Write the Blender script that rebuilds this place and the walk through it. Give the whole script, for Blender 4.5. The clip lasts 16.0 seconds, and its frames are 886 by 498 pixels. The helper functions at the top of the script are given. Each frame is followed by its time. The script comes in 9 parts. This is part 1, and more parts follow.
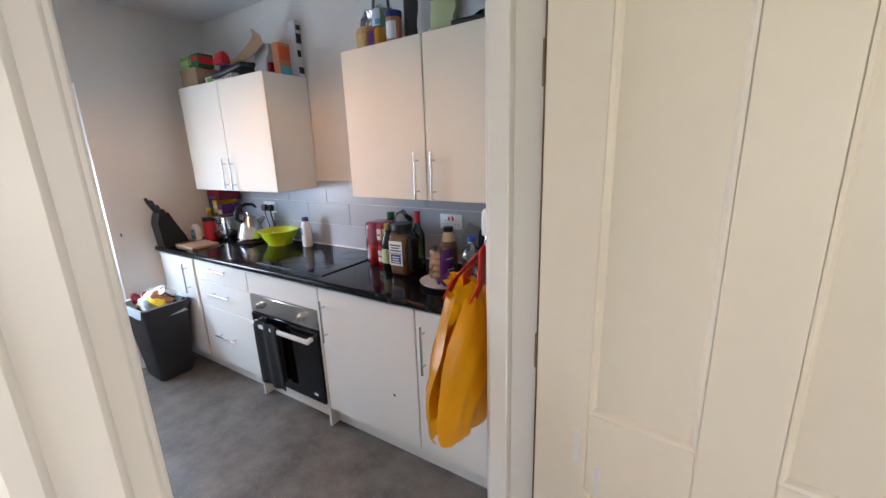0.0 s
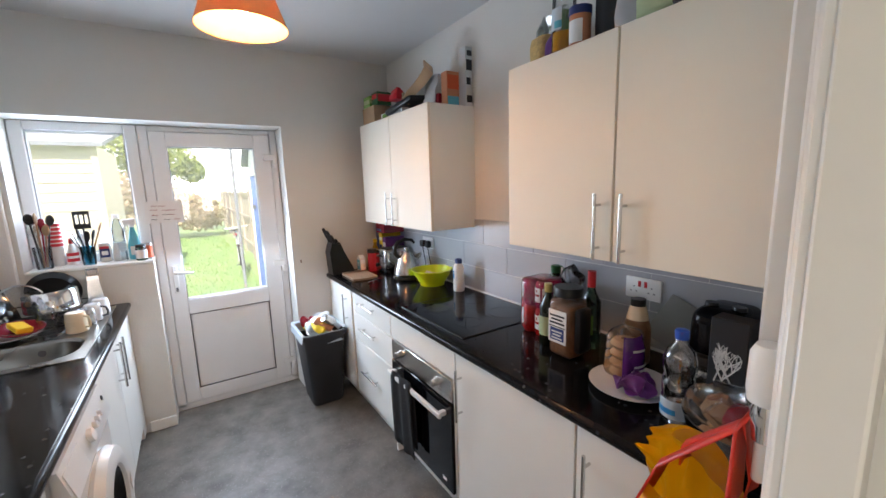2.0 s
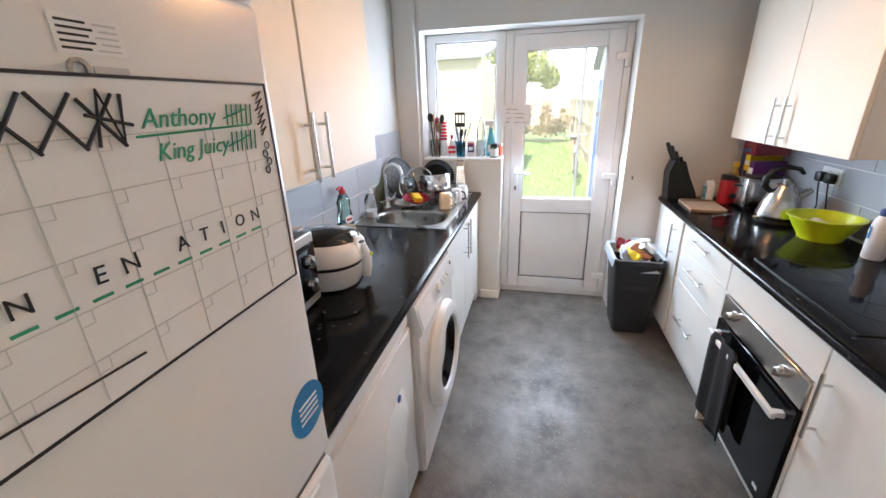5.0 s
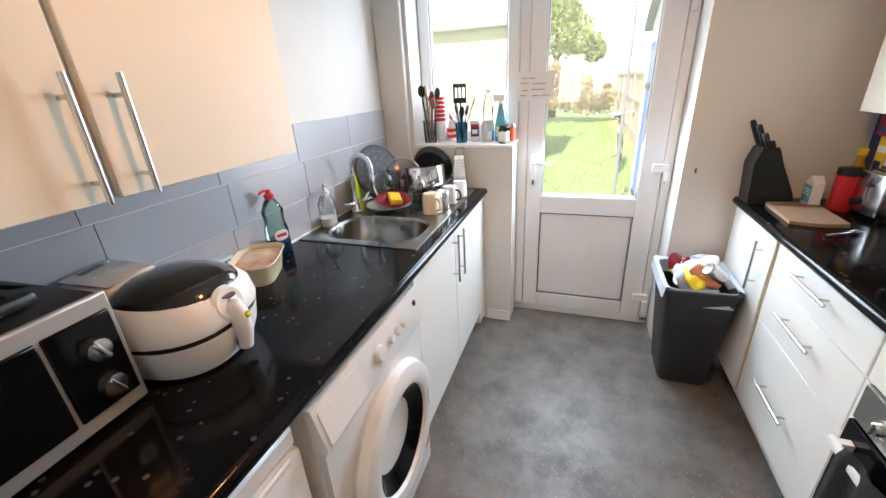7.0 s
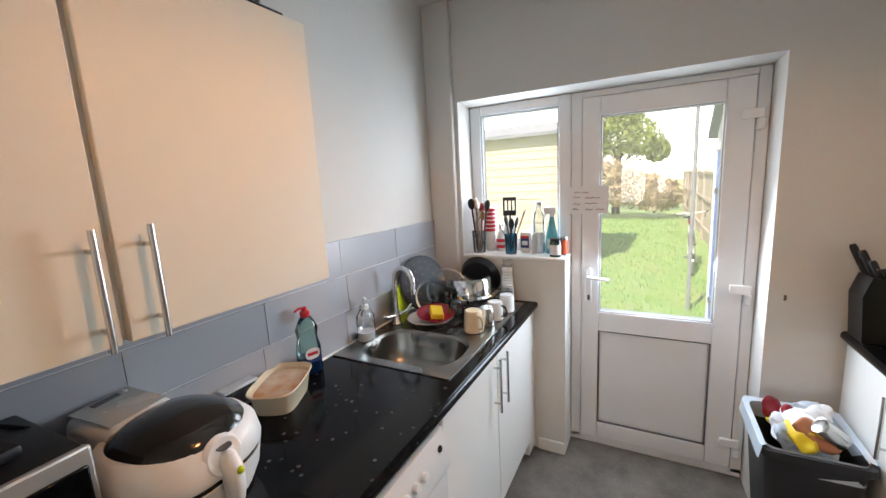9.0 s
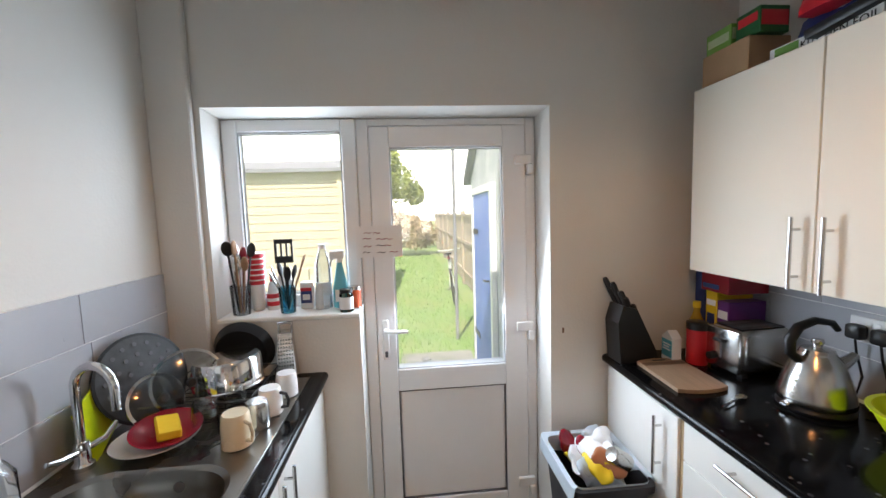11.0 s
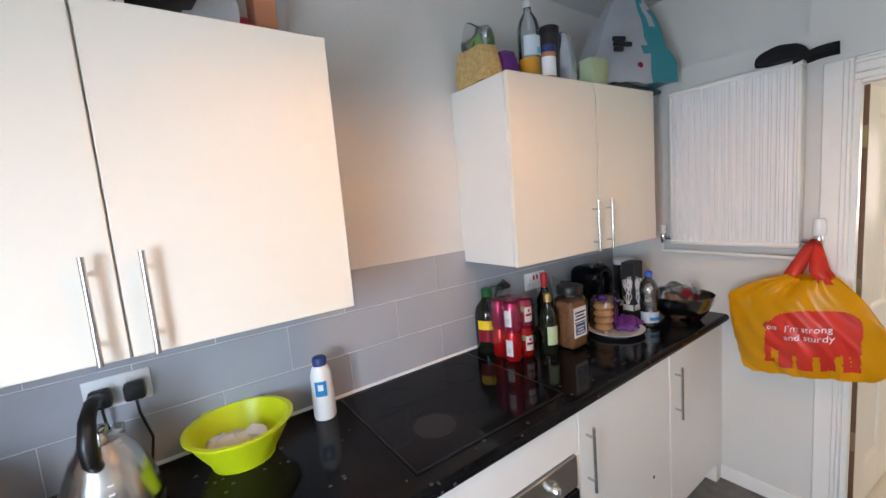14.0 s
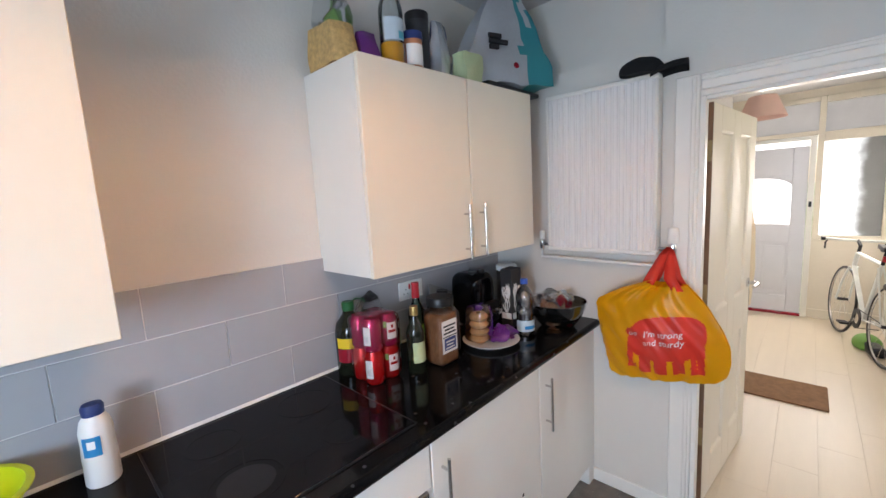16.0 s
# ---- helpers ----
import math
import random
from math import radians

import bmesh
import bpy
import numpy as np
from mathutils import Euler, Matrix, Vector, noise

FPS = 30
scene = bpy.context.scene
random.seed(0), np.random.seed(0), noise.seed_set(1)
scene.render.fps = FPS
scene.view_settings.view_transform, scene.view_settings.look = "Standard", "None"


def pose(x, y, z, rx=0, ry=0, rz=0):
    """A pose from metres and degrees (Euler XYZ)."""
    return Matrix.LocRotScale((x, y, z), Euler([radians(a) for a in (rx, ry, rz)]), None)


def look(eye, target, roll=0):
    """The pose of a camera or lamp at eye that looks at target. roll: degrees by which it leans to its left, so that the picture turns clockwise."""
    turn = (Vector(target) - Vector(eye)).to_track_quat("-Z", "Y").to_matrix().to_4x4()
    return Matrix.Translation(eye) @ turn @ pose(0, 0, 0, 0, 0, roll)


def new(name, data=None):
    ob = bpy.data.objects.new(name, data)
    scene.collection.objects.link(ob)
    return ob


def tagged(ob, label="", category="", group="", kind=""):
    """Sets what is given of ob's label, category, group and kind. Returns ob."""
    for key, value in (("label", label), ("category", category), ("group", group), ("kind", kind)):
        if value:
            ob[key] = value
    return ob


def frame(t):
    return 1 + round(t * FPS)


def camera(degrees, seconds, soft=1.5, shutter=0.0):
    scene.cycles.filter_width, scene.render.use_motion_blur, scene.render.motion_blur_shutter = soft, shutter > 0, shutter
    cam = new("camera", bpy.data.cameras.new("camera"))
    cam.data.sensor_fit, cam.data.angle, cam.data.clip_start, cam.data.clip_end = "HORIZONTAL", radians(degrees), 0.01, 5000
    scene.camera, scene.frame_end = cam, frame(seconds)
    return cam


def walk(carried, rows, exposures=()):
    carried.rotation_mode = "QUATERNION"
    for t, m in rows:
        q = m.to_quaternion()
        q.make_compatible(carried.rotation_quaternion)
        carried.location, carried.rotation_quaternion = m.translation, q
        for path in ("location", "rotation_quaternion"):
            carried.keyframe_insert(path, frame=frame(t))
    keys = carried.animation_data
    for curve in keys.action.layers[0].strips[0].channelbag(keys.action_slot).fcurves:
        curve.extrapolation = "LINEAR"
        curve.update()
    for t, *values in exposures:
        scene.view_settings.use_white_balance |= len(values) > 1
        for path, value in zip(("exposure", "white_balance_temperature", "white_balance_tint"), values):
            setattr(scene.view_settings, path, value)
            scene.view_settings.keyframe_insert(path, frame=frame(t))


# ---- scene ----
cam = camera(97.0, 16.0)
PATH = [
    (0, (0.074, 0.092, 1.54), (-0.97, 1.726, 1.052), -1.9),
    (0.5, (0.012, 0.234, 1.578), (-1.334, 1.648, 1.145), -2.5),
    (1, (-0.101, 0.344, 1.583), (-1.589, 1.629, 1.216), -2.2),
    (1.5, (-0.179, 0.43, 1.582), (-1.749, 1.625, 1.252), -1.9),
    (2, (-0.222, 0.482, 1.58), (-1.88, 1.552, 1.256), -1.8),
    (2.5, (-0.261, 0.559, 1.581), (-2.039, 1.42, 1.265), -1.6),
    (3, (-0.277, 0.587, 1.578), (-2.167, 1.172, 1.286), -1.6),
    (3.5, (-0.275, 0.56, 1.58), (-2.236, 0.849, 1.312), -1.6),
    (4, (-0.268, 0.543, 1.58), (-2.245, 0.521, 1.275), -1.3),
    (4.5, (-0.29, 0.504, 1.559), (-2.209, 0.211, 1.079), -1.0),
    (4.7, (-0.31, 0.512, 1.562), (-2.175, 0.129, 0.952), -1.1),
    (6.8, (-1.006, 0.572, 1.453), (-2.734, 0.022, 0.611), -3.1),
    (7, (-1.078, 0.621, 1.491), (-2.814, -0.002, 0.716), -3.1),
    (7.5, (-1.177, 0.688, 1.537), (-2.916, -0.111, 0.953), -3.2),
    (8, (-1.19, 0.698, 1.566), (-2.906, -0.239, 1.145), -3.5),
    (8.2, (-1.187, 0.709, 1.57), (-2.888, -0.277, 1.202), -3.5),
    (10.3, (-1.438, 0.492, 1.609), (-3.387, 0.085, 1.417), -2.0),
    (10.5, (-1.478, 0.481, 1.595), (-3.456, 0.245, 1.41), -1.9),
    (11, (-1.634, 0.486, 1.579), (-3.618, 0.661, 1.397), -1.8),
    (11.5, (-1.926, 0.545, 1.611), (-3.841, 1.092, 1.428), -2.1),
    (12, (-2.166, 0.615, 1.615), (-3.915, 1.566, 1.427), -2.9),
    (12.5, (-2.498, 0.681, 1.603), (-3.73, 2.241, 1.385), -4.4),
    (13, (-2.678, 0.732, 1.629), (-2.989, 2.694, 1.403), -4.3),
    (13.5, (-2.637, 0.695, 1.604), (-2.046, 2.597, 1.416), -4.4),
    (14, (-2.58, 0.617, 1.581), (-1.435, 2.24, 1.346), -4.8),
    (14.5, (-2.513, 0.567, 1.582), (-1.037, 1.891, 1.315), -2.9),
    (15, (-2.509, 0.545, 1.574), (-0.919, 1.731, 1.317), -2.1),
    (15.5, (-2.416, 0.549, 1.571), (-0.854, 1.769, 1.303), -3.1),
    (16, (-2.279, 0.606, 1.572), (-0.835, 1.964, 1.308), -3.2),
]
walk(cam, [(t, look(eye, target, roll)) for t, eye, target, roll in PATH],
     [(0, 1.38, 6250, 18), (1.0, 1.18, 6650, 18), (2.0, 1.3, 6600, 17), (3.0, 1.35, 6650, 17), (4.7, 1.5, 6600, 17), (7.0, 1.48, 6900, 16), (8.2, 1.12, 7100, 17),
      (10.5, 0.93, 6950, 16), (12.0, 0.75, 7250, 18), (12.5, 0.85, 7200, 18), (13.0, 1.2, 8000, 24), (13.5, 1.42, 6700, 17), (14.5, 1.4, 6500, 17), (16.0, 1.4, 6400, 17)])


# ---- world and light ----
world = bpy.data.worlds.new("sky")
world.use_nodes = True
scene.world = world
_wn = world.node_tree.nodes
_sky = _wn.new("ShaderNodeTexSky")
_sky.sky_type = "NISHITA"
_sky.sun_disc = False
_sky.sun_elevation, _sky.sun_rotation = radians(49), radians(110)
_sky.ozone_density = 0.3
world.node_tree.links.new(_sky.outputs[0], _wn["Background"].inputs[0])
_wn["Background"].inputs[1].default_value = 0.14


def lamp(name, kind, m, energy, colour=(1, 1, 1), **k):
    d = bpy.data.lights.new(name, kind)
    d.energy, d.color = energy, colour
    if "angle" in k:
        d.angle = k["angle"]
    if "size" in k:
        d.shape, d.size, d.size_y = "RECTANGLE", k["size"][0], k["size"][1]
    if "radius" in k:
        d.shadow_soft_size = k["radius"]
    ob = new(name, d)
    ob.matrix_world = m
    return ob


# plan of the kitchen and hall
XB, XD, XK, XH = -3.335, -3.50, -0.33, -0.20
YR, YL, ZC = 1.99, -0.515, 2.56
GZ = -0.12
WT = 0.905

lamp("sun", "SUN", look((0, 0, 10), (-5, 1.8, 4.0)), 4.0, (1.0, 0.93, 0.82), angle=radians(0.6))
lamp("door_daylight", "AREA", look((-3.445, 0.68, 1.32), (0, 0.68, 0.07)), 8.5, (0.62, 0.81, 1.0), size=(0.52, 0.5))
lamp("door_pane_daylight", "AREA", look((-3.53, 0.68, 1.36), (0, 0.68, 1.36)), 3.2, (0.62, 0.81, 1.0), size=(0.50, 1.02))
lamp("window_daylight", "AREA", look((-3.528, -0.034, 1.60), (0, -0.034, 1.60)), 4.0, (0.64, 0.82, 1.0), size=(0.42, 0.68))
lamp("front_door_daylight", "AREA", look((3.5, 1.0, 1.4), (0, 0.8, 0.8)), 4, (1.0, 0.94, 0.84), size=(0.42, 0.5))
lamp("screen_daylight", "AREA", look((3.5, 0.31, 1.45), (0, 0.6, 0.8)), 7, (1.0, 0.95, 0.86), size=(0.46, 0.95))
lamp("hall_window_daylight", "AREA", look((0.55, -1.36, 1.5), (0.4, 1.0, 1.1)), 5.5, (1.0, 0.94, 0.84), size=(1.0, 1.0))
lamp("bulb_light", "POINT", pose(-1.904, 0.728, 2.205), 8.0, (1.0, 0.52, 0.20), radius=0.03)


# ---- materials ----
def material(name, colour, rough=0.5, metal=0.0, vary=0.08, scale=8.0, bump=0.0, bscale=60.0, spread=0.0,
             alpha=None, glass=0.0, emit=None, coat=0.0, stretch=None, ior=1.45, spec=0.5):
    m = bpy.data.materials.new(name)
    m.use_nodes = True
    nt = m.node_tree
    b = nt.nodes["Principled BSDF"]
    b.inputs["Roughness"].default_value = rough
    b.inputs["Metallic"].default_value = metal
    b.inputs["IOR"].default_value = ior
    b.inputs["Specular IOR Level"].default_value = spec
    b.inputs["Coat Weight"].default_value = coat
    b.inputs["Transmission Weight"].default_value = glass
    if emit:
        b.inputs["Emission Color"].default_value = (*emit[:3], 1)
        b.inputs["Emission Strength"].default_value = emit[3]
    tc = nt.nodes.new("ShaderNodeTexCoord")
    vec = tc.outputs["Object"]
    if stretch:
        mp = nt.nodes.new("ShaderNodeMapping")
        mp.inputs["Scale"].default_value = stretch
        nt.links.new(vec, mp.inputs[0])
        vec = mp.outputs[0]
    n1 = nt.nodes.new("ShaderNodeTexNoise")
    n1.inputs["Scale"].default_value, n1.inputs["Detail"].default_value = scale, 6
    nt.links.new(vec, n1.inputs["Vector"])
    n2 = nt.nodes.new("ShaderNodeTexNoise")
    n2.inputs["Scale"].default_value, n2.inputs["Detail"].default_value = scale * 9, 3
    nt.links.new(vec, n2.inputs["Vector"])
    add = nt.nodes.new("ShaderNodeMath")
    add.operation = "MULTIPLY_ADD"
    add.inputs[1].default_value = 0.35
    nt.links.new(n2.outputs["Fac"], add.inputs[0])
    nt.links.new(n1.outputs["Fac"], add.inputs[2])
    val = add.outputs[0]
    if spread:
        oi = nt.nodes.new("ShaderNodeObjectInfo")
        ad = nt.nodes.new("ShaderNodeMath")
        ad.operation = "MULTIPLY_ADD"
        ad.inputs[1].default_value = spread
        nt.links.new(oi.outputs["Random"], ad.inputs[0])
        nt.links.new(val, ad.inputs[2])
        val = ad.outputs[0]
    r = nt.nodes.new("ShaderNodeMapRange")
    r.inputs["From Min"].default_value, r.inputs["From Max"].default_value = 0.3, 1.05 + spread
    r.inputs["To Min"].default_value, r.inputs["To Max"].default_value = 1 - vary, 1 + vary
    nt.links.new(val, r.inputs["Value"])
    mul = nt.nodes.new("ShaderNodeVectorMath")
    mul.operation = "SCALE"
    mul.inputs[0].default_value = colour
    nt.links.new(r.outputs[0], mul.inputs["Scale"])
    nt.links.new(mul.outputs[0], b.inputs["Base Color"])
    rr = nt.nodes.new("ShaderNodeMapRange")
    rr.inputs["To Min"].default_value, rr.inputs["To Max"].default_value = max(0.0, rough - 0.06), min(1.0, rough + 0.08)
    nt.links.new(n1.outputs["Fac"], rr.inputs["Value"])
    nt.links.new(rr.outputs[0], b.inputs["Roughness"])
    if bump:
        n3 = nt.nodes.new("ShaderNodeTexNoise")
        n3.inputs["Scale"].default_value, n3.inputs["Detail"].default_value = bscale, 4
        nt.links.new(vec, n3.inputs["Vector"])
        bp = nt.nodes.new("ShaderNodeBump")
        bp.inputs["Strength"].default_value, bp.inputs["Distance"].default_value = bump, 0.004
        nt.links.new(n3.outputs["Fac"], bp.inputs["Height"])
        nt.links.new(bp.outputs[0], b.inputs["Normal"])
    return m


def blotched(name, base, second, rough, scale, lo, hi, flecks=None, fscale=60.0, fcut=0.7, bump=0.15, gloss2=None, spec=0.5):
    """A surface with stains of a second colour and, if wanted, small flecks of a third."""
    m = bpy.data.materials.new(name)
    m.use_nodes = True
    nt = m.node_tree
    b = nt.nodes["Principled BSDF"]
    tc = nt.nodes.new("ShaderNodeTexCoord")
    n1 = nt.nodes.new("ShaderNodeTexNoise")
    n1.inputs["Scale"].default_value, n1.inputs["Detail"].default_value, n1.inputs["Roughness"].default_value = scale, 8, 0.65
    nt.links.new(tc.outputs["Object"], n1.inputs["Vector"])
    r = nt.nodes.new("ShaderNodeMapRange")
    r.inputs["From Min"].default_value, r.inputs["From Max"].default_value = lo, hi
    nt.links.new(n1.outputs["Fac"], r.inputs["Value"])
    mix = nt.nodes.new("ShaderNodeMix")
    mix.data_type = "RGBA"
    mix.inputs[6].default_value, mix.inputs[7].default_value = (*base, 1), (*second, 1)
    nt.links.new(r.outputs[0], mix.inputs[0])
    out = mix.outputs[2]
    if flecks:
        v = nt.nodes.new("ShaderNodeTexVoronoi")
        v.inputs["Scale"].default_value = fscale
        nt.links.new(tc.outputs["Object"], v.inputs["Vector"])
        sx = nt.nodes.new("ShaderNodeSeparateColor")
        nt.links.new(v.outputs["Color"], sx.inputs[0])
        g = nt.nodes.new("ShaderNodeMath")
        g.operation = "GREATER_THAN"
        g.inputs[1].default_value = fcut
        nt.links.new(sx.outputs[0], g.inputs[0])
        l = nt.nodes.new("ShaderNodeMath")
        l.operation = "LESS_THAN"
        l.inputs[1].default_value = 0.3
        nt.links.new(v.outputs["Distance"], l.inputs[0])
        mu = nt.nodes.new("ShaderNodeMath")
        mu.operation = "MULTIPLY"
        nt.links.new(g.outputs[0], mu.inputs[0])
        nt.links.new(l.outputs[0], mu.inputs[1])
        mx = nt.nodes.new("ShaderNodeMix")
        mx.data_type = "RGBA"
        mx.inputs[7].default_value = (*flecks, 1)
        nt.links.new(mu.outputs[0], mx.inputs[0])
        nt.links.new(out, mx.inputs[6])
        out = mx.outputs[2]
    nt.links.new(out, b.inputs["Base Color"])
    rr = nt.nodes.new("ShaderNodeMapRange")
    rr.inputs["To Min"].default_value, rr.inputs["To Max"].default_value = rough, gloss2 if gloss2 is not None else rough + 0.1
    nt.links.new(r.outputs[0], rr.inputs["Value"])
    nt.links.new(rr.outputs[0], b.inputs["Roughness"])
    b.inputs["Specular IOR Level"].default_value = spec
    n3 = nt.nodes.new("ShaderNodeTexNoise")
    n3.inputs["Scale"].default_value, n3.inputs["Detail"].default_value = scale * 12, 5
    nt.links.new(tc.outputs["Object"], n3.inputs["Vector"])
    bp = nt.nodes.new("ShaderNodeBump")
    bp.inputs["Strength"].default_value, bp.inputs["Distance"].default_value = bump, 0.003
    nt.links.new(n3.outputs["Fac"], bp.inputs["Height"])
    nt.links.new(bp.outputs[0], b.inputs["Normal"])
    return m


def clear(name, tint=(1, 1, 1), rough=0.02, ior=1.45, weight=1.0):
    """Thin clear glass or plastic: mostly see-through, with real gloss on top."""
    m = bpy.data.materials.new(name)
    m.use_nodes = True
    nt = m.node_tree
    nt.nodes.remove(nt.nodes["Principled BSDF"])
    t = nt.nodes.new("ShaderNodeBsdfTransparent")
    t.inputs[0].default_value = (*tint, 1)
    g = nt.nodes.new("ShaderNodeBsdfGlossy")
    g.inputs["Roughness"].default_value = rough
    f = nt.nodes.new("ShaderNodeFresnel")
    f.inputs["IOR"].default_value = ior
    mu = nt.nodes.new("ShaderNodeMath")
    mu.operation = "MULTIPLY"
    mu.inputs[1].default_value = weight
    nt.links.new(f.outputs[0], mu.inputs[0])
    mix = nt.nodes.new("ShaderNodeMixShader")
    nt.links.new(mu.outputs[0], mix.inputs[0])
    nt.links.new(t.outputs[0], mix.inputs[1])
    nt.links.new(g.outputs[0], mix.inputs[2])
    nt.links.new(mix.outputs[0], nt.nodes["Material Output"].inputs[0])
    return m


M = {}
M["wall"] = material("wall_paint", (0.67, 0.65, 0.61), 0.75, vary=0.035, scale=1.3, bump=0.25, bscale=90)
M["ceil"] = material("ceiling_paint", (0.62, 0.615, 0.61), 0.85, vary=0.03, scale=1.5, bump=0.2, bscale=70)
M["gloss"] = material("gloss_white_paint", (0.80, 0.79, 0.75), 0.32, vary=0.04, scale=3, bump=0.12, bscale=25)
M["cream"] = material("cream_gloss_paint", (0.78, 0.72, 0.60), 0.38, vary=0.05, scale=3, bump=0.15, bscale=30)
M["upvc"] = material("white_plastic_frame", (0.80, 0.81, 0.82), 0.3, vary=0.03, scale=4)
M["gasket"] = material("pale_grey_gasket", (0.42, 0.44, 0.46), 0.5)
M["seal"] = material("grey_rubber_seal", (0.10, 0.10, 0.11), 0.6)
M["floor"] = blotched("grey_sheet_vinyl", (0.185, 0.168, 0.147), (0.096, 0.086, 0.075), 0.38, 5.5, 0.36, 0.66, (0.25, 0.235, 0.215), 130, 0.86, bump=0.3, gloss2=0.55)
M["lam"] = material("pale_laminate", (0.64, 0.55, 0.42), 0.38, vary=0.06, scale=2.2, spread=0.14, stretch=(1, 9, 9), bump=0.05, bscale=40)
M["unit"] = material("cream_satin_cabinet", (0.80, 0.745, 0.635), 0.46, vary=0.03, scale=1.5, spec=0.16)
# base unit fronts: cream whitened to carry the low daylight from the door
M["lowunit"] = material("daylit_satin_cabinet", (0.82, 0.81, 0.77), 0.36, vary=0.03, scale=1.7, spec=0.35)
M["carc"] = material("white_melamine", (0.78, 0.76, 0.71), 0.4, vary=0.03, scale=2)
M["rawedge"] = material("tan_chipboard_edge", (0.52, 0.36, 0.20), 0.7, vary=0.2, scale=30)
M["steel"] = material("brushed_steel", (0.58, 0.57, 0.55), 0.22, 1.0, vary=0.04, scale=2.5)
M["chrome"] = material("chrome", (0.72, 0.72, 0.72), 0.09, 1.0, vary=0.02)
M["worktop"] = blotched("black_flecked_laminate", (0.004, 0.004, 0.0045), (0.009, 0.009, 0.010), 0.10, 9, 0.45, 0.7, (0.055, 0.057, 0.062), 52, 0.92, bump=0.02, gloss2=0.18, spec=0.15)
M["tile"] = material("grey_glazed_tile", (0.39, 0.40, 0.43), 0.28, vary=0.05, scale=5, spread=0.25, bump=0.04, bscale=12)
M["grout"] = material("pale_grout", (0.72, 0.72, 0.71), 0.85, vary=0.1, scale=20)
M["black"] = material("black_plastic", (0.009, 0.009, 0.010), 0.35, vary=0.1)
M["blackgl"] = material("black_glass", (0.004, 0.004, 0.005), 0.06, vary=0.02, spec=0.22)
M["white"] = material("white_plastic", (0.80, 0.80, 0.79), 0.32, vary=0.03)
M["enamel"] = material("white_enamel", (0.78, 0.775, 0.765), 0.25, vary=0.03, scale=2)
M["glass"] = clear("window_glass", (0.97, 0.985, 0.98), 0.01)
M["hazed"] = clear("hazed_window_glass", (0.96, 0.985, 1.0), 0.01)
# bluish translucent film puts the glare haze over the garden into the panes
_nt = M["hazed"].node_tree
_film = _nt.nodes.new("ShaderNodeBsdfTranslucent")
_film.inputs[0].default_value = (0.86, 0.93, 1.0, 1)
_mix = _nt.nodes.new("ShaderNodeMixShader")
_n = _nt.nodes.new("ShaderNodeTexNoise")
_n.inputs["Scale"].default_value = 3.0
_r = _nt.nodes.new("ShaderNodeMapRange")
_r.inputs["To Min"].default_value, _r.inputs["To Max"].default_value = 0.05, 0.12
_nt.links.new(_n.outputs["Fac"], _r.inputs["Value"])
_nt.links.new(_r.outputs[0], _mix.inputs[0])
_nt.links.new(_nt.nodes["Mix Shader"].outputs[0], _mix.inputs[1])
_nt.links.new(_film.outputs[0], _mix.inputs[2])
_nt.links.new(_mix.outputs[0], _nt.nodes["Material Output"].inputs[0])
M["clearp"] = clear("clear_plastic", (0.86, 0.89, 0.90), 0.08, weight=1.6)
M["brown"] = material("brown_stained_wood", (0.16, 0.085, 0.045), 0.5, vary=0.25, scale=6, stretch=(8, 8, 1))
M["brass"] = material("dull_brass", (0.35, 0.27, 0.15), 0.4, 1.0, vary=0.15)


# ---- building helpers ----
def bx(bm, x0, x1, y0, y1, z0, z1, bev=0.0, seg=1):
    r = bmesh.ops.create_cube(bm, size=1.0, matrix=Matrix.LocRotScale(((x0 + x1) / 2, (y0 + y1) / 2, (z0 + z1) / 2), None,
                              (abs(x1 - x0), abs(y1 - y0), abs(z1 - z0))))
    if bev > 0:
        es = list({e for v in r["verts"] for e in v.link_edges})
        bmesh.ops.bevel(bm, geom=es, offset=bev, segments=seg, profile=0.5, affect="EDGES")
    return bm


def box(x0, x1, y0, y1, z0, z1, bev=0.0, seg=1):
    return bx(bmesh.new(), x0, x1, y0, y1, z0, z1, bev, seg)


def lathe(profile, steps=24, at=(0, 0, 0), bm=None):
    """A turned body from (radius, height) pairs, about z."""
    bm = bm or bmesh.new()
    rings = []
    for r, z in profile:
        if r < 1e-5:
            rings.append([bm.verts.new((at[0], at[1], at[2] + z))])
        else:
            rings.append([bm.verts.new((at[0] + r * math.cos(2 * math.pi * i / steps), at[1] + r * math.sin(2 * math.pi * i / steps), at[2] + z)) for i in range(steps)])
    for a, b in zip(rings, rings[1:]):
        for i in range(steps):
            j = (i + 1) % steps
            if len(a) == 1 and len(b) == 1:
                continue
            if len(a) == 1:
                bm.faces.new((a[0], b[j], b[i]))
            elif len(b) == 1:
                bm.faces.new((a[i], a[j], b[0]))
            else:
                bm.faces.new((a[i], a[j], b[j], b[i]))
    return bm


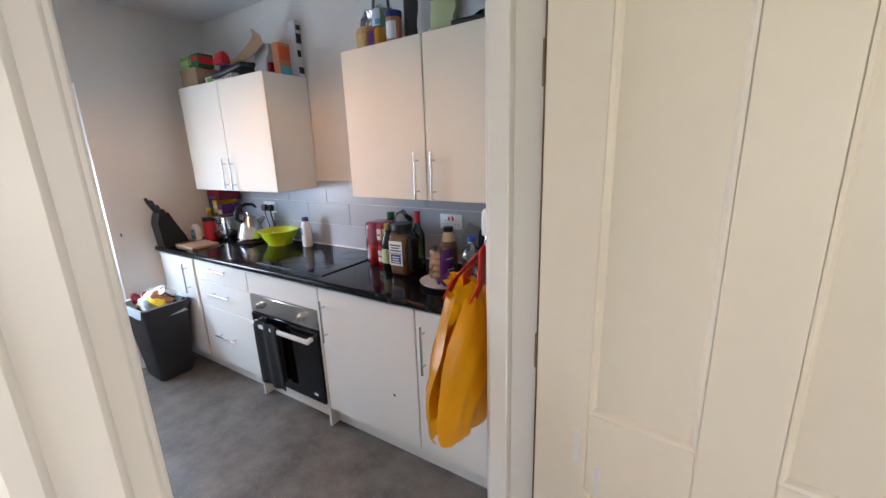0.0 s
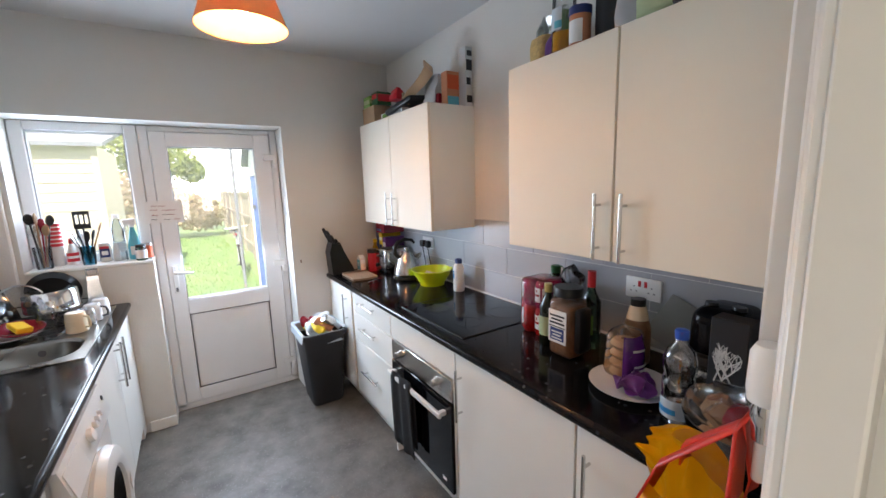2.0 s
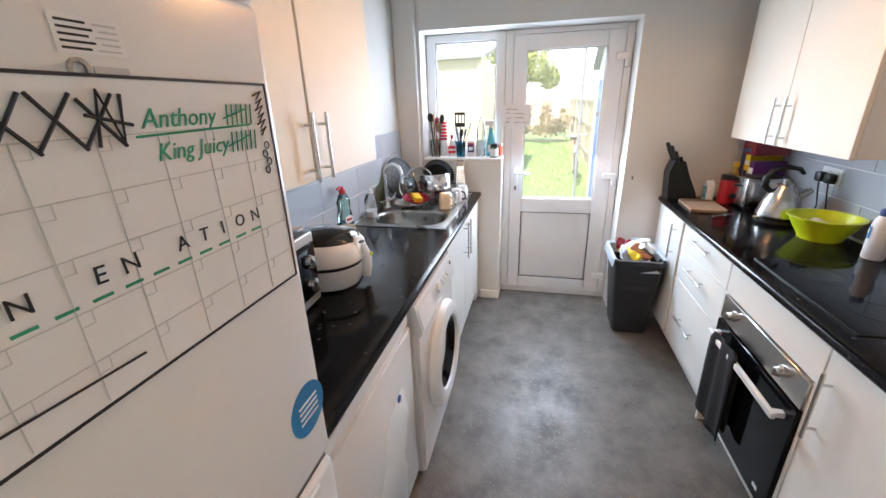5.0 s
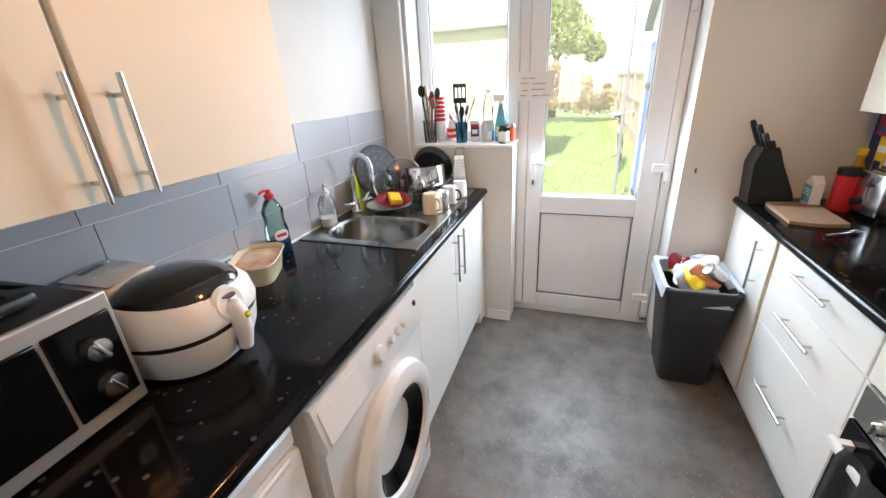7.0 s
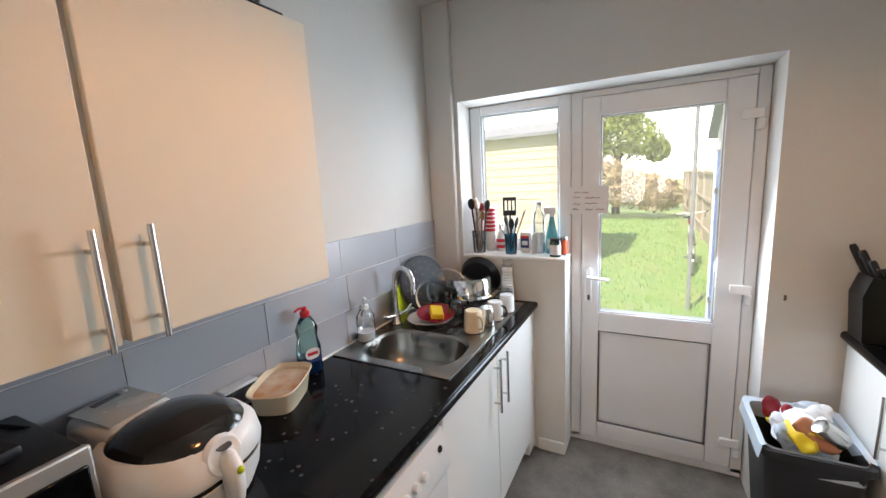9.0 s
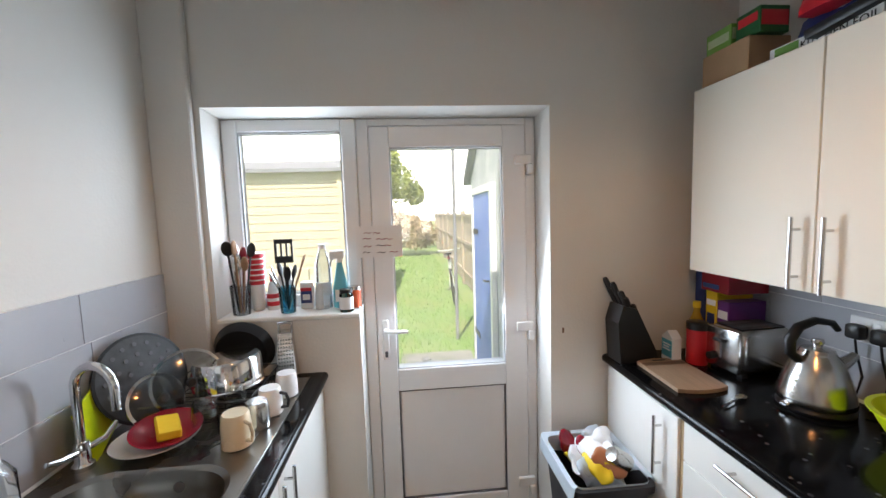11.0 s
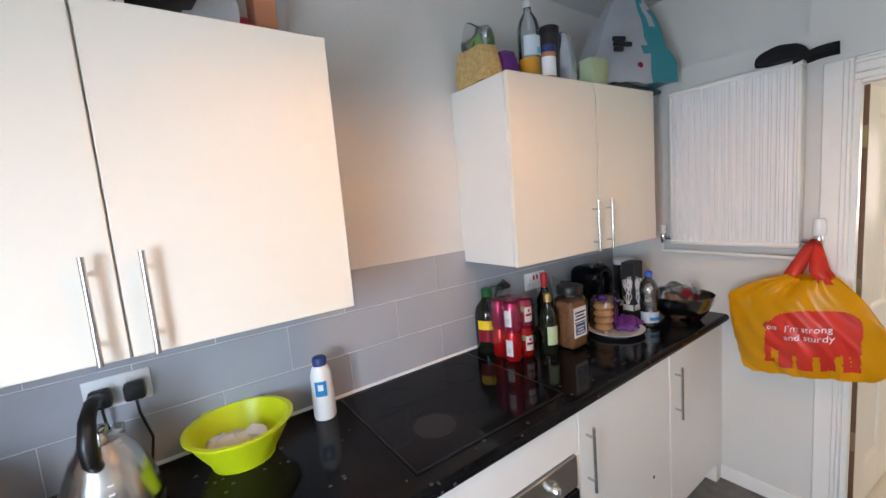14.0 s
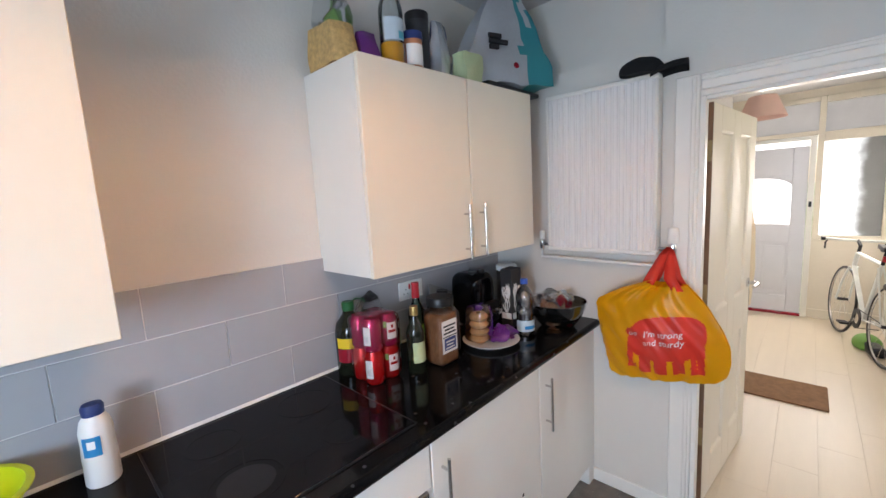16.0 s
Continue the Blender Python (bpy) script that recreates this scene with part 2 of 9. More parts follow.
def tube(path, r, steps=10, bm=None, caps=True):
    """A round bar along points; r a number or one for each point."""
    bm = bm or bmesh.new()
    pts = [Vector(p) for p in path]
    rs = r if isinstance(r, (list, tuple)) else [r] * len(pts)
    rings, ref = [], None
    for k, p in enumerate(pts):
        d = (pts[min(k + 1, len(pts) - 1)] - pts[max(k - 1, 0)]).normalized()
        if ref is None:
            ref = Vector((0, 0, 1)) if abs(d.z) < 0.9 else Vector((1, 0, 0))
        u = d.cross(ref).normalized()
        ref = u.cross(d).normalized()
        rings.append([bm.verts.new(p + rs[k] * (math.cos(2 * math.pi * i / steps) * u + math.sin(2 * math.pi * i / steps) * ref)) for i in range(steps)])
    for a, b in zip(rings, rings[1:]):
        for i in range(steps):
            j = (i + 1) % steps
            bm.faces.new((a[i], b[i], b[j], a[j]))
    if caps:
        bm.faces.new(rings[0])
        bm.faces.new(list(reversed(rings[-1])))
    return bm


def arc(centre, radius, a0, a1, n=12, plane="xz"):
    out = []
    for i in range(n + 1):
        a = radians(a0 + (a1 - a0) * i / n)
        c, s = radius * math.cos(a), radius * math.sin(a)
        out.append((centre[0] + c, centre[1], centre[2] + s) if plane == "xz" else
                   (centre[0], centre[1] + c, centre[2] + s) if plane == "yz" else (centre[0] + c, centre[1] + s, centre[2]))
    return out


def prism(outline, depth, axis="y", bm=None):
    """A flat outline (pairs) pushed out along an axis; pairs are the other two axes in order."""
    bm = bm or bmesh.new()

    def at(p, d):
        return {"x": (d, p[0], p[1]), "y": (p[0], d, p[1]), "z": (p[0], p[1], d)}[axis]
    a = [bm.verts.new(at(p, depth[0])) for p in outline]
    b = [bm.verts.new(at(p, depth[1])) for p in outline]
    n = len(outline)
    bm.faces.new(a)
    bm.faces.new(list(reversed(b)))
    for i in range(n):
        bm.faces.new((a[i], b[i], b[(i + 1) % n], a[(i + 1) % n]))
    bmesh.ops.recalc_face_normals(bm, faces=bm.faces[:])
    return bm


def crumple(bm, amount, freq=8.0, seed=0.0):
    for v in bm.verts:
        v.co += amount * noise.noise_vector(v.co * freq + Vector((seed, seed * 2, 0)))
    return bm


def mesh_of(name, bm, mat, smooth=False):
    me = bpy.data.meshes.new(name)
    bmesh.ops.recalc_face_normals(bm, faces=bm.faces[:])
    bm.to_mesh(me)
    bm.free()
    me.materials.append(M[mat] if isinstance(mat, str) else mat)
    if smooth:
        for p in me.polygons:
            p.use_smooth = True
        me.set_sharp_from_angle(angle=radians(40))
    return me


def part(name, bm, mat, parent, label="", smooth=True):
    """Links a bmesh as one mesh object under a thing or part."""
    ob = new(name, mesh_of(name, bm, mat, smooth))
    ob.parent = parent
    if parent.name in PLACED:
        ob.matrix_parent_inverse = parent.matrix_basis.inverted()
    if label:
        ob["label"] = label
    return ob


def thing(name, label, category, m=None, group="", kind=""):
    """An empty at a thing's base, under which its parts go."""
    ob = new(name)
    ob.empty_display_size = 0.05
    if m is not None:
        ob.matrix_world = m
    return tagged(ob, label, category, group, kind)


PLACED = set()


def fixed(name, label, category, at, group="", kind=""):
    """A thing whose parts are given in the room's own coordinates; its empty stands at its base."""
    ob = thing(name, label, category, pose(*at), group, kind)
    PLACED.add(ob.name)
    return ob


def solo(name, bm, mat, label, category, m=None, group="", kind="", smooth=True):
    ob = new(name, mesh_of(name, bm, mat, smooth))
    if m is not None:
        ob.matrix_world = m
    return tagged(ob, label, category, group, kind)


def structure(name, bm, mat, label="", category="", smooth=False):
    return solo(name, bm, mat, label, category, kind="structure", smooth=smooth)


# ---- large structure ----
structure("floor", box(-3.62, -0.262, YL - 0.12, YR + 0.12, -0.08, 0.0), "floor", "worn grey concrete-look sheet vinyl kitchen floor", "floor")
structure("floor_hall", box(-0.232, 3.75, -1.4, 2.1, -0.08, -0.012), "lam", "boards under the hall's pale laminate", "floor")
structure("threshold_strip", box(-0.262, -0.232, 0.2, 0.96, -0.01, 0.008, 0.004), "brown", "dark metal threshold strip in the doorway", "trim")
structure("ceiling", box(-3.62, -0.2, YL - 0.12, YR + 0.12, ZC, ZC + 0.1), "ceil", "white painted kitchen ceiling", "ceiling")
structure("ceiling_hall", box(-0.2, 3.75, -1.4, 2.1, 2.48, 2.6), "ceil", "white painted hall ceiling", "ceiling")
structure("wall_north", box(-3.62, -0.2, YR, YR + 0.12, 0, ZC), "wall", "off-white painted kitchen wall", "wall")
structure("wall_south", box(-3.62, -0.2, YL - 0.12, YL, 0, ZC), "wall", "off-white painted kitchen wall", "wall")
bm = bmesh.new()
bx(bm, -3.62, XB, YL, -0.33, 0, ZC)
prism([(-3.62, 1.112), (-3.50, 1.112), (XB, 1.119), (XB, YR), (-3.62, YR)], (0, 2.028), "z", bm)
bx(bm, -3.62, XB, 1.119, YR, 2.028, ZC)
prism([(-3.62, 2.024), (-3.50, 2.024), (XB, 2.032), (XB, ZC), (-3.62, ZC)], (-0.33, 1.119), "y", bm)
bx(bm, -3.62, XB, -0.33, 0.262, 0, 1.141)
structure("wall_west", bm, "wall", "off-white wall around the back door and window", "wall")
structure("pillar", box(XB, XB + 0.035, YL, -0.352, 0, ZC, 0.006), "wall", "narrow boxed pillar in the kitchen corner", "wall")
bm = bmesh.new()
bx(bm, XK, XH, 1.085, YR, 0, 2.155)
bx(bm, XK, XH, 0.985, 1.085, 0, 1.945)
bx(bm, XK + 0.1, XH, 1.085, YR, 2.155, ZC)
bx(bm, XK, XH, 0.145, 1.085, 1.945, ZC)
bx(bm, XK, XH, YL, 0.145, 0, ZC)
structure("wall_east", bm, "wall", "off-white wall with the doorway to the hall", "wall")
structure("wall_hall_south", box(1.4, 3.75, -0.1, 0.0, 0, 2.48), "wall", "cream hall wall beside the bicycle", "wall")
structure("wall_hall_side", box(1.4, 1.46, -1.4, -0.1, 0, 2.48), "wall", "plain wall closing the wider part of the hall", "wall")
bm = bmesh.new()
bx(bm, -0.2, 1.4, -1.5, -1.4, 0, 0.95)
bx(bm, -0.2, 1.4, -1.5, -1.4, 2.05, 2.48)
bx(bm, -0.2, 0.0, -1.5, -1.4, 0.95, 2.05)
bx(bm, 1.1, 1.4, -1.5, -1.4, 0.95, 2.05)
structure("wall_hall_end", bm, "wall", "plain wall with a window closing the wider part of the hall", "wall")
structure("wall_hall_back", box(XH, -0.15, -1.4, YL - 0.12, 0, 2.48), "wall", "plain wall closing the wider part of the hall", "wall")
structure("wall_hall_north", box(XH, 2.1, 1.14, 1.24, 0, 2.48), "wall", "cream hall wall behind the open door", "wall")
structure("wall_hall_stair", box(2.1, 3.75, 1.5, 1.6, 0, 2.48), "wall", "cream hall wall beside the front door", "wall")
structure("wall_hall_return", box(2.0, 2.1, 1.24, 1.6, 0, 2.48), "wall", "short return of the hall wall", "wall")
bm = bmesh.new()
bx(bm, 3.62, 3.75, 0.0, 0.58, 0, 0.88)
bx(bm, 3.62, 3.75, 1.44, 1.5, 0, 2.48)
bx(bm, 3.62, 3.75, 0, 1.5, 2.4, 2.48)
structure("wall_hall_east", bm, "cream", "cream panelled wall under the frosted hall screen", "wall")

# ---- back door, window, inner doors ----
def bar(x0, x1, y0, y1, z0, z1, b=0.004):
    return box(x0, x1, y0, y1, z0, z1, b)


win = fixed("window_1", "white plastic fixed window beside the back door", "window", (XD, -0.03, 1.142), kind="structure")
bm = bmesh.new()
for a in ((-0.328, -0.262, 1.163, 2.022), (0.196, 0.262, 1.163, 2.022), (-0.262, 0.196, 1.163, 1.222), (-0.262, 0.196, 1.968, 2.022)):
    bx(bm, -3.575, XD, a[0], a[1], a[2], a[3], 0.005)
part("window_frame", bm, "upvc", win)
bm = bmesh.new()
for a in ((-0.262, -0.254, 1.222, 1.968), (0.188, 0.196, 1.222, 1.968), (-0.254, 0.188, 1.222, 1.23), (-0.254, 0.188, 1.96, 1.968)):
    bx(bm, -3.55, XD - 0.008, a[0], a[1], a[2], a[3])
part("seal", bm, "gasket", win)
ob = part("pane", box(-3.543, -3.537, -0.256, 0.19, 1.226, 1.964), "hazed", win)
ob.visible_shadow = False
part("window_sill", box(-3.58, XB + 0.012, -0.328, 0.266, 1.142, 1.162, 0.005), "gloss", win, "white gloss painted window sill")

door = fixed("door_1", "closed white plastic back door with glass above a panel", "door", (XD, 0.68, 0), kind="structure")
bm = bmesh.new()
for a in ((0.264, 0.318, 0.02, 2.022), (1.062, 1.11, 0.02, 2.022), (0.318, 1.062, 1.99, 2.022), (0.264, 1.11, 0.0, 0.045)):
    bx(bm, -3.585, XD - 0.012, a[0], a[1], a[2], a[3], 0.003)
for a in ((0.316, 0.335, 0.04, 1.995), (1.045, 1.064, 0.04, 1.995), (0.316, 1.064, 1.975, 1.995)):
    bx(bm, -3.59, XD - 0.03, a[0], a[1], a[2], a[3])
part("door_frame", bm, "upvc", door)
bm = bmesh.new()
for a in ((0.322, 0.412, 0.05, 1.986), (0.948, 1.058, 0.05, 1.986), (0.412, 0.948, 1.89, 1.986), (0.412, 0.948, 0.715, 0.825), (0.412, 0.948, 0.05, 0.145)):
    bx(bm, -3.575, XD, a[0], a[1], a[2], a[3], 0.003)
leaf = part("door_leaf", bm, "upvc", door)
for z0, z1 in ((0.825, 1.89), (0.145, 0.715)):
    bm = bmesh.new()
    for a in ((0.412, 0.418, z0, z1), (0.942, 0.948, z0, z1), (0.418, 0.942, z0, z0 + 0.006), (0.418, 0.942, z1 - 0.006, z1)):
        bx(bm, -3.56, XD - 0.006, a[0], a[1], a[2], a[3])
    part("seal", bm, "gasket" if z0 > 0.5 else "seal", door)
ob = part("pane", box(-3.545, -3.539, 0.417, 0.943, 0.83, 1.886), "hazed", door)
ob.visible_shadow = False
part("panel", box(-3.565, XD - 0.014, 0.418, 0.942, 0.15, 0.71, 0.004), "upvc", door)
for z in (1.80, 0.985, 0.17):
    bm = box(XD - 0.01, XD + 0.014, 1.005, 1.09, z + 0.0, z + 0.045, 0.004)
    bx(bm, XD - 0.01, XD + 0.02, 1.062, 1.095, z - 0.05, z + 0.003, 0.006)
    part("hinge", bm, "white", door)
bm = box(XD, XD + 0.012, 0.345, 0.378, 0.88, 1.08, 0.006)
part("handle_plate", bm, "white", door)
part("handle", tube([(XD + 0.01, 0.362, 1.03), (XD + 0.045, 0.362, 1.03), (XD + 0.05, 0.38, 1.03), (XD + 0.048, 0.47, 1.025)], [0.009, 0.009, 0.009, 0.008]), "white", door)
part("keyhole", box(XD + 0.01, XD + 0.015, 0.355, 0.369, 0.895, 0.925, 0.003), "seal", door)

# doorway to the hall
arch = fixed("door_frame", "white gloss painted door frame and architrave", "door frame", (XK, 0.58, 0), kind="structure")
bm = bmesh.new()
bx(bm, XK - 0.002, XH + 0.002, 0.145, 0.170, 0, 1.945, 0.003)
bx(bm, XK - 0.002, XH + 0.002, 0.966, 0.985, 0, 1.945, 0.003)
bx(bm, XK - 0.002, XH + 0.002, 0.170, 0.966, 1.918, 1.945, 0.003)
part("jamb", bm, "gloss", arch)
bm = bmesh.new()
bx(bm, XK - 0.0015, XK + 0.028, 0.170, 0.205, 0, 1.918, 0.003)
bx(bm, XK - 0.0015, XK + 0.05, 0.931, 0.966, 0, 1.918, 0.003)
bx(bm, XK - 0.0015, XK + 0.05, 0.205, 0.931, 1.903, 1.918, 0.003)
part("stop", bm, "gloss", arch)
for side, (x0, x1) in (("kitchen", (XK - 0.018, XK - 0.002)), ("hall", (XH + 0.002, XH + 0.018))):
    lo, hi = (0.185, 0.95) if side == "kitchen" else (0.152, 0.978)
    for a in ((lo - 0.06, lo, 0, 2.005), (hi, 1.04, 0, 2.005), (lo, hi, 1.94, 2.005)):
        bm = box(x0, x1, a[0], a[1], a[2], a[3], 0.005)
        m2 = 0.012
        if a[2] == 0:
            bx(bm, x0 - 0.006 if side == "kitchen" else x0, x1 if side == "kitchen" else x1 + 0.006, a[0] + m2, a[0] + 0.03, 0, a[3] - 0.01, 0.004)
        else:
            bx(bm, x0 - 0.006 if side == "kitchen" else x0, x1 if side == "kitchen" else x1 + 0.006, a[0], a[1], a[3] - 0.03, a[3] - m2, 0.004)
        part("architrave", bm, "gloss", arch)

door = thing("door_2", "open cream painted panelled wooden inner door", "door", pose(XH + 0.004, 0.962, 0.0, 0, 0, -6), kind="structure")
LW, LT = 0.785, 0.038
PANELS = ((0.128, 0.335), (0.458, 0.662))
bm = bmesh.new()
for a, b in ((0, PANELS[0][0]), (PANELS[0][1], PANELS[1][0]), (PANELS[1][1], LW)):
    bx(bm, a, b, -LT, 0, 0.012, 1.91, 0.003)
for z0, z1 in ((0.012, 0.2), (0.74, 0.95), (1.80, 1.91)):
    for a, b in PANELS:
        bx(bm, a, b, -LT, 0, z0, z1, 0.003)
part("door_leaf", bm, "cream", door)
for a, b in PANELS:
    for z0, z1 in ((0.2, 0.74), (0.95, 1.80)):
        part("panel", box(a - 0.004, b + 0.004, -LT + 0.013, -0.013, z0 - 0.004, z1 + 0.004), "cream", door, smooth=False)
        for y_out, y_in in ((-LT + 0.001, -LT + 0.0128), (-0.001, -0.0128)):
            bm = bmesh.new()
            o = [bm.verts.new((x, y_out, z)) for x, z in ((a, z0), (b, z0), (b, z1), (a, z1))]
            m = [bm.verts.new((x, y_out * 0.75 + y_in * 0.25, z)) for x, z in ((a + 0.007, z0 + 0.007), (b - 0.007, z0 + 0.007), (b - 0.007, z1 - 0.007), (a + 0.007, z1 - 0.007))]
            q = [bm.verts.new((x, y_in, z)) for x, z in ((a + 0.013, z0 + 0.013), (b - 0.013, z0 + 0.013), (b - 0.013, z1 - 0.013), (a + 0.013, z1 - 0.013))]
            for k in range(4):
                bm.faces.new((o[k], o[(k + 1) % 4], m[(k + 1) % 4], m[k]))
                bm.faces.new((m[k], m[(k + 1) % 4], q[(k + 1) % 4], q[k]))
            bmesh.ops.recalc_face_normals(bm, faces=bm.faces[:])
            part("moulding", bm, "cream", door, smooth=False)
part("hinge_stile_edge", box(-0.003, -0.0005, -LT + 0.001, -0.001, 0.012, 1.91), "brown", door, "bare brown wooden hinge edge")
for z in (0.32, 1.02, 1.66):
    part("hinge", box(-0.008, -0.003, -LT + 0.002, -0.004, z, z + 0.09, 0.001), "brass", door, "dull steel butt hinge")
for s, y in ((1, 0.0), (-1, -LT)):
    bm = lathe([(0, 0), (0.026, 0), (0.026, 0.008), (0, 0.008)], 20)
    bmesh.ops.transform(bm, matrix=pose(LW - 0.05, y, 0.985, -90 * s), verts=bm.verts[:])
    part("rose", bm, "chrome", door)
    part("handle", tube([(LW - 0.05, y, 0.985), (LW - 0.05, y + s * 0.045, 0.985), (LW - 0.065, y + s * 0.052, 0.985), (LW - 0.165, y + s * 0.05, 0.985)], 0.009), "chrome", door)
for k, (x, z) in enumerate(((0.10, 0.80), (0.15, 0.74))):
    part("scuff_mark", box(x, x + 0.012, -LT - 0.0015, -LT, z, z + 0.1 - 0.02 * k), "grout", door, "scuffed bare patch")

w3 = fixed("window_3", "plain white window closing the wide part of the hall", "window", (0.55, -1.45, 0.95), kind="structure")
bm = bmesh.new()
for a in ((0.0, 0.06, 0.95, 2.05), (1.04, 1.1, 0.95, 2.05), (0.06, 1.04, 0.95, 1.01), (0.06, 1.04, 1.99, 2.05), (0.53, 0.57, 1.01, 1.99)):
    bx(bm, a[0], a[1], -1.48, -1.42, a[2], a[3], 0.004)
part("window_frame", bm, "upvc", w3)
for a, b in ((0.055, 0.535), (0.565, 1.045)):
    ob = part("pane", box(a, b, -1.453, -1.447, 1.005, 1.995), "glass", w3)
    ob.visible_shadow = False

# skirting
bm = box(XK - 0.014, XK - 0.0005, 1.04, 1.42, 0, 0.075, 0.005)
structure("baseboard", bm, "gloss", "white gloss painted skirting board", "skirting")
structure("baseboard_back", box(XB + 0.0005, XB + 0.014, 1.125, 1.40, 0, 0.09, 0.005), "gloss", "white gloss painted skirting board", "skirting")
structure("baseboard_pier", box(XB + 0.0005, XB + 0.014, 0.11, 0.262, 0, 0.075, 0.005), "gloss", "white gloss painted skirting board", "skirting")


# ---- kitchen units ----
def handle(parent, x, y, z, length, out, upright=True):
    """A steel T-bar handle on a face at y; out is the way it stands off (+1 or -1 along y)."""
    h, yo = length / 2, y + out * 0.03
    e = 0.038
    if upright:
        bm = tube([(x, yo, z - h), (x, yo, z + h)], 0.0058, 12)
        for s in (-1, 1):
            tube([(x, y, z + s * (h - e)), (x, yo, z + s * (h - e))], 0.0045, 8, bm)
    else:
        bm = tube([(x - h, yo, z), (x + h, yo, z)], 0.0058, 12)
        for s in (-1, 1):
            tube([(x + s * (h - e), y, z), (x + s * (h - e), yo, z)], 0.0045, 8, bm)
    return part("handle", bm, "steel", parent, "brushed steel bar handle")


FY = 1.385
RU = "cream base units"
PL = 0.115


def base_right(x0, x1, label, door_gap=0.002):
    c = fixed("base_cabinet", label, "cabinet", ((x0 + x1) / 2, 1.7, 0), RU)
    part("body", box(x0 + 0.001, x1 - 0.001, FY + 0.02, YR - 0.004, PL, 0.864), "carc", c, smooth=False)
    part("plinth", box(x0 + 0.001, x1 - 0.001, FY + 0.062, FY + 0.078, 0.002, PL - 0.002), "lowunit", c)
    return c


c = base_right(-3.33, -2.822, "cream gloss base cabinet with one door standing slightly ajar")
d = part("door", box(-3.31, -2.838, FY - 0.006, FY + 0.012, PL + 0.01, 0.858, 0.002), "lowunit", c)
handle(d, -2.925, FY - 0.006, 0.712, 0.22, -1)
part("edge_strip", box(-2.836, -2.822, FY + 0.004, FY + 0.03, PL + 0.01, 0.858), "rawedge", c, "exposed tan chipboard edge")
c = base_right(-2.82, -2.202, "cream gloss base cabinet with three drawers")
for z0, z1, hz in ((0.722, 0.858, 0.816), (0.53, 0.718, 0.642), (PL + 0.01, 0.526, 0.335)):
    d = part("drawer", box(-2.817, -2.206, FY, FY + 0.018, z0, z1, 0.002), "lowunit", c)
    handle(d, -2.525, FY, hz, 0.24, -1, False)
c = base_right(-1.553, -0.917, "cream gloss base cabinet with one door beside the oven")
d = part("door", box(-1.55, -0.92, FY, FY + 0.018, PL + 0.01, 0.858, 0.002), "lowunit", c)
handle(d, -1.508, FY, 0.68, 0.235, -1)
part("screw_hole", box(-1.07, -1.058, FY - 0.0015, FY, 0.37, 0.382, 0.0005), "black", d)
c = base_right(-0.915, -0.40, "narrow cream gloss base cabinet at the end of the run")
d = part("door", box(-0.912, -0.405, FY, FY + 0.018, PL + 0.01, 0.858, 0.002), "lowunit", c)
handle(d, -0.865, FY, 0.68, 0.235, -1)
part("end_panel", box(-0.40, XK - 0.002, FY + 0.01, YR - 0.004, 0.002, 0.864, 0.001), "lowunit", c)

# oven under the hob
ov = fixed("oven", "built-in black glass electric oven with steel control panel", "oven", (-1.88, 1.7, 0))
part("housing", box(-2.2, -1.555, FY + 0.02, YR - 0.004, PL, 0.864), "carc", ov, smooth=False)
part("plinth", box(-2.2, -1.555, FY + 0.062, FY + 0.078, 0.002, PL - 0.002), "lowunit", ov)
part("filler_panel", box(-2.198, -1.557, FY, FY + 0.018, 0.722, 0.858, 0.002), "lowunit", ov)
part("side_panel", box(-2.2, -2.184, FY - 0.001, FY + 0.06, 0.004, 0.72, 0.001), "lowunit", ov)
part("side_panel", box(-1.571, -1.555, FY - 0.001, FY + 0.06, 0.004, 0.72, 0.001), "lowunit", ov)
part("control_panel", box(-2.182, -1.573, FY - 0.008, FY + 0.02, 0.607, 0.718, 0.003), "steel", ov, "brushed steel control panel")
for x in (-2.075, -1.70):
    bm = lathe([(0, 0), (0.024, 0), (0.024, 0.006), (0.017, 0.008), (0.016, 0.026), (0, 0.026)], 20)
    bx(bm, -0.003, 0.003, -0.016, 0.016, 0.024, 0.032, 0.001)
    bmesh.ops.transform(bm, matrix=pose(x, FY - 0.008, 0.662, 90), verts=bm.verts[:])
    part("knob", bm, "steel", ov, "steel rotary knob")
odoor = part("door", box(-2.182, -1.573, FY - 0.014, FY + 0.02, 0.145, 0.602, 0.004), "blackgl", ov, "black glass oven door")
bm = box(-2.15, -1.605, FY - 0.062, FY - 0.045, 0.535, 0.56, 0.005, 2)
for x in (-2.13, -1.625):
    bx(bm, x - 0.012, x + 0.012, FY - 0.05, FY - 0.014, 0.537, 0.558, 0.002)
part("handle", bm, "white", odoor, "white and steel bar handle")
part("badge", box(-1.66, -1.63, FY - 0.0155, FY - 0.014, 0.185, 0.2), "white", odoor)

# worktops
def nosing(x0, x1, yf, s):
    """Rounded front edge of a worktop; s is the way it faces along y."""
    prof = [(yf - s * 0.0165, WT - 0.038), (yf - s * 0.0165, WT)]
    for i in range(7):
        a = radians(90 - 30 * i)
        prof.append((yf - s * 0.016 + s * 0.016 * math.cos(a), WT - 0.019 + 0.019 * math.sin(a)))
    return prism(prof, (x0, x1), "x")


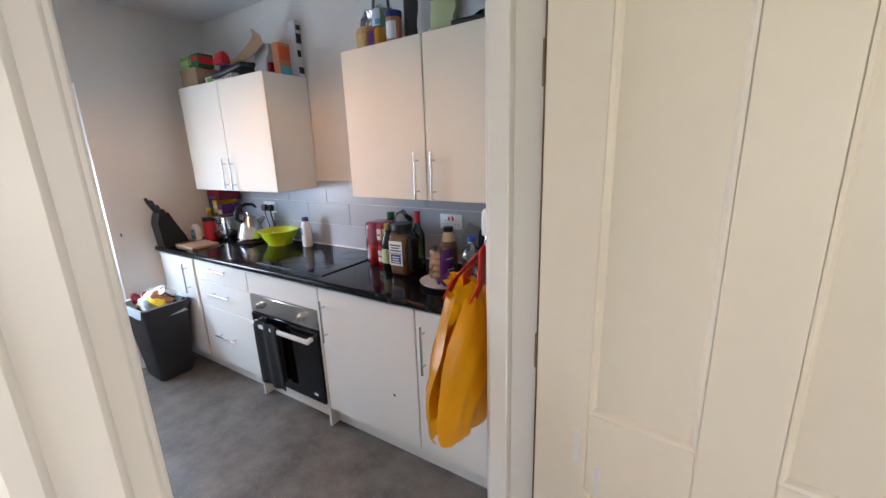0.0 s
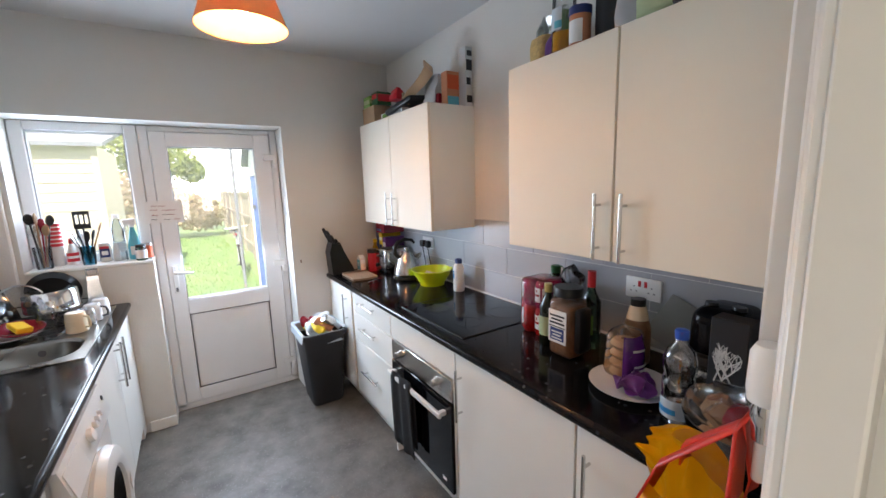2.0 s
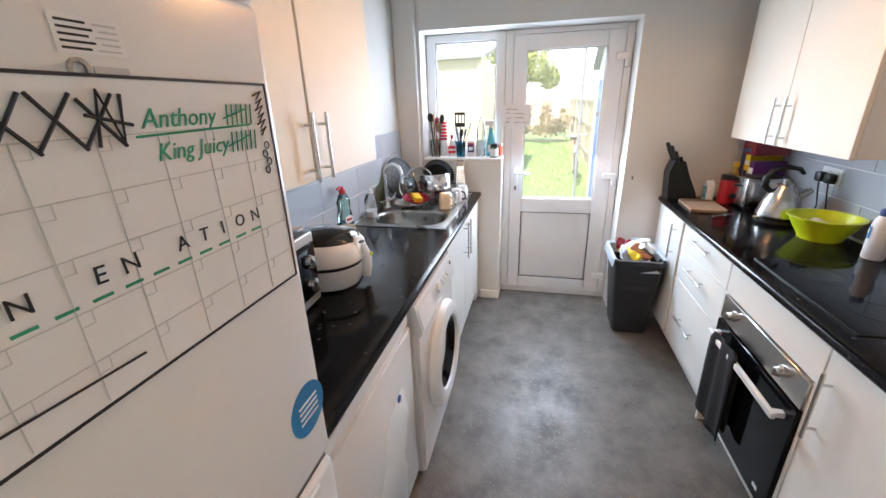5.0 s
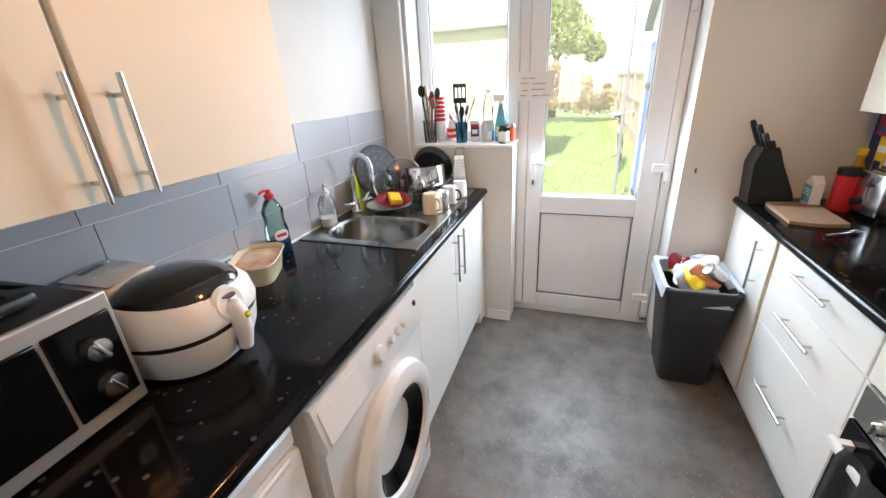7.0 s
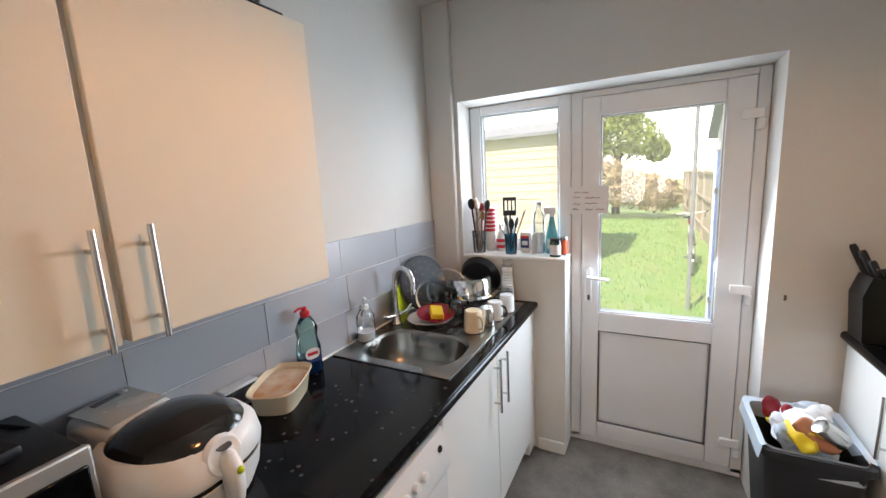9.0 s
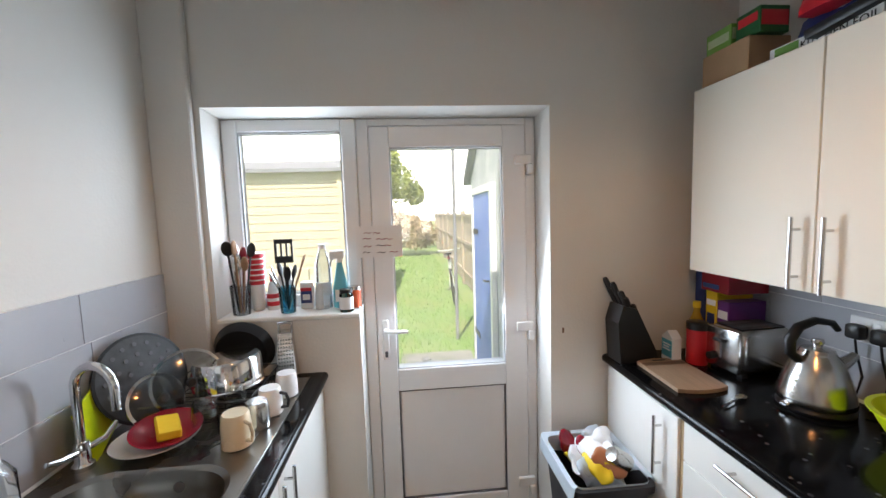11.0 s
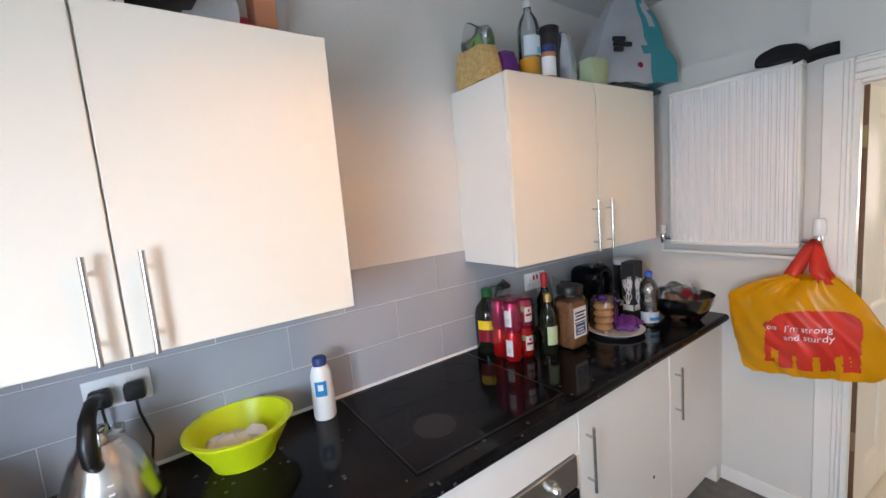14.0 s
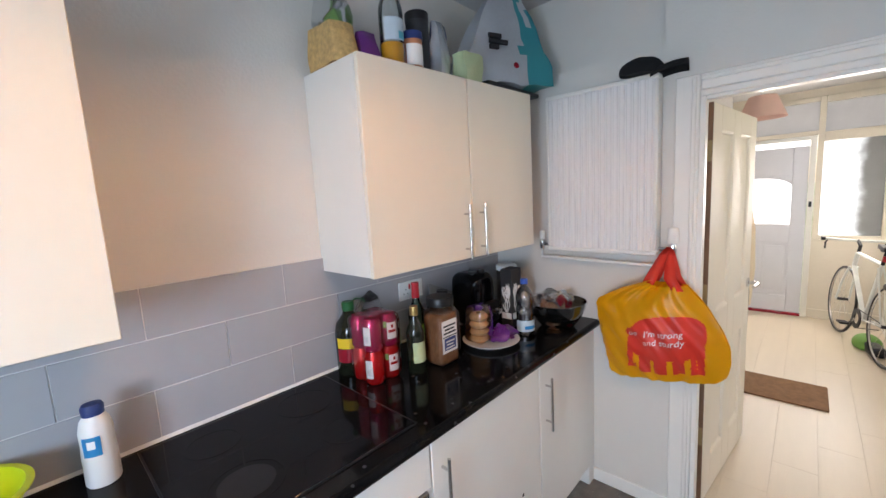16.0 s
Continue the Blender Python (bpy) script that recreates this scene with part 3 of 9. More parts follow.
wt = fixed("worktop", "black flecked laminate kitchen worktop along the oven wall", "worktop", (-1.8, 1.68, WT - 0.038))
part("slab", box(-3.333, XK - 0.004, 1.362 + 0.0165, YR - 0.013, WT - 0.038, WT), "worktop", wt, smooth=False)
part("front_edge", nosing(-3.333, XK - 0.004, 1.362, -1), "worktop", wt, "rounded black front edge")
bm = bmesh.new()
SX0, SX1, SY0, SY1 = -2.71, -2.405, -0.425, 0.008
LY1 = 0.115
NY = LY1 - 0.0165
for x0, x1, y0, y1 in ((-3.333, SX0 - 0.01, YL + 0.013, NY), (SX1 + 0.01, -0.85, YL + 0.013, NY), (SX0 - 0.01, SX1 + 0.01, YL + 0.013, SY0 - 0.01), (SX0 - 0.01, SX1 + 0.01, SY1 + 0.01, NY)):
    bx(bm, x0, x1, y0, y1, WT - 0.038, WT)
wt = fixed("worktop", "black flecked laminate kitchen worktop around the sink", "worktop", (-2.1, -0.2, WT - 0.038))
part("slab", bm, "worktop", wt, smooth=False)
part("front_edge", nosing(-3.333, -0.85, LY1, 1), "worktop", wt, "rounded black front edge")

structure("trim_sealant", prism([(YR - 0.013, WT + 0.0005), (YR - 0.022, WT + 0.0005), (YR - 0.013, WT + 0.009)], (-3.33, XK - 0.006), "x"), "white", "white sealant bead along the worktop", "sealant")
structure("trim_sealant_sink", prism([(YL + 0.013, WT + 0.0005), (YL + 0.021, WT + 0.0005), (YL + 0.013, WT + 0.008)], (-3.29, -0.86), "x"), "white", "white sealant bead along the worktop", "sealant")

# wall cabinets
def wall_cabinet(x0, x1, yf, yb, z0, z1, out, splits, label, hz, gap=0.004, hx=0.045, hx2=0.045):
    c = fixed("wall_cabinet", label, "cabinet", ((x0 + x1) / 2, (yf + yb) / 2, z0), "cream wall units")
    part("body", box(x0, x1, yf - out * 0.02, yb, z0, z1, 0.001), "carc", c, smooth=False)
    xs = [x0] + splits + [x1]
    n = len(xs) - 1
    for i in range(n):
        a, b = xs[i] + (gap / 2 if i else 0), xs[i + 1] - (gap / 2 if i < n - 1 else 0)
        d = part("door", box(a, b, yf - out * 0.019, yf, z0 - 0.002, z1 + 0.001, 0.002), "unit", c)
        x = (b - hx) if i % 2 == 0 else (a + hx2)
        handle(d, x, yf, hz, 0.22, out)
    return c


wall_cabinet(-3.172, -2.166, 1.662, YR - 0.002, 1.312, 2.035, -1, [-2.668], "cream gloss double wall cabinet with steel bar handles", 1.425)
loaded = wall_cabinet(-1.503, -0.53, 1.658, YR - 0.002, 1.312, 2.035, -1, [-0.99], "cream gloss double wall cabinet loaded with food on top", 1.425, gap=0.007)
for o in loaded.children:
    if o.name.startswith("body"):  # the front runs out of true with the wall
        for v in o.data.vertices:
            if v.co.y < 1.8:
                v.co.y -= 0.041 * (v.co.x + 1.503) / 0.973
    elif o.name.startswith("door"):
        turn = pose(-1.503, 1.658, 0, 0, 0, -2.4) @ pose(1.503, -1.658, 0)
        o.matrix_basis = turn
wall_cabinet(-2.098, -1.03, -0.205, YL + 0.002, 1.322, 2.036, 1, [-1.568], "cream gloss double wall cabinet above the microwave", 1.43, gap=0.014, hx=0.05, hx2=0.026)

# left base units
c = fixed("base_cabinet", "cream gloss sink cabinet with two doors", "cabinet", (-2.7, -0.2, 0), RU)
part("body", box(-3.2, -2.212, YL + 0.004, 0.075, PL, 0.70), "carc", c, smooth=False)
part("plinth", box(-3.333, -2.212, 0.022, 0.038, 0.002, PL - 0.002), "lowunit", c)
for a, b, hx in ((-2.712, -2.214, -2.672), (-3.2, -2.716, -2.762)):
    d = part("door", box(a, b, 0.077, 0.095, PL + 0.01, 0.862, 0.002), "lowunit", c)
    handle(d, hx, 0.095, 0.735, 0.235, 1)
part("filler_panel", box(-3.333, -3.203, 0.06, 0.09, 0.03, 0.862, 0.002), "lowunit", c)

# ---- appliances ----
w = fixed("washing_machine", "white front-loading washing machine under the worktop", "washing machine", (-1.88, -0.1, 0))
WX0, WX1, WY = -2.19, -1.592, 0.118
part("body", box(WX0, WX1, YL + 0.06, WY - 0.02, 0.012, 0.845, 0.008, 2), "enamel", w)
bm = prism([(WY - 0.02, 0.012), (WY, 0.03), (WY, 0.71), (WY - 0.02, 0.71)], (WX0 + 0.004, WX1 - 0.004), "x")
part("front_panel", bm, "enamel", w)
bm = prism([(WY - 0.03, 0.715), (WY + 0.008, 0.715), (WY + 0.016, 0.735), (WY - 0.012, 0.845), (WY - 0.03, 0.845)], (WX0, WX1), "x")
part("control_panel", bm, "white", w)
part("drawer", prism([(WY - 0.01, 0.728), (WY + 0.019, 0.738), (WY - 0.004, 0.825), (WY - 0.02, 0.825)], (WX1 - 0.19, WX1 - 0.015), "x"), "white", w, "detergent drawer")
for x, r in ((-1.885, 0.026), (-1.955, 0.014), (-2.0, 0.014), (-2.045, 0.014)):
    bm = lathe([(0, 0), (r, 0), (r * 0.85, 0.016), (0, 0.018)], 20)
    bmesh.ops.transform(bm, matrix=pose(x, WY + 0.0, 0.785, -76), verts=bm.verts[:])
    part("knob", bm, "white", w)
bm = lathe([(0, 0), (0.01, 0), (0.01, 0.003), (0, 0.003)], 16)
bmesh.ops.transform(bm, matrix=pose(-2.15, WY - 0.001, 0.80, -76), verts=bm.verts[:])
part("button", bm, "black", w)
wd = lathe([(0.165, 0.0), (0.242, 0.0), (0.25, 0.014), (0.24, 0.042), (0.205, 0.056), (0.175, 0.048), (0.165, 0.022)], 48)
bmesh.ops.transform(wd, matrix=pose(-1.905, WY, 0.447, -90), verts=wd.verts[:])
pd = part("door", wd, "white", w, "round white porthole door")
bm = lathe([(0, -0.03), (0.06, -0.025), (0.12, -0.005), (0.160, 0.030), (0.17, 0.036), (0.17, 0.02), (0, -0.045)], 40)
bmesh.ops.transform(bm, matrix=pose(-1.905, WY, 0.447, -90), verts=bm.verts[:])
part("porthole", bm, "blackgl", pd, "dark porthole glass")
part("handle", prism([(-2.10, 0.40), (-2.135, 0.41), (-2.14, 0.43), (-2.135, 0.46), (-2.10, 0.50), (-2.085, 0.45)], (WY + 0.03, WY + 0.055), "y"), "white", pd)
M["orange"] = material("orange_sticker", (0.62, 0.10, 0.03), 0.5)
part("energy_label", box(-2.178, -2.085, WY, WY + 0.0015, 0.12, 0.3), "orange", w, "orange and white energy sticker")
for x in (WX0 + 0.06, WX1 - 0.06):
    for y in (YL + 0.12, WY - 0.07):
        part("foot", lathe([(0, 0), (0.02, 0), (0.02, 0.014), (0, 0.014)], 12, (x, y, 0)), "black", w)

u = fixed("undercounter_freezer", "white undercounter freezer beneath the worktop", "freezer", (-1.27, -0.2, 0))
part("body", box(-1.555, -0.87, YL + 0.05, 0.055, 0.012, 0.845, 0.006), "enamel", u)
part("door", box(-1.553, -0.872, 0.058, 0.10, 0.08, 0.79, 0.012, 2), "enamel", u)
part("top_trim", box(-1.553, -0.872, 0.055, 0.092, 0.795, 0.845, 0.008), "enamel", u)
part("grip", box(-1.52, -0.9, 0.088, 0.102, 0.772, 0.79, 0.004), "grout", u)
M["blue"] = material("blue_plastic", (0.03, 0.10, 0.45), 0.35)
part("badge", lathe([(0, 0), (0.014, 0), (0.012, 0.005), (0, 0.006)], 16, (0, 0, 0)), "blue", u, "small blue round badge").matrix_basis = pose(-1.385, 0.1, 0.60, -90)
part("plinth", box(-1.54, -0.88, 0.0, 0.04, 0.002, 0.076), "carc", u)

f = fixed("fridge_freezer", "tall white fridge freezer with a whiteboard on its door", "fridge freezer", (-0.66, -0.15, 0))
FX0, FX1, FF = -0.838, -0.348, 0.19
part("body", box(FX0, FX1, YL + 0.03, FF - 0.062, 0.012, 1.68, 0.006), "enamel", f)
part("top_cap", box(FX0 - 0.002, FX1 + 0.002, YL + 0.03, FF - 0.004, 1.69, 1.735, 0.01, 2), "white", f)
part("gap", box(FX0 + 0.01, FX1 - 0.01, YL + 0.04, FF - 0.045, 1.672, 1.692), "seal", f)
part("top_hinge", box(FX0 + 0.004, FX0 + 0.05, FF - 0.055, FF - 0.005, 1.67, 1.69, 0.003), "grout", f)
fd = part("fridge_door", box(FX0, FX1, FF - 0.058, FF, 0.985, 1.672, 0.012, 3), "enamel", f)
fz = part("freezer_door", box(FX0, FX1, FF - 0.058, FF, 0.07, 0.965, 0.012, 3), "enamel", f)
part("grip", box(FX0 + 0.05, FX1 - 0.05, FF - 0.03, FF + 0.003, 0.935, 0.955, 0.004), "grout", fz, "grey recessed grip")
part("seal", box(FX0 + 0.006, FX1 - 0.006, FF - 0.05, FF - 0.012, 0.963, 0.987), "seal", f)
part("plinth", box(FX0 + 0.01, FX1 - 0.01, -0.1, FF - 0.05, 0.002, 0.066), "carc", f)
M["paper"] = material("white_paper", (0.80, 0.80, 0.80), 0.7, vary=0.04)
M["ink"] = material("dark_ink", (0.02, 0.02, 0.022), 0.6)
M["greenink"] = material("green_marker_ink", (0.02, 0.30, 0.17), 0.6)
M["redink"] = material("red_ink", (0.30, 0.06, 0.08), 0.6)
M["greyline"] = material("pale_grey_print", (0.55, 0.56, 0.56), 0.7)
part("energy_label", box(-0.652, -0.601, FF, FF + 0.0008, 1.598, 1.624), "paper", fd)
for k in range(5):
    part("print", box(-0.625 - 0.004 * (k % 2), -0.604, FF + 0.0008, FF + 0.0012, 1.6005 + 0.0045 * k, 1.6022 + 0.0045 * k), "ink", fd)
    part("print", box(-0.648, -0.63 - 0.004 * (k % 2), FF + 0.0008, FF + 0.0012, 1.6005 + 0.0045 * k, 1.6018 + 0.0045 * k), "greyline", fd)
bm = lathe([(0.005, 0), (0.0085, 0), (0.0085, 0.002), (0.005, 0.002)], 20)
bmesh.ops.transform(bm, matrix=pose(-0.611, FF, 1.587, -90), verts=bm.verts[:])
part("badge", bm, "steel", fd)
part("brand_mark", box(-0.65, -0.622, FF, FF + 0.001, 1.584, 1.59), "greyline", fd)
st = lathe([(0, 0), (0.044, 0), (0.044, 0.001), (0, 0.001)], 32)
bmesh.ops.transform(st, matrix=pose(-0.793, FF, 1.108, -90), verts=st.verts[:])
M["bluedisc"] = material("blue_printed_sticker", (0.02, 0.22, 0.48), 0.4)
stk = part("sticker", st, "bluedisc", fd, "round blue sticker")
bm = bmesh.new()
for k in range(4):
    bx(bm, -0.818, -0.77, FF + 0.001, FF + 0.0018, 1.09 + 0.01 * k, 1.0935 + 0.01 * k)
part("print", bm, "paper", stk)


def writing(text, size, mat, parent, m, name="writing", shear=0.0):
    """Lettering turned into a thin mesh."""
    cu = bpy.data.curves.new("text", "FONT")
    cu.body, cu.size, cu.extrude, cu.align_x, cu.shear, cu.resolution_u = text, size, 0.0004, "CENTER", shear, 2
    tmp = bpy.data.objects.new("text", cu)
    me = bpy.data.meshes.new_from_object(tmp)
    bpy.data.objects.remove(tmp)
    me.materials.clear()
    me.materials.append(M[mat])
    me.transform(m)
    ob = new(name, me)
    ob.parent = parent
    if parent.name in PLACED:
        ob.matrix_parent_inverse = parent.matrix_basis.inverted()
    return ob


F0 = 0.15
wb = fixed("whiteboard", "magnetic whiteboard planner scribbled with black and green marker", "whiteboard", (-0.68, F0, 1.3))
BX0, BX1, BZ0, BZ1, BF = -0.884, -0.462, 1.302, 1.588, F0 + 0.0045
part("sheet", box(BX0, BX1, F0 + 0.0008, BF, BZ0, BZ1, 0.001), "paper", wb)
bm = bmesh.new()
for a in ((BX0, BX1, BZ0, BZ0 + 0.003), (BX0, BX1, BZ1 - 0.003, BZ1), (BX0, BX0 + 0.003, BZ0, BZ1), (BX1 - 0.003, BX1, BZ0, BZ1)):
    bx(bm, a[0], a[1], BF, BF + 0.0012, a[2], a[3])
part("border", bm, "ink", wb)
bm = bmesh.new()
for k in range(1, 7):
    x = BX0 + k * (BX1 - BX0) / 7
    bx(bm, x - 0.0005, x + 0.0005, BF, BF + 0.0006, BZ0 + 0.006, BZ1 - 0.05)
for k in range(1, 6):
    z = BZ0 + k * 0.047
    bx(bm, BX0 + 0.006, BX1 - 0.006, BF, BF + 0.0006, z - 0.0005, z + 0.0005)
    for j in range(7):
        x = BX0 + (j + 1) * (BX1 - BX0) / 7
        bx(bm, x - 0.012, x - 0.0115, BF, BF + 0.0006, z - 0.012, z)
        bx(bm, x - 0.012, x, BF, BF + 0.0006, z - 0.0125, z - 0.012)
part("printed_grid", bm, "greyline", wb)


def ontoboard(x, z, roll=0):
    return Matrix.Translation((x, BF + 0.0006, z)) @ pose(0, 0, 0, 90, 0, 180) @ pose(0, 0, 0, 0, 0, roll)


for k, ch in enumerate(" ON EN ATION"):
    x = -0.489 - 0.0295 * k
    if ch != " ":
        writing(ch, 0.024 if k < 7 else 0.022, "ink", wb, ontoboard(x - 0.003, 1.414, (-3, 4, 0, 2)[k % 4]))
    part("dash", box(x - 0.009, x + 0.009, BF, BF + 0.0006, 1.4005, 1.4035), "greenink", wb)
writing("Anthony", 0.027, "greenink", wb, ontoboard(-0.735, 1.541, 0), shear=0.3)
writing("King Juicy", 0.025, "greenink", wb, ontoboard(-0.745, 1.509, 0), shear=0.3)
bm = bmesh.new()
for r in (0, 1):
    for k in range(6):
        x = -0.80 - 0.0085 * k
        tube([(x, BF + 0.001, 1.538 - 0.032 * r), (x - 0.004, BF + 0.001, 1.562 - 0.032 * r)], 0.001, 4, bm)
    tube([(-0.795, BF + 0.001, 1.546 - 0.032 * r), (-0.835, BF + 0.001, 1.556 - 0.032 * r)], 0.001, 4, bm)
tube([(-0.68, BF + 0.001, 1.534), (-0.84, BF + 0.001, 1.537)], 0.0012, 4, bm)
part("tally", bm, "greenink", wb)
bm = bmesh.new()
rng = random.Random(4)
for k in range(5):
    x = -0.515 - 0.034 * k
    part("stroke", tube([(x + 0.018, BF + 0.001, 1.525 + rng.uniform(-.004, .004)), (x - 0.016, BF + 0.001, 1.572)], 0.0017, 5), "ink", wb)
    part("stroke", tube([(x - 0.018, BF + 0.001, 1.527), (x + 0.014, BF + 0.001, 1.57 + rng.uniform(-.004, .004))], 0.0017, 5), "ink", wb)
part("stroke", tube([(-0.51, BF + 0.001, 1.336), (-0.625, BF + 0.001, 1.331)], 0.0013, 5), "ink", wb)
for stroke in (((-0.523, 1.516), (-0.527, 1.487)), ((-0.515, 1.512), (-0.535, 1.521), (-0.545, 1.512), (-0.537, 1.502), (-0.522, 1.50)), ((-0.527, 1.501), (-0.556, 1.486)),
               ((-0.497, 1.518), (-0.502, 1.488)), ((-0.497, 1.518), (-0.482, 1.516)), ((-0.50, 1.503), (-0.487, 1.502)), ((-0.502, 1.488), (-0.487, 1.487)),
               ((-0.645, 1.528), (-0.655, 1.575), (-0.668, 1.53), (-0.675, 1.572)), ((-0.64, 1.555), (-0.68, 1.545))):
    part("stroke", tube([(x, BF + 0.001, z) for x, z in stroke], 0.0017, 5), "ink", wb)
bm = bmesh.new()
for k in range(6):
    tube([(-0.855 - 0.004 * (k % 2), BF + 0.001, 1.572 - 0.009 * k), (-0.872, BF + 0.001, 1.578 - 0.009 * k), (-0.86, BF + 0.001, 1.567 - 0.009 * k)], 0.0012, 4, bm)
for k in range(4):
    tube(arc((-0.866 + 0.006 * (k % 2), BF + 0.001, 1.508 - 0.011 * k), 0.005, 0, 350, 8), 0.0009, 4, bm, False)
part("tally_marks", bm, "ink", wb)

# the board sits on the fridge door, a little smaller than it was drawn
kc = Vector((-0.29, 0.508, 1.556))
wb.matrix_basis = Matrix.Translation(kc) @ Matrix.Scale(0.888, 4) @ Matrix.Translation(-kc) @ wb.matrix_basis

# ---- more materials for things ----
def plain(key, name, colour, rough=0.45, **k):
    M[key] = material(name, colour, rough, **k)


plain("red", "red_print", (0.55, 0.02, 0.03), 0.4)
plain("cherry", "cherry_metallic_print", (0.40, 0.012, 0.075), 0.25, metal=0.5)
plain("yellow", "yellow_card", (0.78, 0.55, 0.02), 0.5)
plain("sponge", "yellow_sponge", (0.85, 0.55, 0.03), 0.9, bump=0.6, bscale=200)
plain("purple", "purple_print", (0.11, 0.02, 0.16), 0.35)
plain("purplefilm", "shiny_purple_film", (0.10, 0.018, 0.17), 0.22, bump=0.5, bscale=30)
plain("navy", "navy_print", (0.02, 0.04, 0.16), 0.45)
plain("lime", "lime_plastic", (0.55, 0.65, 0.01), 0.3)
plain("card", "brown_cardboard", (0.36, 0.23, 0.13), 0.85, vary=0.12, scale=14)
plain("tan", "pale_cardboard", (0.55, 0.38, 0.24), 0.8, vary=0.15, scale=10)
plain("board", "brown_wooden_board", (0.36, 0.235, 0.15), 0.5, vary=0.22, scale=5, stretch=(14, 1, 1))
plain("wood", "wooden_spoon", (0.30, 0.16, 0.08), 0.6, vary=0.2)
plain("binp", "dark_grey_bin_plastic", (0.026, 0.027, 0.031), 0.5, bump=0.2, bscale=120)
plain("cloth", "black_quilted_cloth", (0.02, 0.021, 0.023), 0.95, bump=0.8, bscale=90)
plain("darkgl", "dark_bottle_glass", (0.012, 0.014, 0.008), 0.06)
plain("oil", "golden_oil", (0.42, 0.27, 0.03), 0.15)
plain("squash", "orange_squash", (0.70, 0.33, 0.02), 0.15)
plain("green", "green_card", (0.16, 0.34, 0.07), 0.5)
plain("dkgreen", "dark_green_plastic", (0.01, 0.10, 0.03), 0.35)
plain("gold", "gold_cap", (0.55, 0.38, 0.14), 0.3, metal=0.8)
plain("pretzel", "brown_pretzels", (0.21, 0.09, 0.036), 0.6, vary=0.5, scale=60, bump=1.0, bscale=90)
plain("bread", "golden_bread", (0.45, 0.24, 0.10), 0.6, vary=0.25, scale=20)
plain("bready", "brown_granules", (0.20, 0.105, 0.05), 0.35, vary=0.4, scale=50, bump=0.5, bscale=120)
plain("frostp", "frosted_grey_plastic", (0.30, 0.30, 0.295), 0.4, vary=0.06, scale=5)
plain("deckgrey", "grey_translucent_panel", (0.46, 0.45, 0.43), 0.25, vary=0.06)
plain("silver", "pale_silver_paint", (0.50, 0.49, 0.47), 0.35, metal=0.6)
plain("china", "white_china", (0.75, 0.74, 0.72), 0.18)
plain("creamc", "cream_china", (0.72, 0.60, 0.42), 0.25)
plain("maroon", "maroon_glaze", (0.26, 0.012, 0.025), 0.2)
plain("silverf", "silver_film", (0.62, 0.65, 0.70), 0.25, metal=0.6, bump=0.3, bscale=12)
plain("teal", "teal_film", (0.03, 0.24, 0.28), 0.3)
plain("pale", "pale_blue_film", (0.52, 0.60, 0.66), 0.35, bump=0.4, bscale=10)
plain("pasta", "dry_pasta", (0.55, 0.36, 0.14), 0.6, vary=0.4, scale=70, bump=0.8, bscale=110)
plain("palegreen", "pale_green_cloth", (0.42, 0.50, 0.30), 0.8, bump=0.5, bscale=60)
plain("shadefab", "terracotta_lampshade", (0.60, 0.24, 0.08), 0.8)
plain("blackfab", "black_felt", (0.008, 0.008, 0.009), 0.95)
plain("copper", "copper_print", (0.5, 0.2, 0.1), 0.4)
plain("bagy", "yellow_shopping_bag", (0.80, 0.40, 0.003), 0.32, bump=0.35, bscale=9)
_nt = M["bagy"].node_tree  # thin woven plastic lets light through
_tr, _mx = _nt.nodes.new("ShaderNodeBsdfTranslucent"), _nt.nodes.new("ShaderNodeMixShader")
_tr.inputs[0].default_value = (0.85, 0.42, 0.005, 1)
_mx.inputs[0].default_value = 0.35
_nt.links.new(_nt.nodes["Principled BSDF"].outputs[0], _mx.inputs[1])
_nt.links.new(_tr.outputs[0], _mx.inputs[2])
_nt.links.new(_mx.outputs[0], _nt.nodes["Material Output"].inputs[0])
plain("bagr", "red_bag_print", (0.62, 0.035, 0.02), 0.35, bump=0.2, bscale=9)
plain("turq", "turquoise_plastic", (0.10, 0.42, 0.52), 0.3)
plain("soapg", "blue_green_soap", (0.012, 0.06, 0.10), 0.12)
plain("jeans", "grey_patterned_pan", (0.05, 0.052, 0.056), 0.5, vary=0.5, scale=30)
plain("lampin", "lampshade_lining", (0.85, 0.72, 0.45), 0.8)
M["waterp"] = clear("clear_bottle_plastic", (0.93, 0.96, 0.98), 0.08, ior=1.8, weight=2.6)
M["aqua"] = clear("aqua_clear_plastic", (0.35, 0.75, 0.88), 0.05, weight=1.5)
M["greeng"] = clear("pale_green_glass", (0.55, 0.72, 0.60), 0.04, weight=1.3)
M["film"] = clear("clear_film", (0.95, 0.96, 0.97), 0.15, ior=1.55, weight=1.5)

# ---- pendant lamp ----
PX, PY, PZ = -1.904, 0.728, 2.165
lampo = fixed("pendant_lamp", "terracotta fabric pendant lampshade with a lit bulb", "ceiling lamp", (PX, PY, PZ))
bm = lathe([(0.158, 0.0), (0.08, 0.215), (0.076, 0.215), (0.154, 0.001), (0.158, 0.0)], 48, (PX, PY, PZ))
M["shade"] = material("lit_lampshade_fabric", (0.60, 0.34, 0.19), 0.85, vary=0.08, scale=30)
nt = M["shade"].node_tree
tr = nt.nodes.new("ShaderNodeBsdfTranslucent")
tr.inputs[0].default_value = (0.85, 0.52, 0.24, 1)
mx = nt.nodes.new("ShaderNodeMixShader")
mx.inputs[0].default_value = 0.13
nt.links.new(nt.nodes["Principled BSDF"].outputs[0], mx.inputs[1])
nt.links.new(tr.outputs[0], mx.inputs[2])
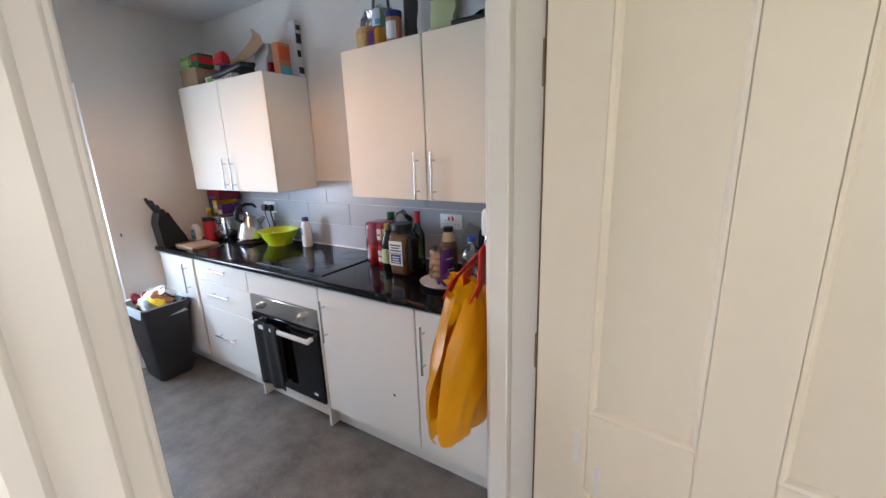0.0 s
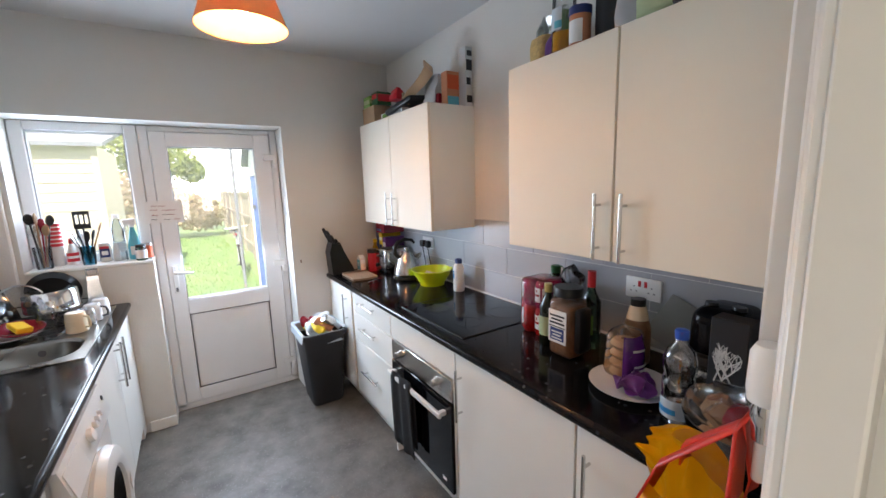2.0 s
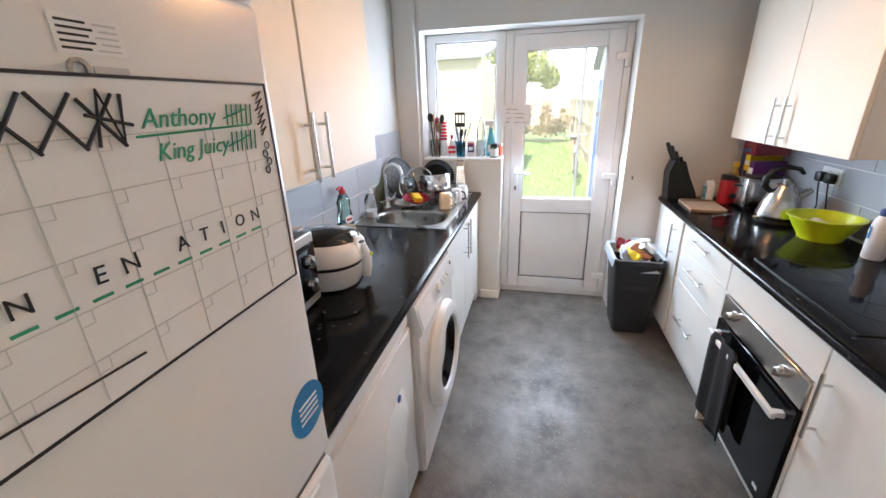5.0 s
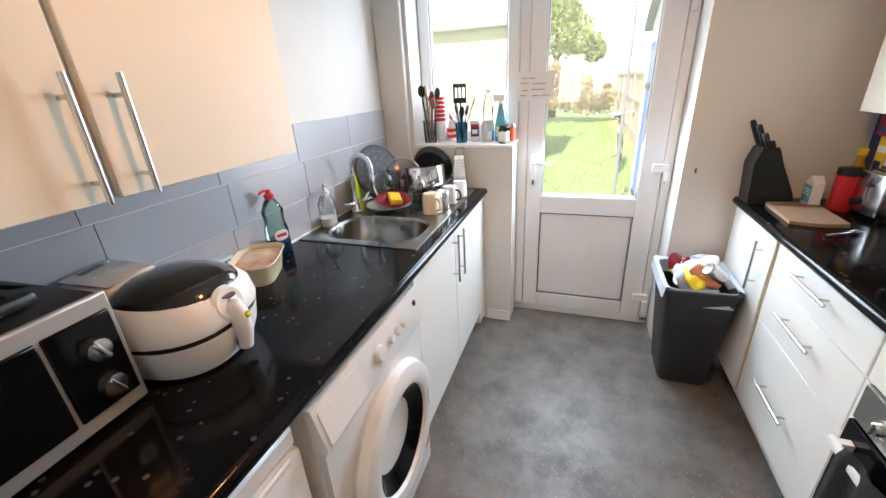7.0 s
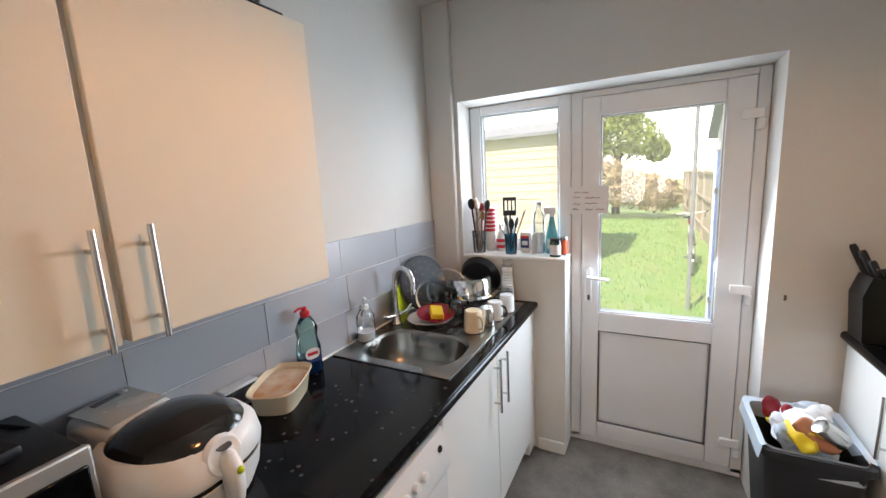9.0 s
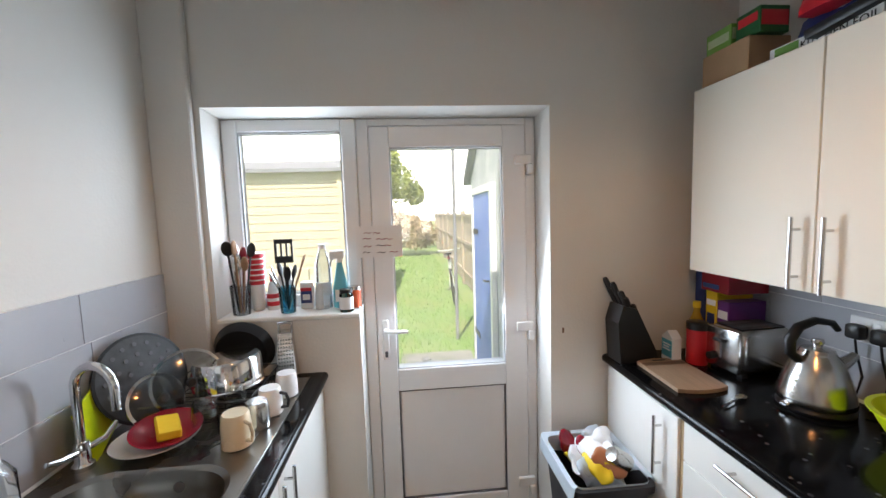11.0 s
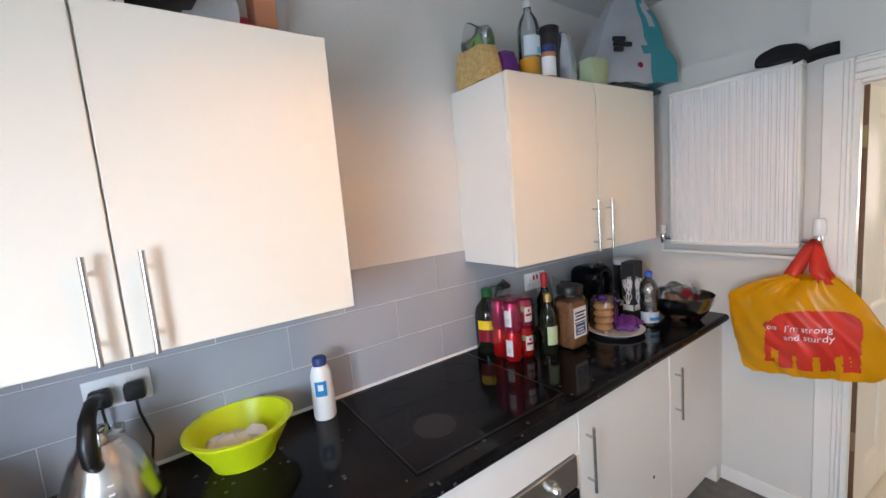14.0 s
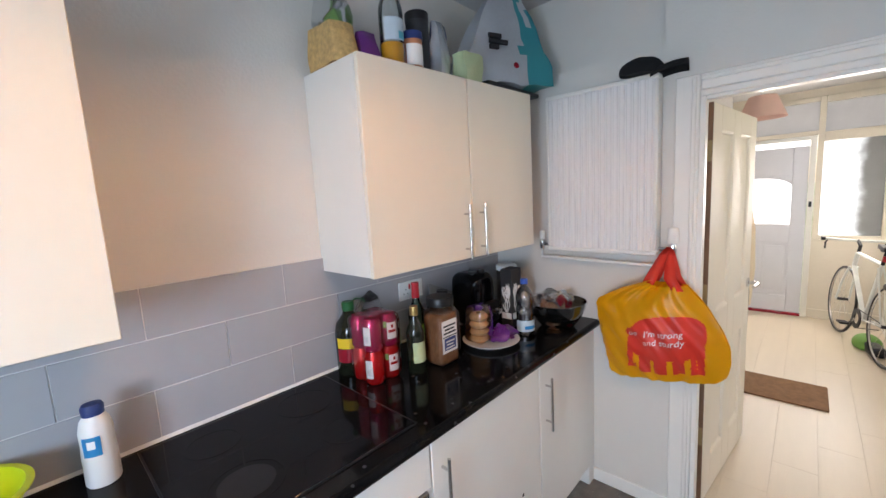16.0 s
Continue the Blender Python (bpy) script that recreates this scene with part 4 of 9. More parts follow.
nt.links.new(mx.outputs[0], nt.nodes["Material Output"].inputs[0])
part("shade", bm, "shade", lampo)
M["bulb"] = material("glowing_bulb", (1, 0.9, 0.7), 0.4, emit=(1.0, 0.72, 0.36, 14))
ob = part("bulb", lathe([(0, 0.0), (0.02, 0.005), (0.03, 0.025), (0.026, 0.05), (0.014, 0.075), (0.013, 0.1), (0, 0.1)], 20, (PX, PY, PZ + 0.045)), "bulb", lampo, "glowing warm bulb")
ob.visible_shadow = False
part("lampholder", lathe([(0, 0), (0.02, 0), (0.02, 0.05), (0.008, 0.06), (0, 0.06)], 16, (PX, PY, PZ + 0.145)), "white", lampo)
part("cord", tube([(PX, PY, PZ + 0.2), (PX, PY, ZC - 0.03)], 0.0035, 8), "white", lampo)
part("ceiling_rose", lathe([(0, -0.035), (0.02, -0.035), (0.045, -0.012), (0.047, 0), (0, 0)], 24, (PX, PY, ZC)), "white", lampo)
bm = bmesh.new()
for k in range(3):
    a = radians(120 * k)
    tube([(PX + 0.02 * math.cos(a), PY + 0.02 * math.sin(a), PZ + 0.19), (PX + 0.078 * math.cos(a), PY + 0.078 * math.sin(a), PZ + 0.212)], 0.002, 6, bm)
part("shade_ring", bm, "white", lampo)


# ---- things on and over the oven-side worktop ----
def label_on(parent, r, z0, z1, mat, at, a0=-60, a1=60, label="", grow=0.0007, steps=14):
    """A printed label wrapped round a turned body, between two bearings in degrees."""
    bm = bmesh.new()
    low = [bm.verts.new((at[0] + (r + grow) * math.cos(radians(a0 + (a1 - a0) * i / steps)), at[1] + (r + grow) * math.sin(radians(a0 + (a1 - a0) * i / steps)), at[2] + z0)) for i in range(steps + 1)]
    up = [bm.verts.new((v.co.x, v.co.y, at[2] + z1)) for v in low]
    for i in range(steps):
        bm.faces.new((low[i], low[i + 1], up[i + 1], up[i]))
    return part("label", bm, mat, parent, label)


def bars(parent, x0, x1, y, z0, z1, n, mat, out=-1, name="print"):
    bm = bmesh.new()
    h = (z1 - z0) / (2 * n)
    for k in range(n):
        bx(bm, x0 + (0.1 * (x1 - x0) if k % 2 else 0), x1 - (0.12 * (x1 - x0) if k % 3 == 1 else 0), min(y, y + out * 0.0006), max(y, y + out * 0.0006), z0 + 2 * k * h, z0 + (2 * k + 1) * h)
    return part(name, bm, mat, parent)


# socket outlets with plugs
def socket(x, y, z, out, plugs, red=False):
    s = fixed("socket_outlet", "white double wall socket" + (" with two black plugs" if plugs else " with red switch marks"), "socket", (x, y, z))
    part("plate", box(x - 0.073, x + 0.073, min(y, y + out * 0.01), max(y, y + out * 0.01), z - 0.043, z + 0.043, 0.004, 2), "white", s)
    yo = y + out * 0.0105
    for dx in (-0.036, 0.036):
        part("switch", box(x + dx * 0.35 - 0.006, x + dx * 0.35 + 0.006, min(yo, yo + out * 0.003), max(yo, yo + out * 0.003), z + 0.006, z + 0.03, 0.001), "red" if red else "white", s)
        bm = bmesh.new()
        for px, pz in ((0, 0.006), (-0.011, -0.014), (0.011, -0.014)):
            bx(bm, x + dx + px - 0.0035, x + dx + px + 0.0035, min(yo, yo + out * 0.0006), max(yo, yo + out * 0.0006), z + pz - 0.002, z + pz + 0.002)
        part("pin_hole", bm, "seal", s)
    return s


socket(-2.735, YR - 0.012, 1.152, -1, True)
socket(-1.065, YR - 0.012, 1.145, -1, False, True)
for x in (-2.771, -2.699):
    pl = fixed("power_plug", "black mains plug with its cable in the socket", "plug", (x, YR - 0.024, 1.15), "black plugs in the socket")
    part("body", box(x - 0.024, x + 0.024, YR - 0.062, YR - 0.024, 1.122, 1.172, 0.01, 2), "black", pl)
    end = (-3.02, 1.96, WT + 0.02) if x < -2.73 else (-2.69, 1.90, WT + 0.015)
    pts = [(x, YR - 0.045, 1.124), (x + 0.002, YR - 0.04, 1.08), (x + 0.02, YR - 0.035, 1.0), (x + 0.01, YR - 0.04, WT + 0.03), end]
    part("cable", tube(pts, 0.0036, 8), "black", pl)

# knife block
kb = thing("knife_block", "black knife block holding black-handled knives", "knife block", pose(-3.255, 1.47, WT + 0.001, 0, 0, 4))
part("body", prism([(-0.095, 0.0), (0.085, 0.0), (0.072, 0.05), (-0.02, 0.235), (-0.085, 0.255), (-0.108, 0.18)], (-0.05, 0.05), "x"), "black", kb, smooth=False)
for i, (x, y, l, z) in enumerate(((-0.03, -0.068, 0.13, 0.245), (0.005, -0.06, 0.115, 0.242), (0.033, -0.055, 0.08, 0.24), (-0.012, -0.005, 0.075, 0.205), (0.022, 0.005, 0.07, 0.185))):
    d = Vector((-0.12, -0.36, 0.92)).normalized()
    p = Vector((x, y, z))
    knife = part("knife", tube([p - d * 0.01, p + d * l * 0.45, p + d * l * 0.9, p + d * l], [0.010, 0.0125, 0.013, 0.009], 8), "black", kb)
    part("rivet", lathe([(0, 0), (0.003, 0), (0.003, 0.002), (0, 0.002)], 8, tuple(p + d * l * 0.6 + Vector((0.012, 0, 0)))), "steel", knife)

cbx = fixed("carton", "small white and blue food carton", "carton", (-3.21, 1.615, WT))
part("body", prism([(-3.245, WT + 0.001), (-3.175, WT + 0.001), (-3.175, WT + 0.105), (-3.21, WT + 0.135), (-3.245, WT + 0.105)], (1.595, 1.637), "y"), "paper", cbx, smooth=False)
part("print", box(-3.242, -3.178, 1.593, 1.595, WT + 0.02, WT + 0.095), "turq", cbx)
bars(cbx, -3.235, -3.185, 1.593, WT + 0.05, WT + 0.085, 3, "paper")

can = fixed("canister", "red canister with a dark lid and white label", "canister", (-3.165, 1.70, WT))
part("body", lathe([(0, 0.001), (0.04, 0.001), (0.041, 0.006), (0.041, 0.15), (0, 0.15)], 28, (-3.165, 1.70, WT)), "red", can)
part("lid", lathe([(0.0425, 0.15), (0.0425, 0.178), (0.04, 0.18), (0, 0.18)], 28, (-3.165, 1.70, WT)), "black", can)
label_on(can, 0.041, 0.02, 0.13, "paper", (-3.165, 1.70, WT), 195, 250, "white label")

bt = fixed("oil_bottle", "clear bottle of yellow cooking oil with yellow cap", "bottle", (-3.255, 1.765, WT))
part("body", lathe([(0, 0.001), (0.034, 0.001), (0.036, 0.01), (0.036, 0.14), (0.014, 0.195), (0.014, 0.22), (0, 0.22)], 24, (-3.255, 1.765, WT)), "oil", bt)
part("cap", lathe([(0.016, 0.218), (0.016, 0.245), (0, 0.245)], 16, (-3.255, 1.765, WT)), "yellow", bt)
label_on(bt, 0.036, 0.05, 0.12, "yellow", (-3.255, 1.765, WT), 200, 340)


def carton(name, label, x0, x1, y0, y1, z0, z1, mat, spots=(), cat="box", m=None):
    """A printed box; spots are (axis face, a0, a1, b0, b1, material) panels on its -y ('y') or -x ('x') or +x ('X') face."""
    b = fixed(name, label, cat, ((x0 + x1) / 2, (y0 + y1) / 2, z0))
    part("body", box(x0, x1, y0, y1, z0, z1, 0.002), mat, b, smooth=False)
    for f, a0, a1, b0, b1, mm in spots:
        if f == "y":
            part("print", box(a0, a1, y0 - 0.0008, y0, b0, b1), mm, b)
        elif f == "x":
            part("print", box(x0 - 0.0008, x0, a0, a1, b0, b1), mm, b)
        elif f == "X":
            part("print", box(x1, x1 + 0.0008, a0, a1, b0, b1), mm, b)
        elif f == "Y":
            part("print", box(a0, a1, y1, y1 + 0.0008, b0, b1), mm, b)
    return b


carton("cereal_box", "tall navy cereal box beside the wall cabinet", -3.325, -3.262, 1.81, 1.965, WT + 0.001, WT + 0.545, "navy", [("y", -3.32, -3.267, WT + 0.43, WT + 0.47, "paper"), ("y", -3.32, -3.267, WT + 0.445, WT + 0.45, "red"), ("X", 1.82, 1.95, WT + 0.40, WT + 0.47, "paper")])
carton("cereal_box", "yellow cereal box standing on the worktop", -3.245, -3.185, 1.80, 1.97, WT + 0.001, WT + 0.30, "yellow", [("y", -3.24, -3.19, WT + 0.235, WT + 0.26, "paper"), ("y", -3.236, -3.194, WT + 0.05, WT + 0.2, "navy")])
carton("cereal_box", "purple cereal box standing on the worktop", -3.18, -3.12, 1.80, 1.97, WT + 0.001, WT + 0.265, "purple", [("y", -3.175, -3.125, WT + 0.19, WT + 0.225, "china"), ("y", -3.172, -3.128, WT + 0.05, WT + 0.16, "card")])
carton("food_box", "dark red box lying on the cereal boxes", -3.25, -3.10, 1.78, 1.96, WT + 0.302, WT + 0.385, "maroon", [("y", -3.24, -3.15, WT + 0.315, WT + 0.335, "navy")])

# toaster
to = thing("toaster", "brushed steel two-slot toaster with black lever", "toaster", pose(-3.065, 1.845, WT + 0.012, 0, 0, 4))
part("side_shell", box(-0.083, 0.083, -0.115, 0.12, 0.0, 0.175, 0.03, 4), "steel", to)
part("front_panel", box(-0.078, 0.078, -0.128, -0.11, 0.004, 0.172, 0.009, 2), "steel", to, "brushed steel end panel")
part("slot_surround", box(-0.06, 0.06, -0.095, 0.1, 0.1745, 0.178, 0.002), "binp", to)
for x in (-0.026, 0.026):
    part("slot", box(x - 0.012, x + 0.012, -0.08, 0.085, 0.178, 0.1795), "seal", to)
part("lever_slot", box(-0.004, 0.004, -0.1292, -0.1275, 0.05, 0.15), "seal", to)
part("lever", box(-0.022, 0.022, -0.15, -0.128, 0.118, 0.132, 0.004, 2), "black", to)
bm = lathe([(0, 0), (0.016, 0), (0.015, 0.014), (0, 0.015)], 18)
bmesh.ops.transform(bm, matrix=pose(-0.045, -0.128, 0.045, 90), verts=bm.verts[:])
part("knob", bm, "black", to)
for x in (-0.06, 0.06):
    for y in (-0.09, 0.09):
        part("foot", box(x - 0.012, x + 0.012, y - 0.012, y + 0.012, -0.011, 0.002), "black", to)

# chopping board
ol = []
for i in range(13):
    t = -1 + 2 * i / 12
    ol.append((0.095 * t, 0.155 - 0.02 * t * t))
for i in range(13):
    t = 1 - 2 * i / 12
    ol.append((0.095 * t, -0.155 + 0.02 * t * t))
cb = thing("chopping_board", "pale wooden chopping board with a darker strip", "chopping board", pose(-3.05, 1.535, WT + 0.001, 0, 0, 88))
bm = prism(ol, (0.0, 0.014), "z")
part("body", bm, "board", cb)
part("strip", box(-0.09, 0.09, 0.082, 0.112, 0.0142, 0.0150), "brown", cb, "dark walnut strip")
part("grip_hole", box(-0.03, 0.03, 0.125, 0.138, 0.0142, 0.0150, 0.0003), "black", cb)

sp = thing("spoon", "steel teaspoon lying on the worktop", "spoon", pose(-2.84, 1.61, WT + 0.004, 0, 0, -65))
part("handle", tube([(0.02, 0, 0.004), (0.06, 0, 0.006), (0.125, 0, 0.002)], [0.0025, 0.003, 0.0045], 8), "chrome", sp)
bm = lathe([(0, 0), (0.012, 0.002), (0.016, 0.006), (0.0165, 0.0065), (0, 0.003)], 16)
bmesh.ops.transform(bm, matrix=Matrix.Diagonal((1.5, 1, 1, 1)), verts=bm.verts[:])
part("bowl", bm, "chrome", sp)

# kettle
ke = thing("kettle", "brushed steel pyramid kettle with black handle", "kettle", pose(-2.762, 1.80, WT + 0.001) @ Matrix.Diagonal((1.08, 1.08, 0.98, 1)))
part("power_base", lathe([(0, 0), (0.092, 0), (0.094, 0.008), (0.085, 0.02), (0, 0.02)], 32), "black", ke, "black power base")
body = part("body", lathe([(0, 0.021), (0.09, 0.021), (0.094, 0.03), (0.093, 0.045), (0.078, 0.11), (0.058, 0.165), (0.045, 0.185), (0.044, 0.19), (0, 0.19)], 40), "steel", ke)
part("lid", lathe([(0.044, 0.19), (0.04, 0.2), (0.012, 0.207), (0.011, 0.212), (0.016, 0.222), (0.014, 0.232), (0, 0.234)], 28), "steel", ke)
part("handle", tube([(-0.006, -0.056, 0.165), (-0.008, -0.082, 0.19), (-0.008, -0.084, 0.235), (-0.006, -0.06, 0.275), (-0.002, -0.01, 0.295), (0.003, 0.04, 0.285), (0.004, 0.06, 0.26)], [0.014, 0.015, 0.016, 0.015, 0.013, 0.011, 0.009], 12), "black", ke)
part("spout", tube([(0.012, 0.06, 0.14), (0.018, 0.09, 0.165), (0.02, 0.105, 0.18)], [0.022, 0.015, 0.012], 12), "steel", ke)
gauge = prism([(-0.011, 0.05), (0.011, 0.05), (0.011, 0.135), (-0.011, 0.135)], (-0.004, 0.003), "y")
bmesh.ops.transform(gauge, matrix=pose(0.012, -0.083, 0.0, -11, 0, 6), verts=gauge.verts[:])
part("water_gauge", gauge, "clearp", ke, "clear water gauge window")
bm = bmesh.new()
for k in range(4):
    bx(bm, 0.008, 0.018, -0.092 + 0.004 * k, -0.088 + 0.004 * k, 0.06 + 0.02 * k, 0.064 + 0.02 * k)
part("gauge_marks", bm, "paper", ke)
part("switch", box(-0.012, 0.014, -0.108, -0.09, 0.012, 0.026, 0.004), "chrome", ke)

# washing-up bowl
bo = thing("bowl", "lime green plastic bowl holding crumpled washing", "bowl", pose(-2.475, 1.84, WT + 0.001, 0, 0, 20) @ Matrix.Scale(0.94, 4))
part("body", lathe([(0, 0.004), (0.08, 0.004), (0.082, 0.0), (0.088, 0.0), (0.09, 0.012), (0.128, 0.075), (0.142, 0.108), (0.152, 0.11), (0.152, 0.115), (0.138, 0.115), (0.122, 0.075), (0.086, 0.016), (0, 0.014)], 48), "lime", bo)
part("lip", prism([(-0.045, 0.146), (0.045, 0.146), (0.03, 0.174), (-0.03, 0.174)], (0.104, 0.112), "z"), "lime", bo)
rng = random.Random(3)
for k in range(7):
    bm = bmesh.new()
    bmesh.ops.create_icosphere(bm, subdivisions=2, radius=0.035)
    bmesh.ops.transform(bm, matrix=pose(rng.uniform(-.06, .06), rng.uniform(-.06, .06), 0.045 + 0.008 * (k % 3), 0, 0, rng.uniform(0, 180)) @ Matrix.Diagonal((1.3, 0.8, 0.6, 1)), verts=bm.verts[:])
    crumple(bm, 0.016, 28, k)
    part("washing", bm, "china" if k % 3 else "greyline", bo, "crumpled pale washing")

bl = fixed("cleaner_bottle", "white squeeze bottle with navy cap and blue label", "bottle", (-2.221, 1.885, WT))
at = (-2.221, 1.885, WT + 0.001)
part("body", lathe([(0, 0), (0.033, 0), (0.036, 0.006), (0.036, 0.08), (0.034, 0.105), (0.035, 0.14), (0.030, 0.165), (0.022, 0.178), (0.021, 0.182), (0, 0.182)], 28, at), "white", bl)
part("cap", lathe([(0.0225, 0.18), (0.0235, 0.2), (0.02, 0.207), (0.008, 0.21), (0, 0.21)], 20, at), "navy", bl)
lb = label_on(bl, 0.0345, 0.085, 0.135, "bluedisc", at, 215, 275, "blue printed label", 0.0022)
label_on(bl, 0.0345, 0.105, 0.125, "paper", at, 232, 258, "", 0.003)

# hob
hb = fixed("hob", "black glass ceramic hob set into the worktop", "hob", (-1.85, 1.69, WT))
part("glass", box(-2.14, -1.56, 1.435, 1.945, WT + 0.0005, WT + 0.0055, 0.002), "blackgl", hb)
bm = bmesh.new()
for a in ((-2.144, -2.138, 1.431, 1.949), (-1.562, -1.556, 1.431, 1.949), (-2.138, -1.562, 1.431, 1.437), (-2.138, -1.562, 1.943, 1.949)):
    bx(bm, a[0], a[1], a[2], a[3], WT + 0.0002, WT + 0.0045)
part("edge_trim", bm, "black", hb)
M["ring"] = material("grey_hob_ring", (0.005, 0.005, 0.0055), 0.10, vary=0.4, scale=40, spec=0.25)
for x, y, r in ((-1.99, 1.575, 0.09), (-1.71, 1.575, 0.072), (-1.99, 1.82, 0.072), (-1.71, 1.82, 0.09)):
    part("heating_ring", lathe([(r - 0.006, 0), (r, 0), (r, 0.0005), (r - 0.006, 0.0005)], 40, (x, y, WT + 0.0056)), "ring", hb)
M["smear"] = material("dull_burnt_smear", (0.009, 0.009, 0.0095), 0.2, vary=0.7, scale=22)
part("burnt_patch", lathe([(0, 0), (0.062, 0), (0.066, 0.0003), (0, 0.0004)], 36, (-1.99, 1.575, WT + 0.0056)), "smear", hb, "dull burnt patch")

# oven towel
bm = bmesh.new()
bmesh.ops.create_grid(bm, x_segments=10, y_segments=26, size=0.5)
for v in bm.verts:
    u, t = v.co.x, v.co.y + 0.5
    s = t * 0.84
    zt = 0.568
    if s < 0.40:
        y, z = FY - 0.060 - 0.004 * math.sin(u * 9), zt - 0.40 + s
    elif s < 0.44:
        a = (s - 0.40) / 0.04 * math.pi
        y, z = FY - 0.053 - 0.015 * math.cos(a), zt + 0.012 * math.sin(a)
    else:
        y, z = FY - 0.036 + 0.003 * math.sin(u * 8), zt - (s - 0.44) * 0.9
    wid = 0.205 + 0.06 * max(0, 0.4 - s)
    v.co = Vector((-1.98 + u * wid, y - 0.006 * math.sin(u * 14 + s * 5), z))
ob = solo("oven_towel", bm, "cloth", "black quilted oven towel hung over the oven handle", "towel")
sm = ob.modifiers.new("thick", "SOLIDIFY")
sm.thickness, sm.offset = 0.006, 0

# large dark bottle, cans, oil, jar
bt = fixed("bottle", "large dark glass bottle with green cap and yellow label", "bottle", (-1.495, 1.915, WT))
at = (-1.495, 1.915, WT + 0.001)
part("body", lathe([(0, 0), (0.055, 0), (0.058, 0.008), (0.058, 0.165), (0.05, 0.2), (0.024, 0.235), (0.02, 0.25), (0, 0.25)], 28, at), "darkgl", bt)
part("cap", lathe([(0.023, 0.248), (0.024, 0.278), (0.02, 0.283), (0, 0.283)], 20, at), "dkgreen", bt)
part("carry_loop", tube([(-1.495, 1.915, WT + 0.275), (-1.46, 1.91, WT + 0.287), (-1.43, 1.895, WT + 0.28), (-1.43, 1.895, WT + 0.268)], 0.003, 6), "dkgreen", bt)
label_on(bt, 0.058, 0.11, 0.15, "yellow", at, 180, 330, "yellow label")
label_on(bt, 0.058, 0.055, 0.108, "maroon", at, 180, 330, "dark red label")
bt.matrix_basis = bt.matrix_basis @ pose(0.04, -0.006, 0)

plain("redcan", "red_metallic_print", (0.55, 0.012, 0.012), 0.25, metal=0.45)
pk = fixed("drink_can_pack", "shrink-wrapped pack of red drink cans on the worktop", "cans", (-1.43, 1.79, WT))
one = None
for lay in range(2):
    for ix in range(2):
        for iy in range(2):
            x, y, z = -1.472 + 0.083 * ix, 1.762 + 0.083 * iy, WT + 0.001 + 0.143 * lay
            if one is None:
                one = part("can", lathe([(0, 0.004), (0.030, 0), (0.034, 0.001), (0.0405, 0.011), (0.0405, 0.122), (0.033, 0.137), (0.033, 0.141), (0.031, 0.141), (0.030, 0.137), (0, 0.137)], 28), "cherry", pk)
                cn = one
            else:
                cn = new("can", one.data)
                cn.parent = pk
                cn.matrix_parent_inverse = pk.matrix_basis.inverted()
            cn.matrix_basis = pose(x, y, z, 0, 0, 40 * ix + 25 * iy)
            if not lay:
                cn.material_slots[0].link = "OBJECT"
                cn.material_slots[0].material = M["redcan"]
            if ix == 0 and iy == 0:
                label_on(pk, 0.0405, 0.03, 0.108, "china", (x, y, z), 172 + 18 * iy, 222 + 18 * iy, "white brand panel")
                label_on(pk, 0.0405, 0.045, 0.07, "greyline", (x, y, z), 178 + 18 * iy, 210 + 18 * iy, "", 0.0014)
            if ix == 1:
                label_on(pk, 0.0405, 0.034, 0.106, "china", (x, y, z), 305, 352, "white oval brand panel")
                label_on(pk, 0.0405, 0.062, 0.074, "redcan", (x, y, z), 310, 347, "", 0.0014)
            if iy == 0 and ix == 1:
                label_on(pk, 0.0405, 0.034, 0.106, "china", (x, y, z), 228, 292, "white oval brand panel")
                label_on(pk, 0.0405, 0.062, 0.074, "redcan", (x, y, z), 236, 284, "", 0.0014)
                label_on(pk, 0.0405, 0.082, 0.096, "redcan", (x, y, z), 253, 267, "", 0.0014)
                label_on(pk, 0.0405, 0.085, 0.112, "green", (x, y, z), 205, 226, "green leaf print")
bm = box(-1.520, -1.341, 1.714, 1.893, WT + 0.002, WT + 0.292, 0.036, 4)
bmesh.ops.subdivide_edges(bm, edges=[e for e in bm.edges if e.calc_length() > 0.08], cuts=5, use_grid_fill=True)
crumple(bm, 0.004, 30, 2)
ob = part("wrap", bm, "film", pk, "clear shrink wrap")
ob.visible_shadow = False
pk.matrix_basis = pk.matrix_basis @ pose(0.005, -0.012, 0) @ Matrix.Scale(0.87, 4)

bt = fixed("olive_oil_bottle", "dark green olive oil bottle with gold cap", "bottle", (-1.27, 1.735, WT))
at = (-1.27, 1.735, WT + 0.001)
part("body", lathe([(0, 0), (0.033, 0), (0.035, 0.006), (0.035, 0.155), (0.028, 0.18), (0.014, 0.21), (0.0135, 0.235), (0, 0.235)], 24, at), "darkgl", bt)
part("cap", lathe([(0.016, 0.225), (0.016, 0.26), (0, 0.261)], 16, at), "gold", bt)
label_on(bt, 0.035, 0.045, 0.125, "palegreen", at, 210, 330, "pale green label")
bt.matrix_basis = bt.matrix_basis @ pose(-0.036, -0.042, 0)

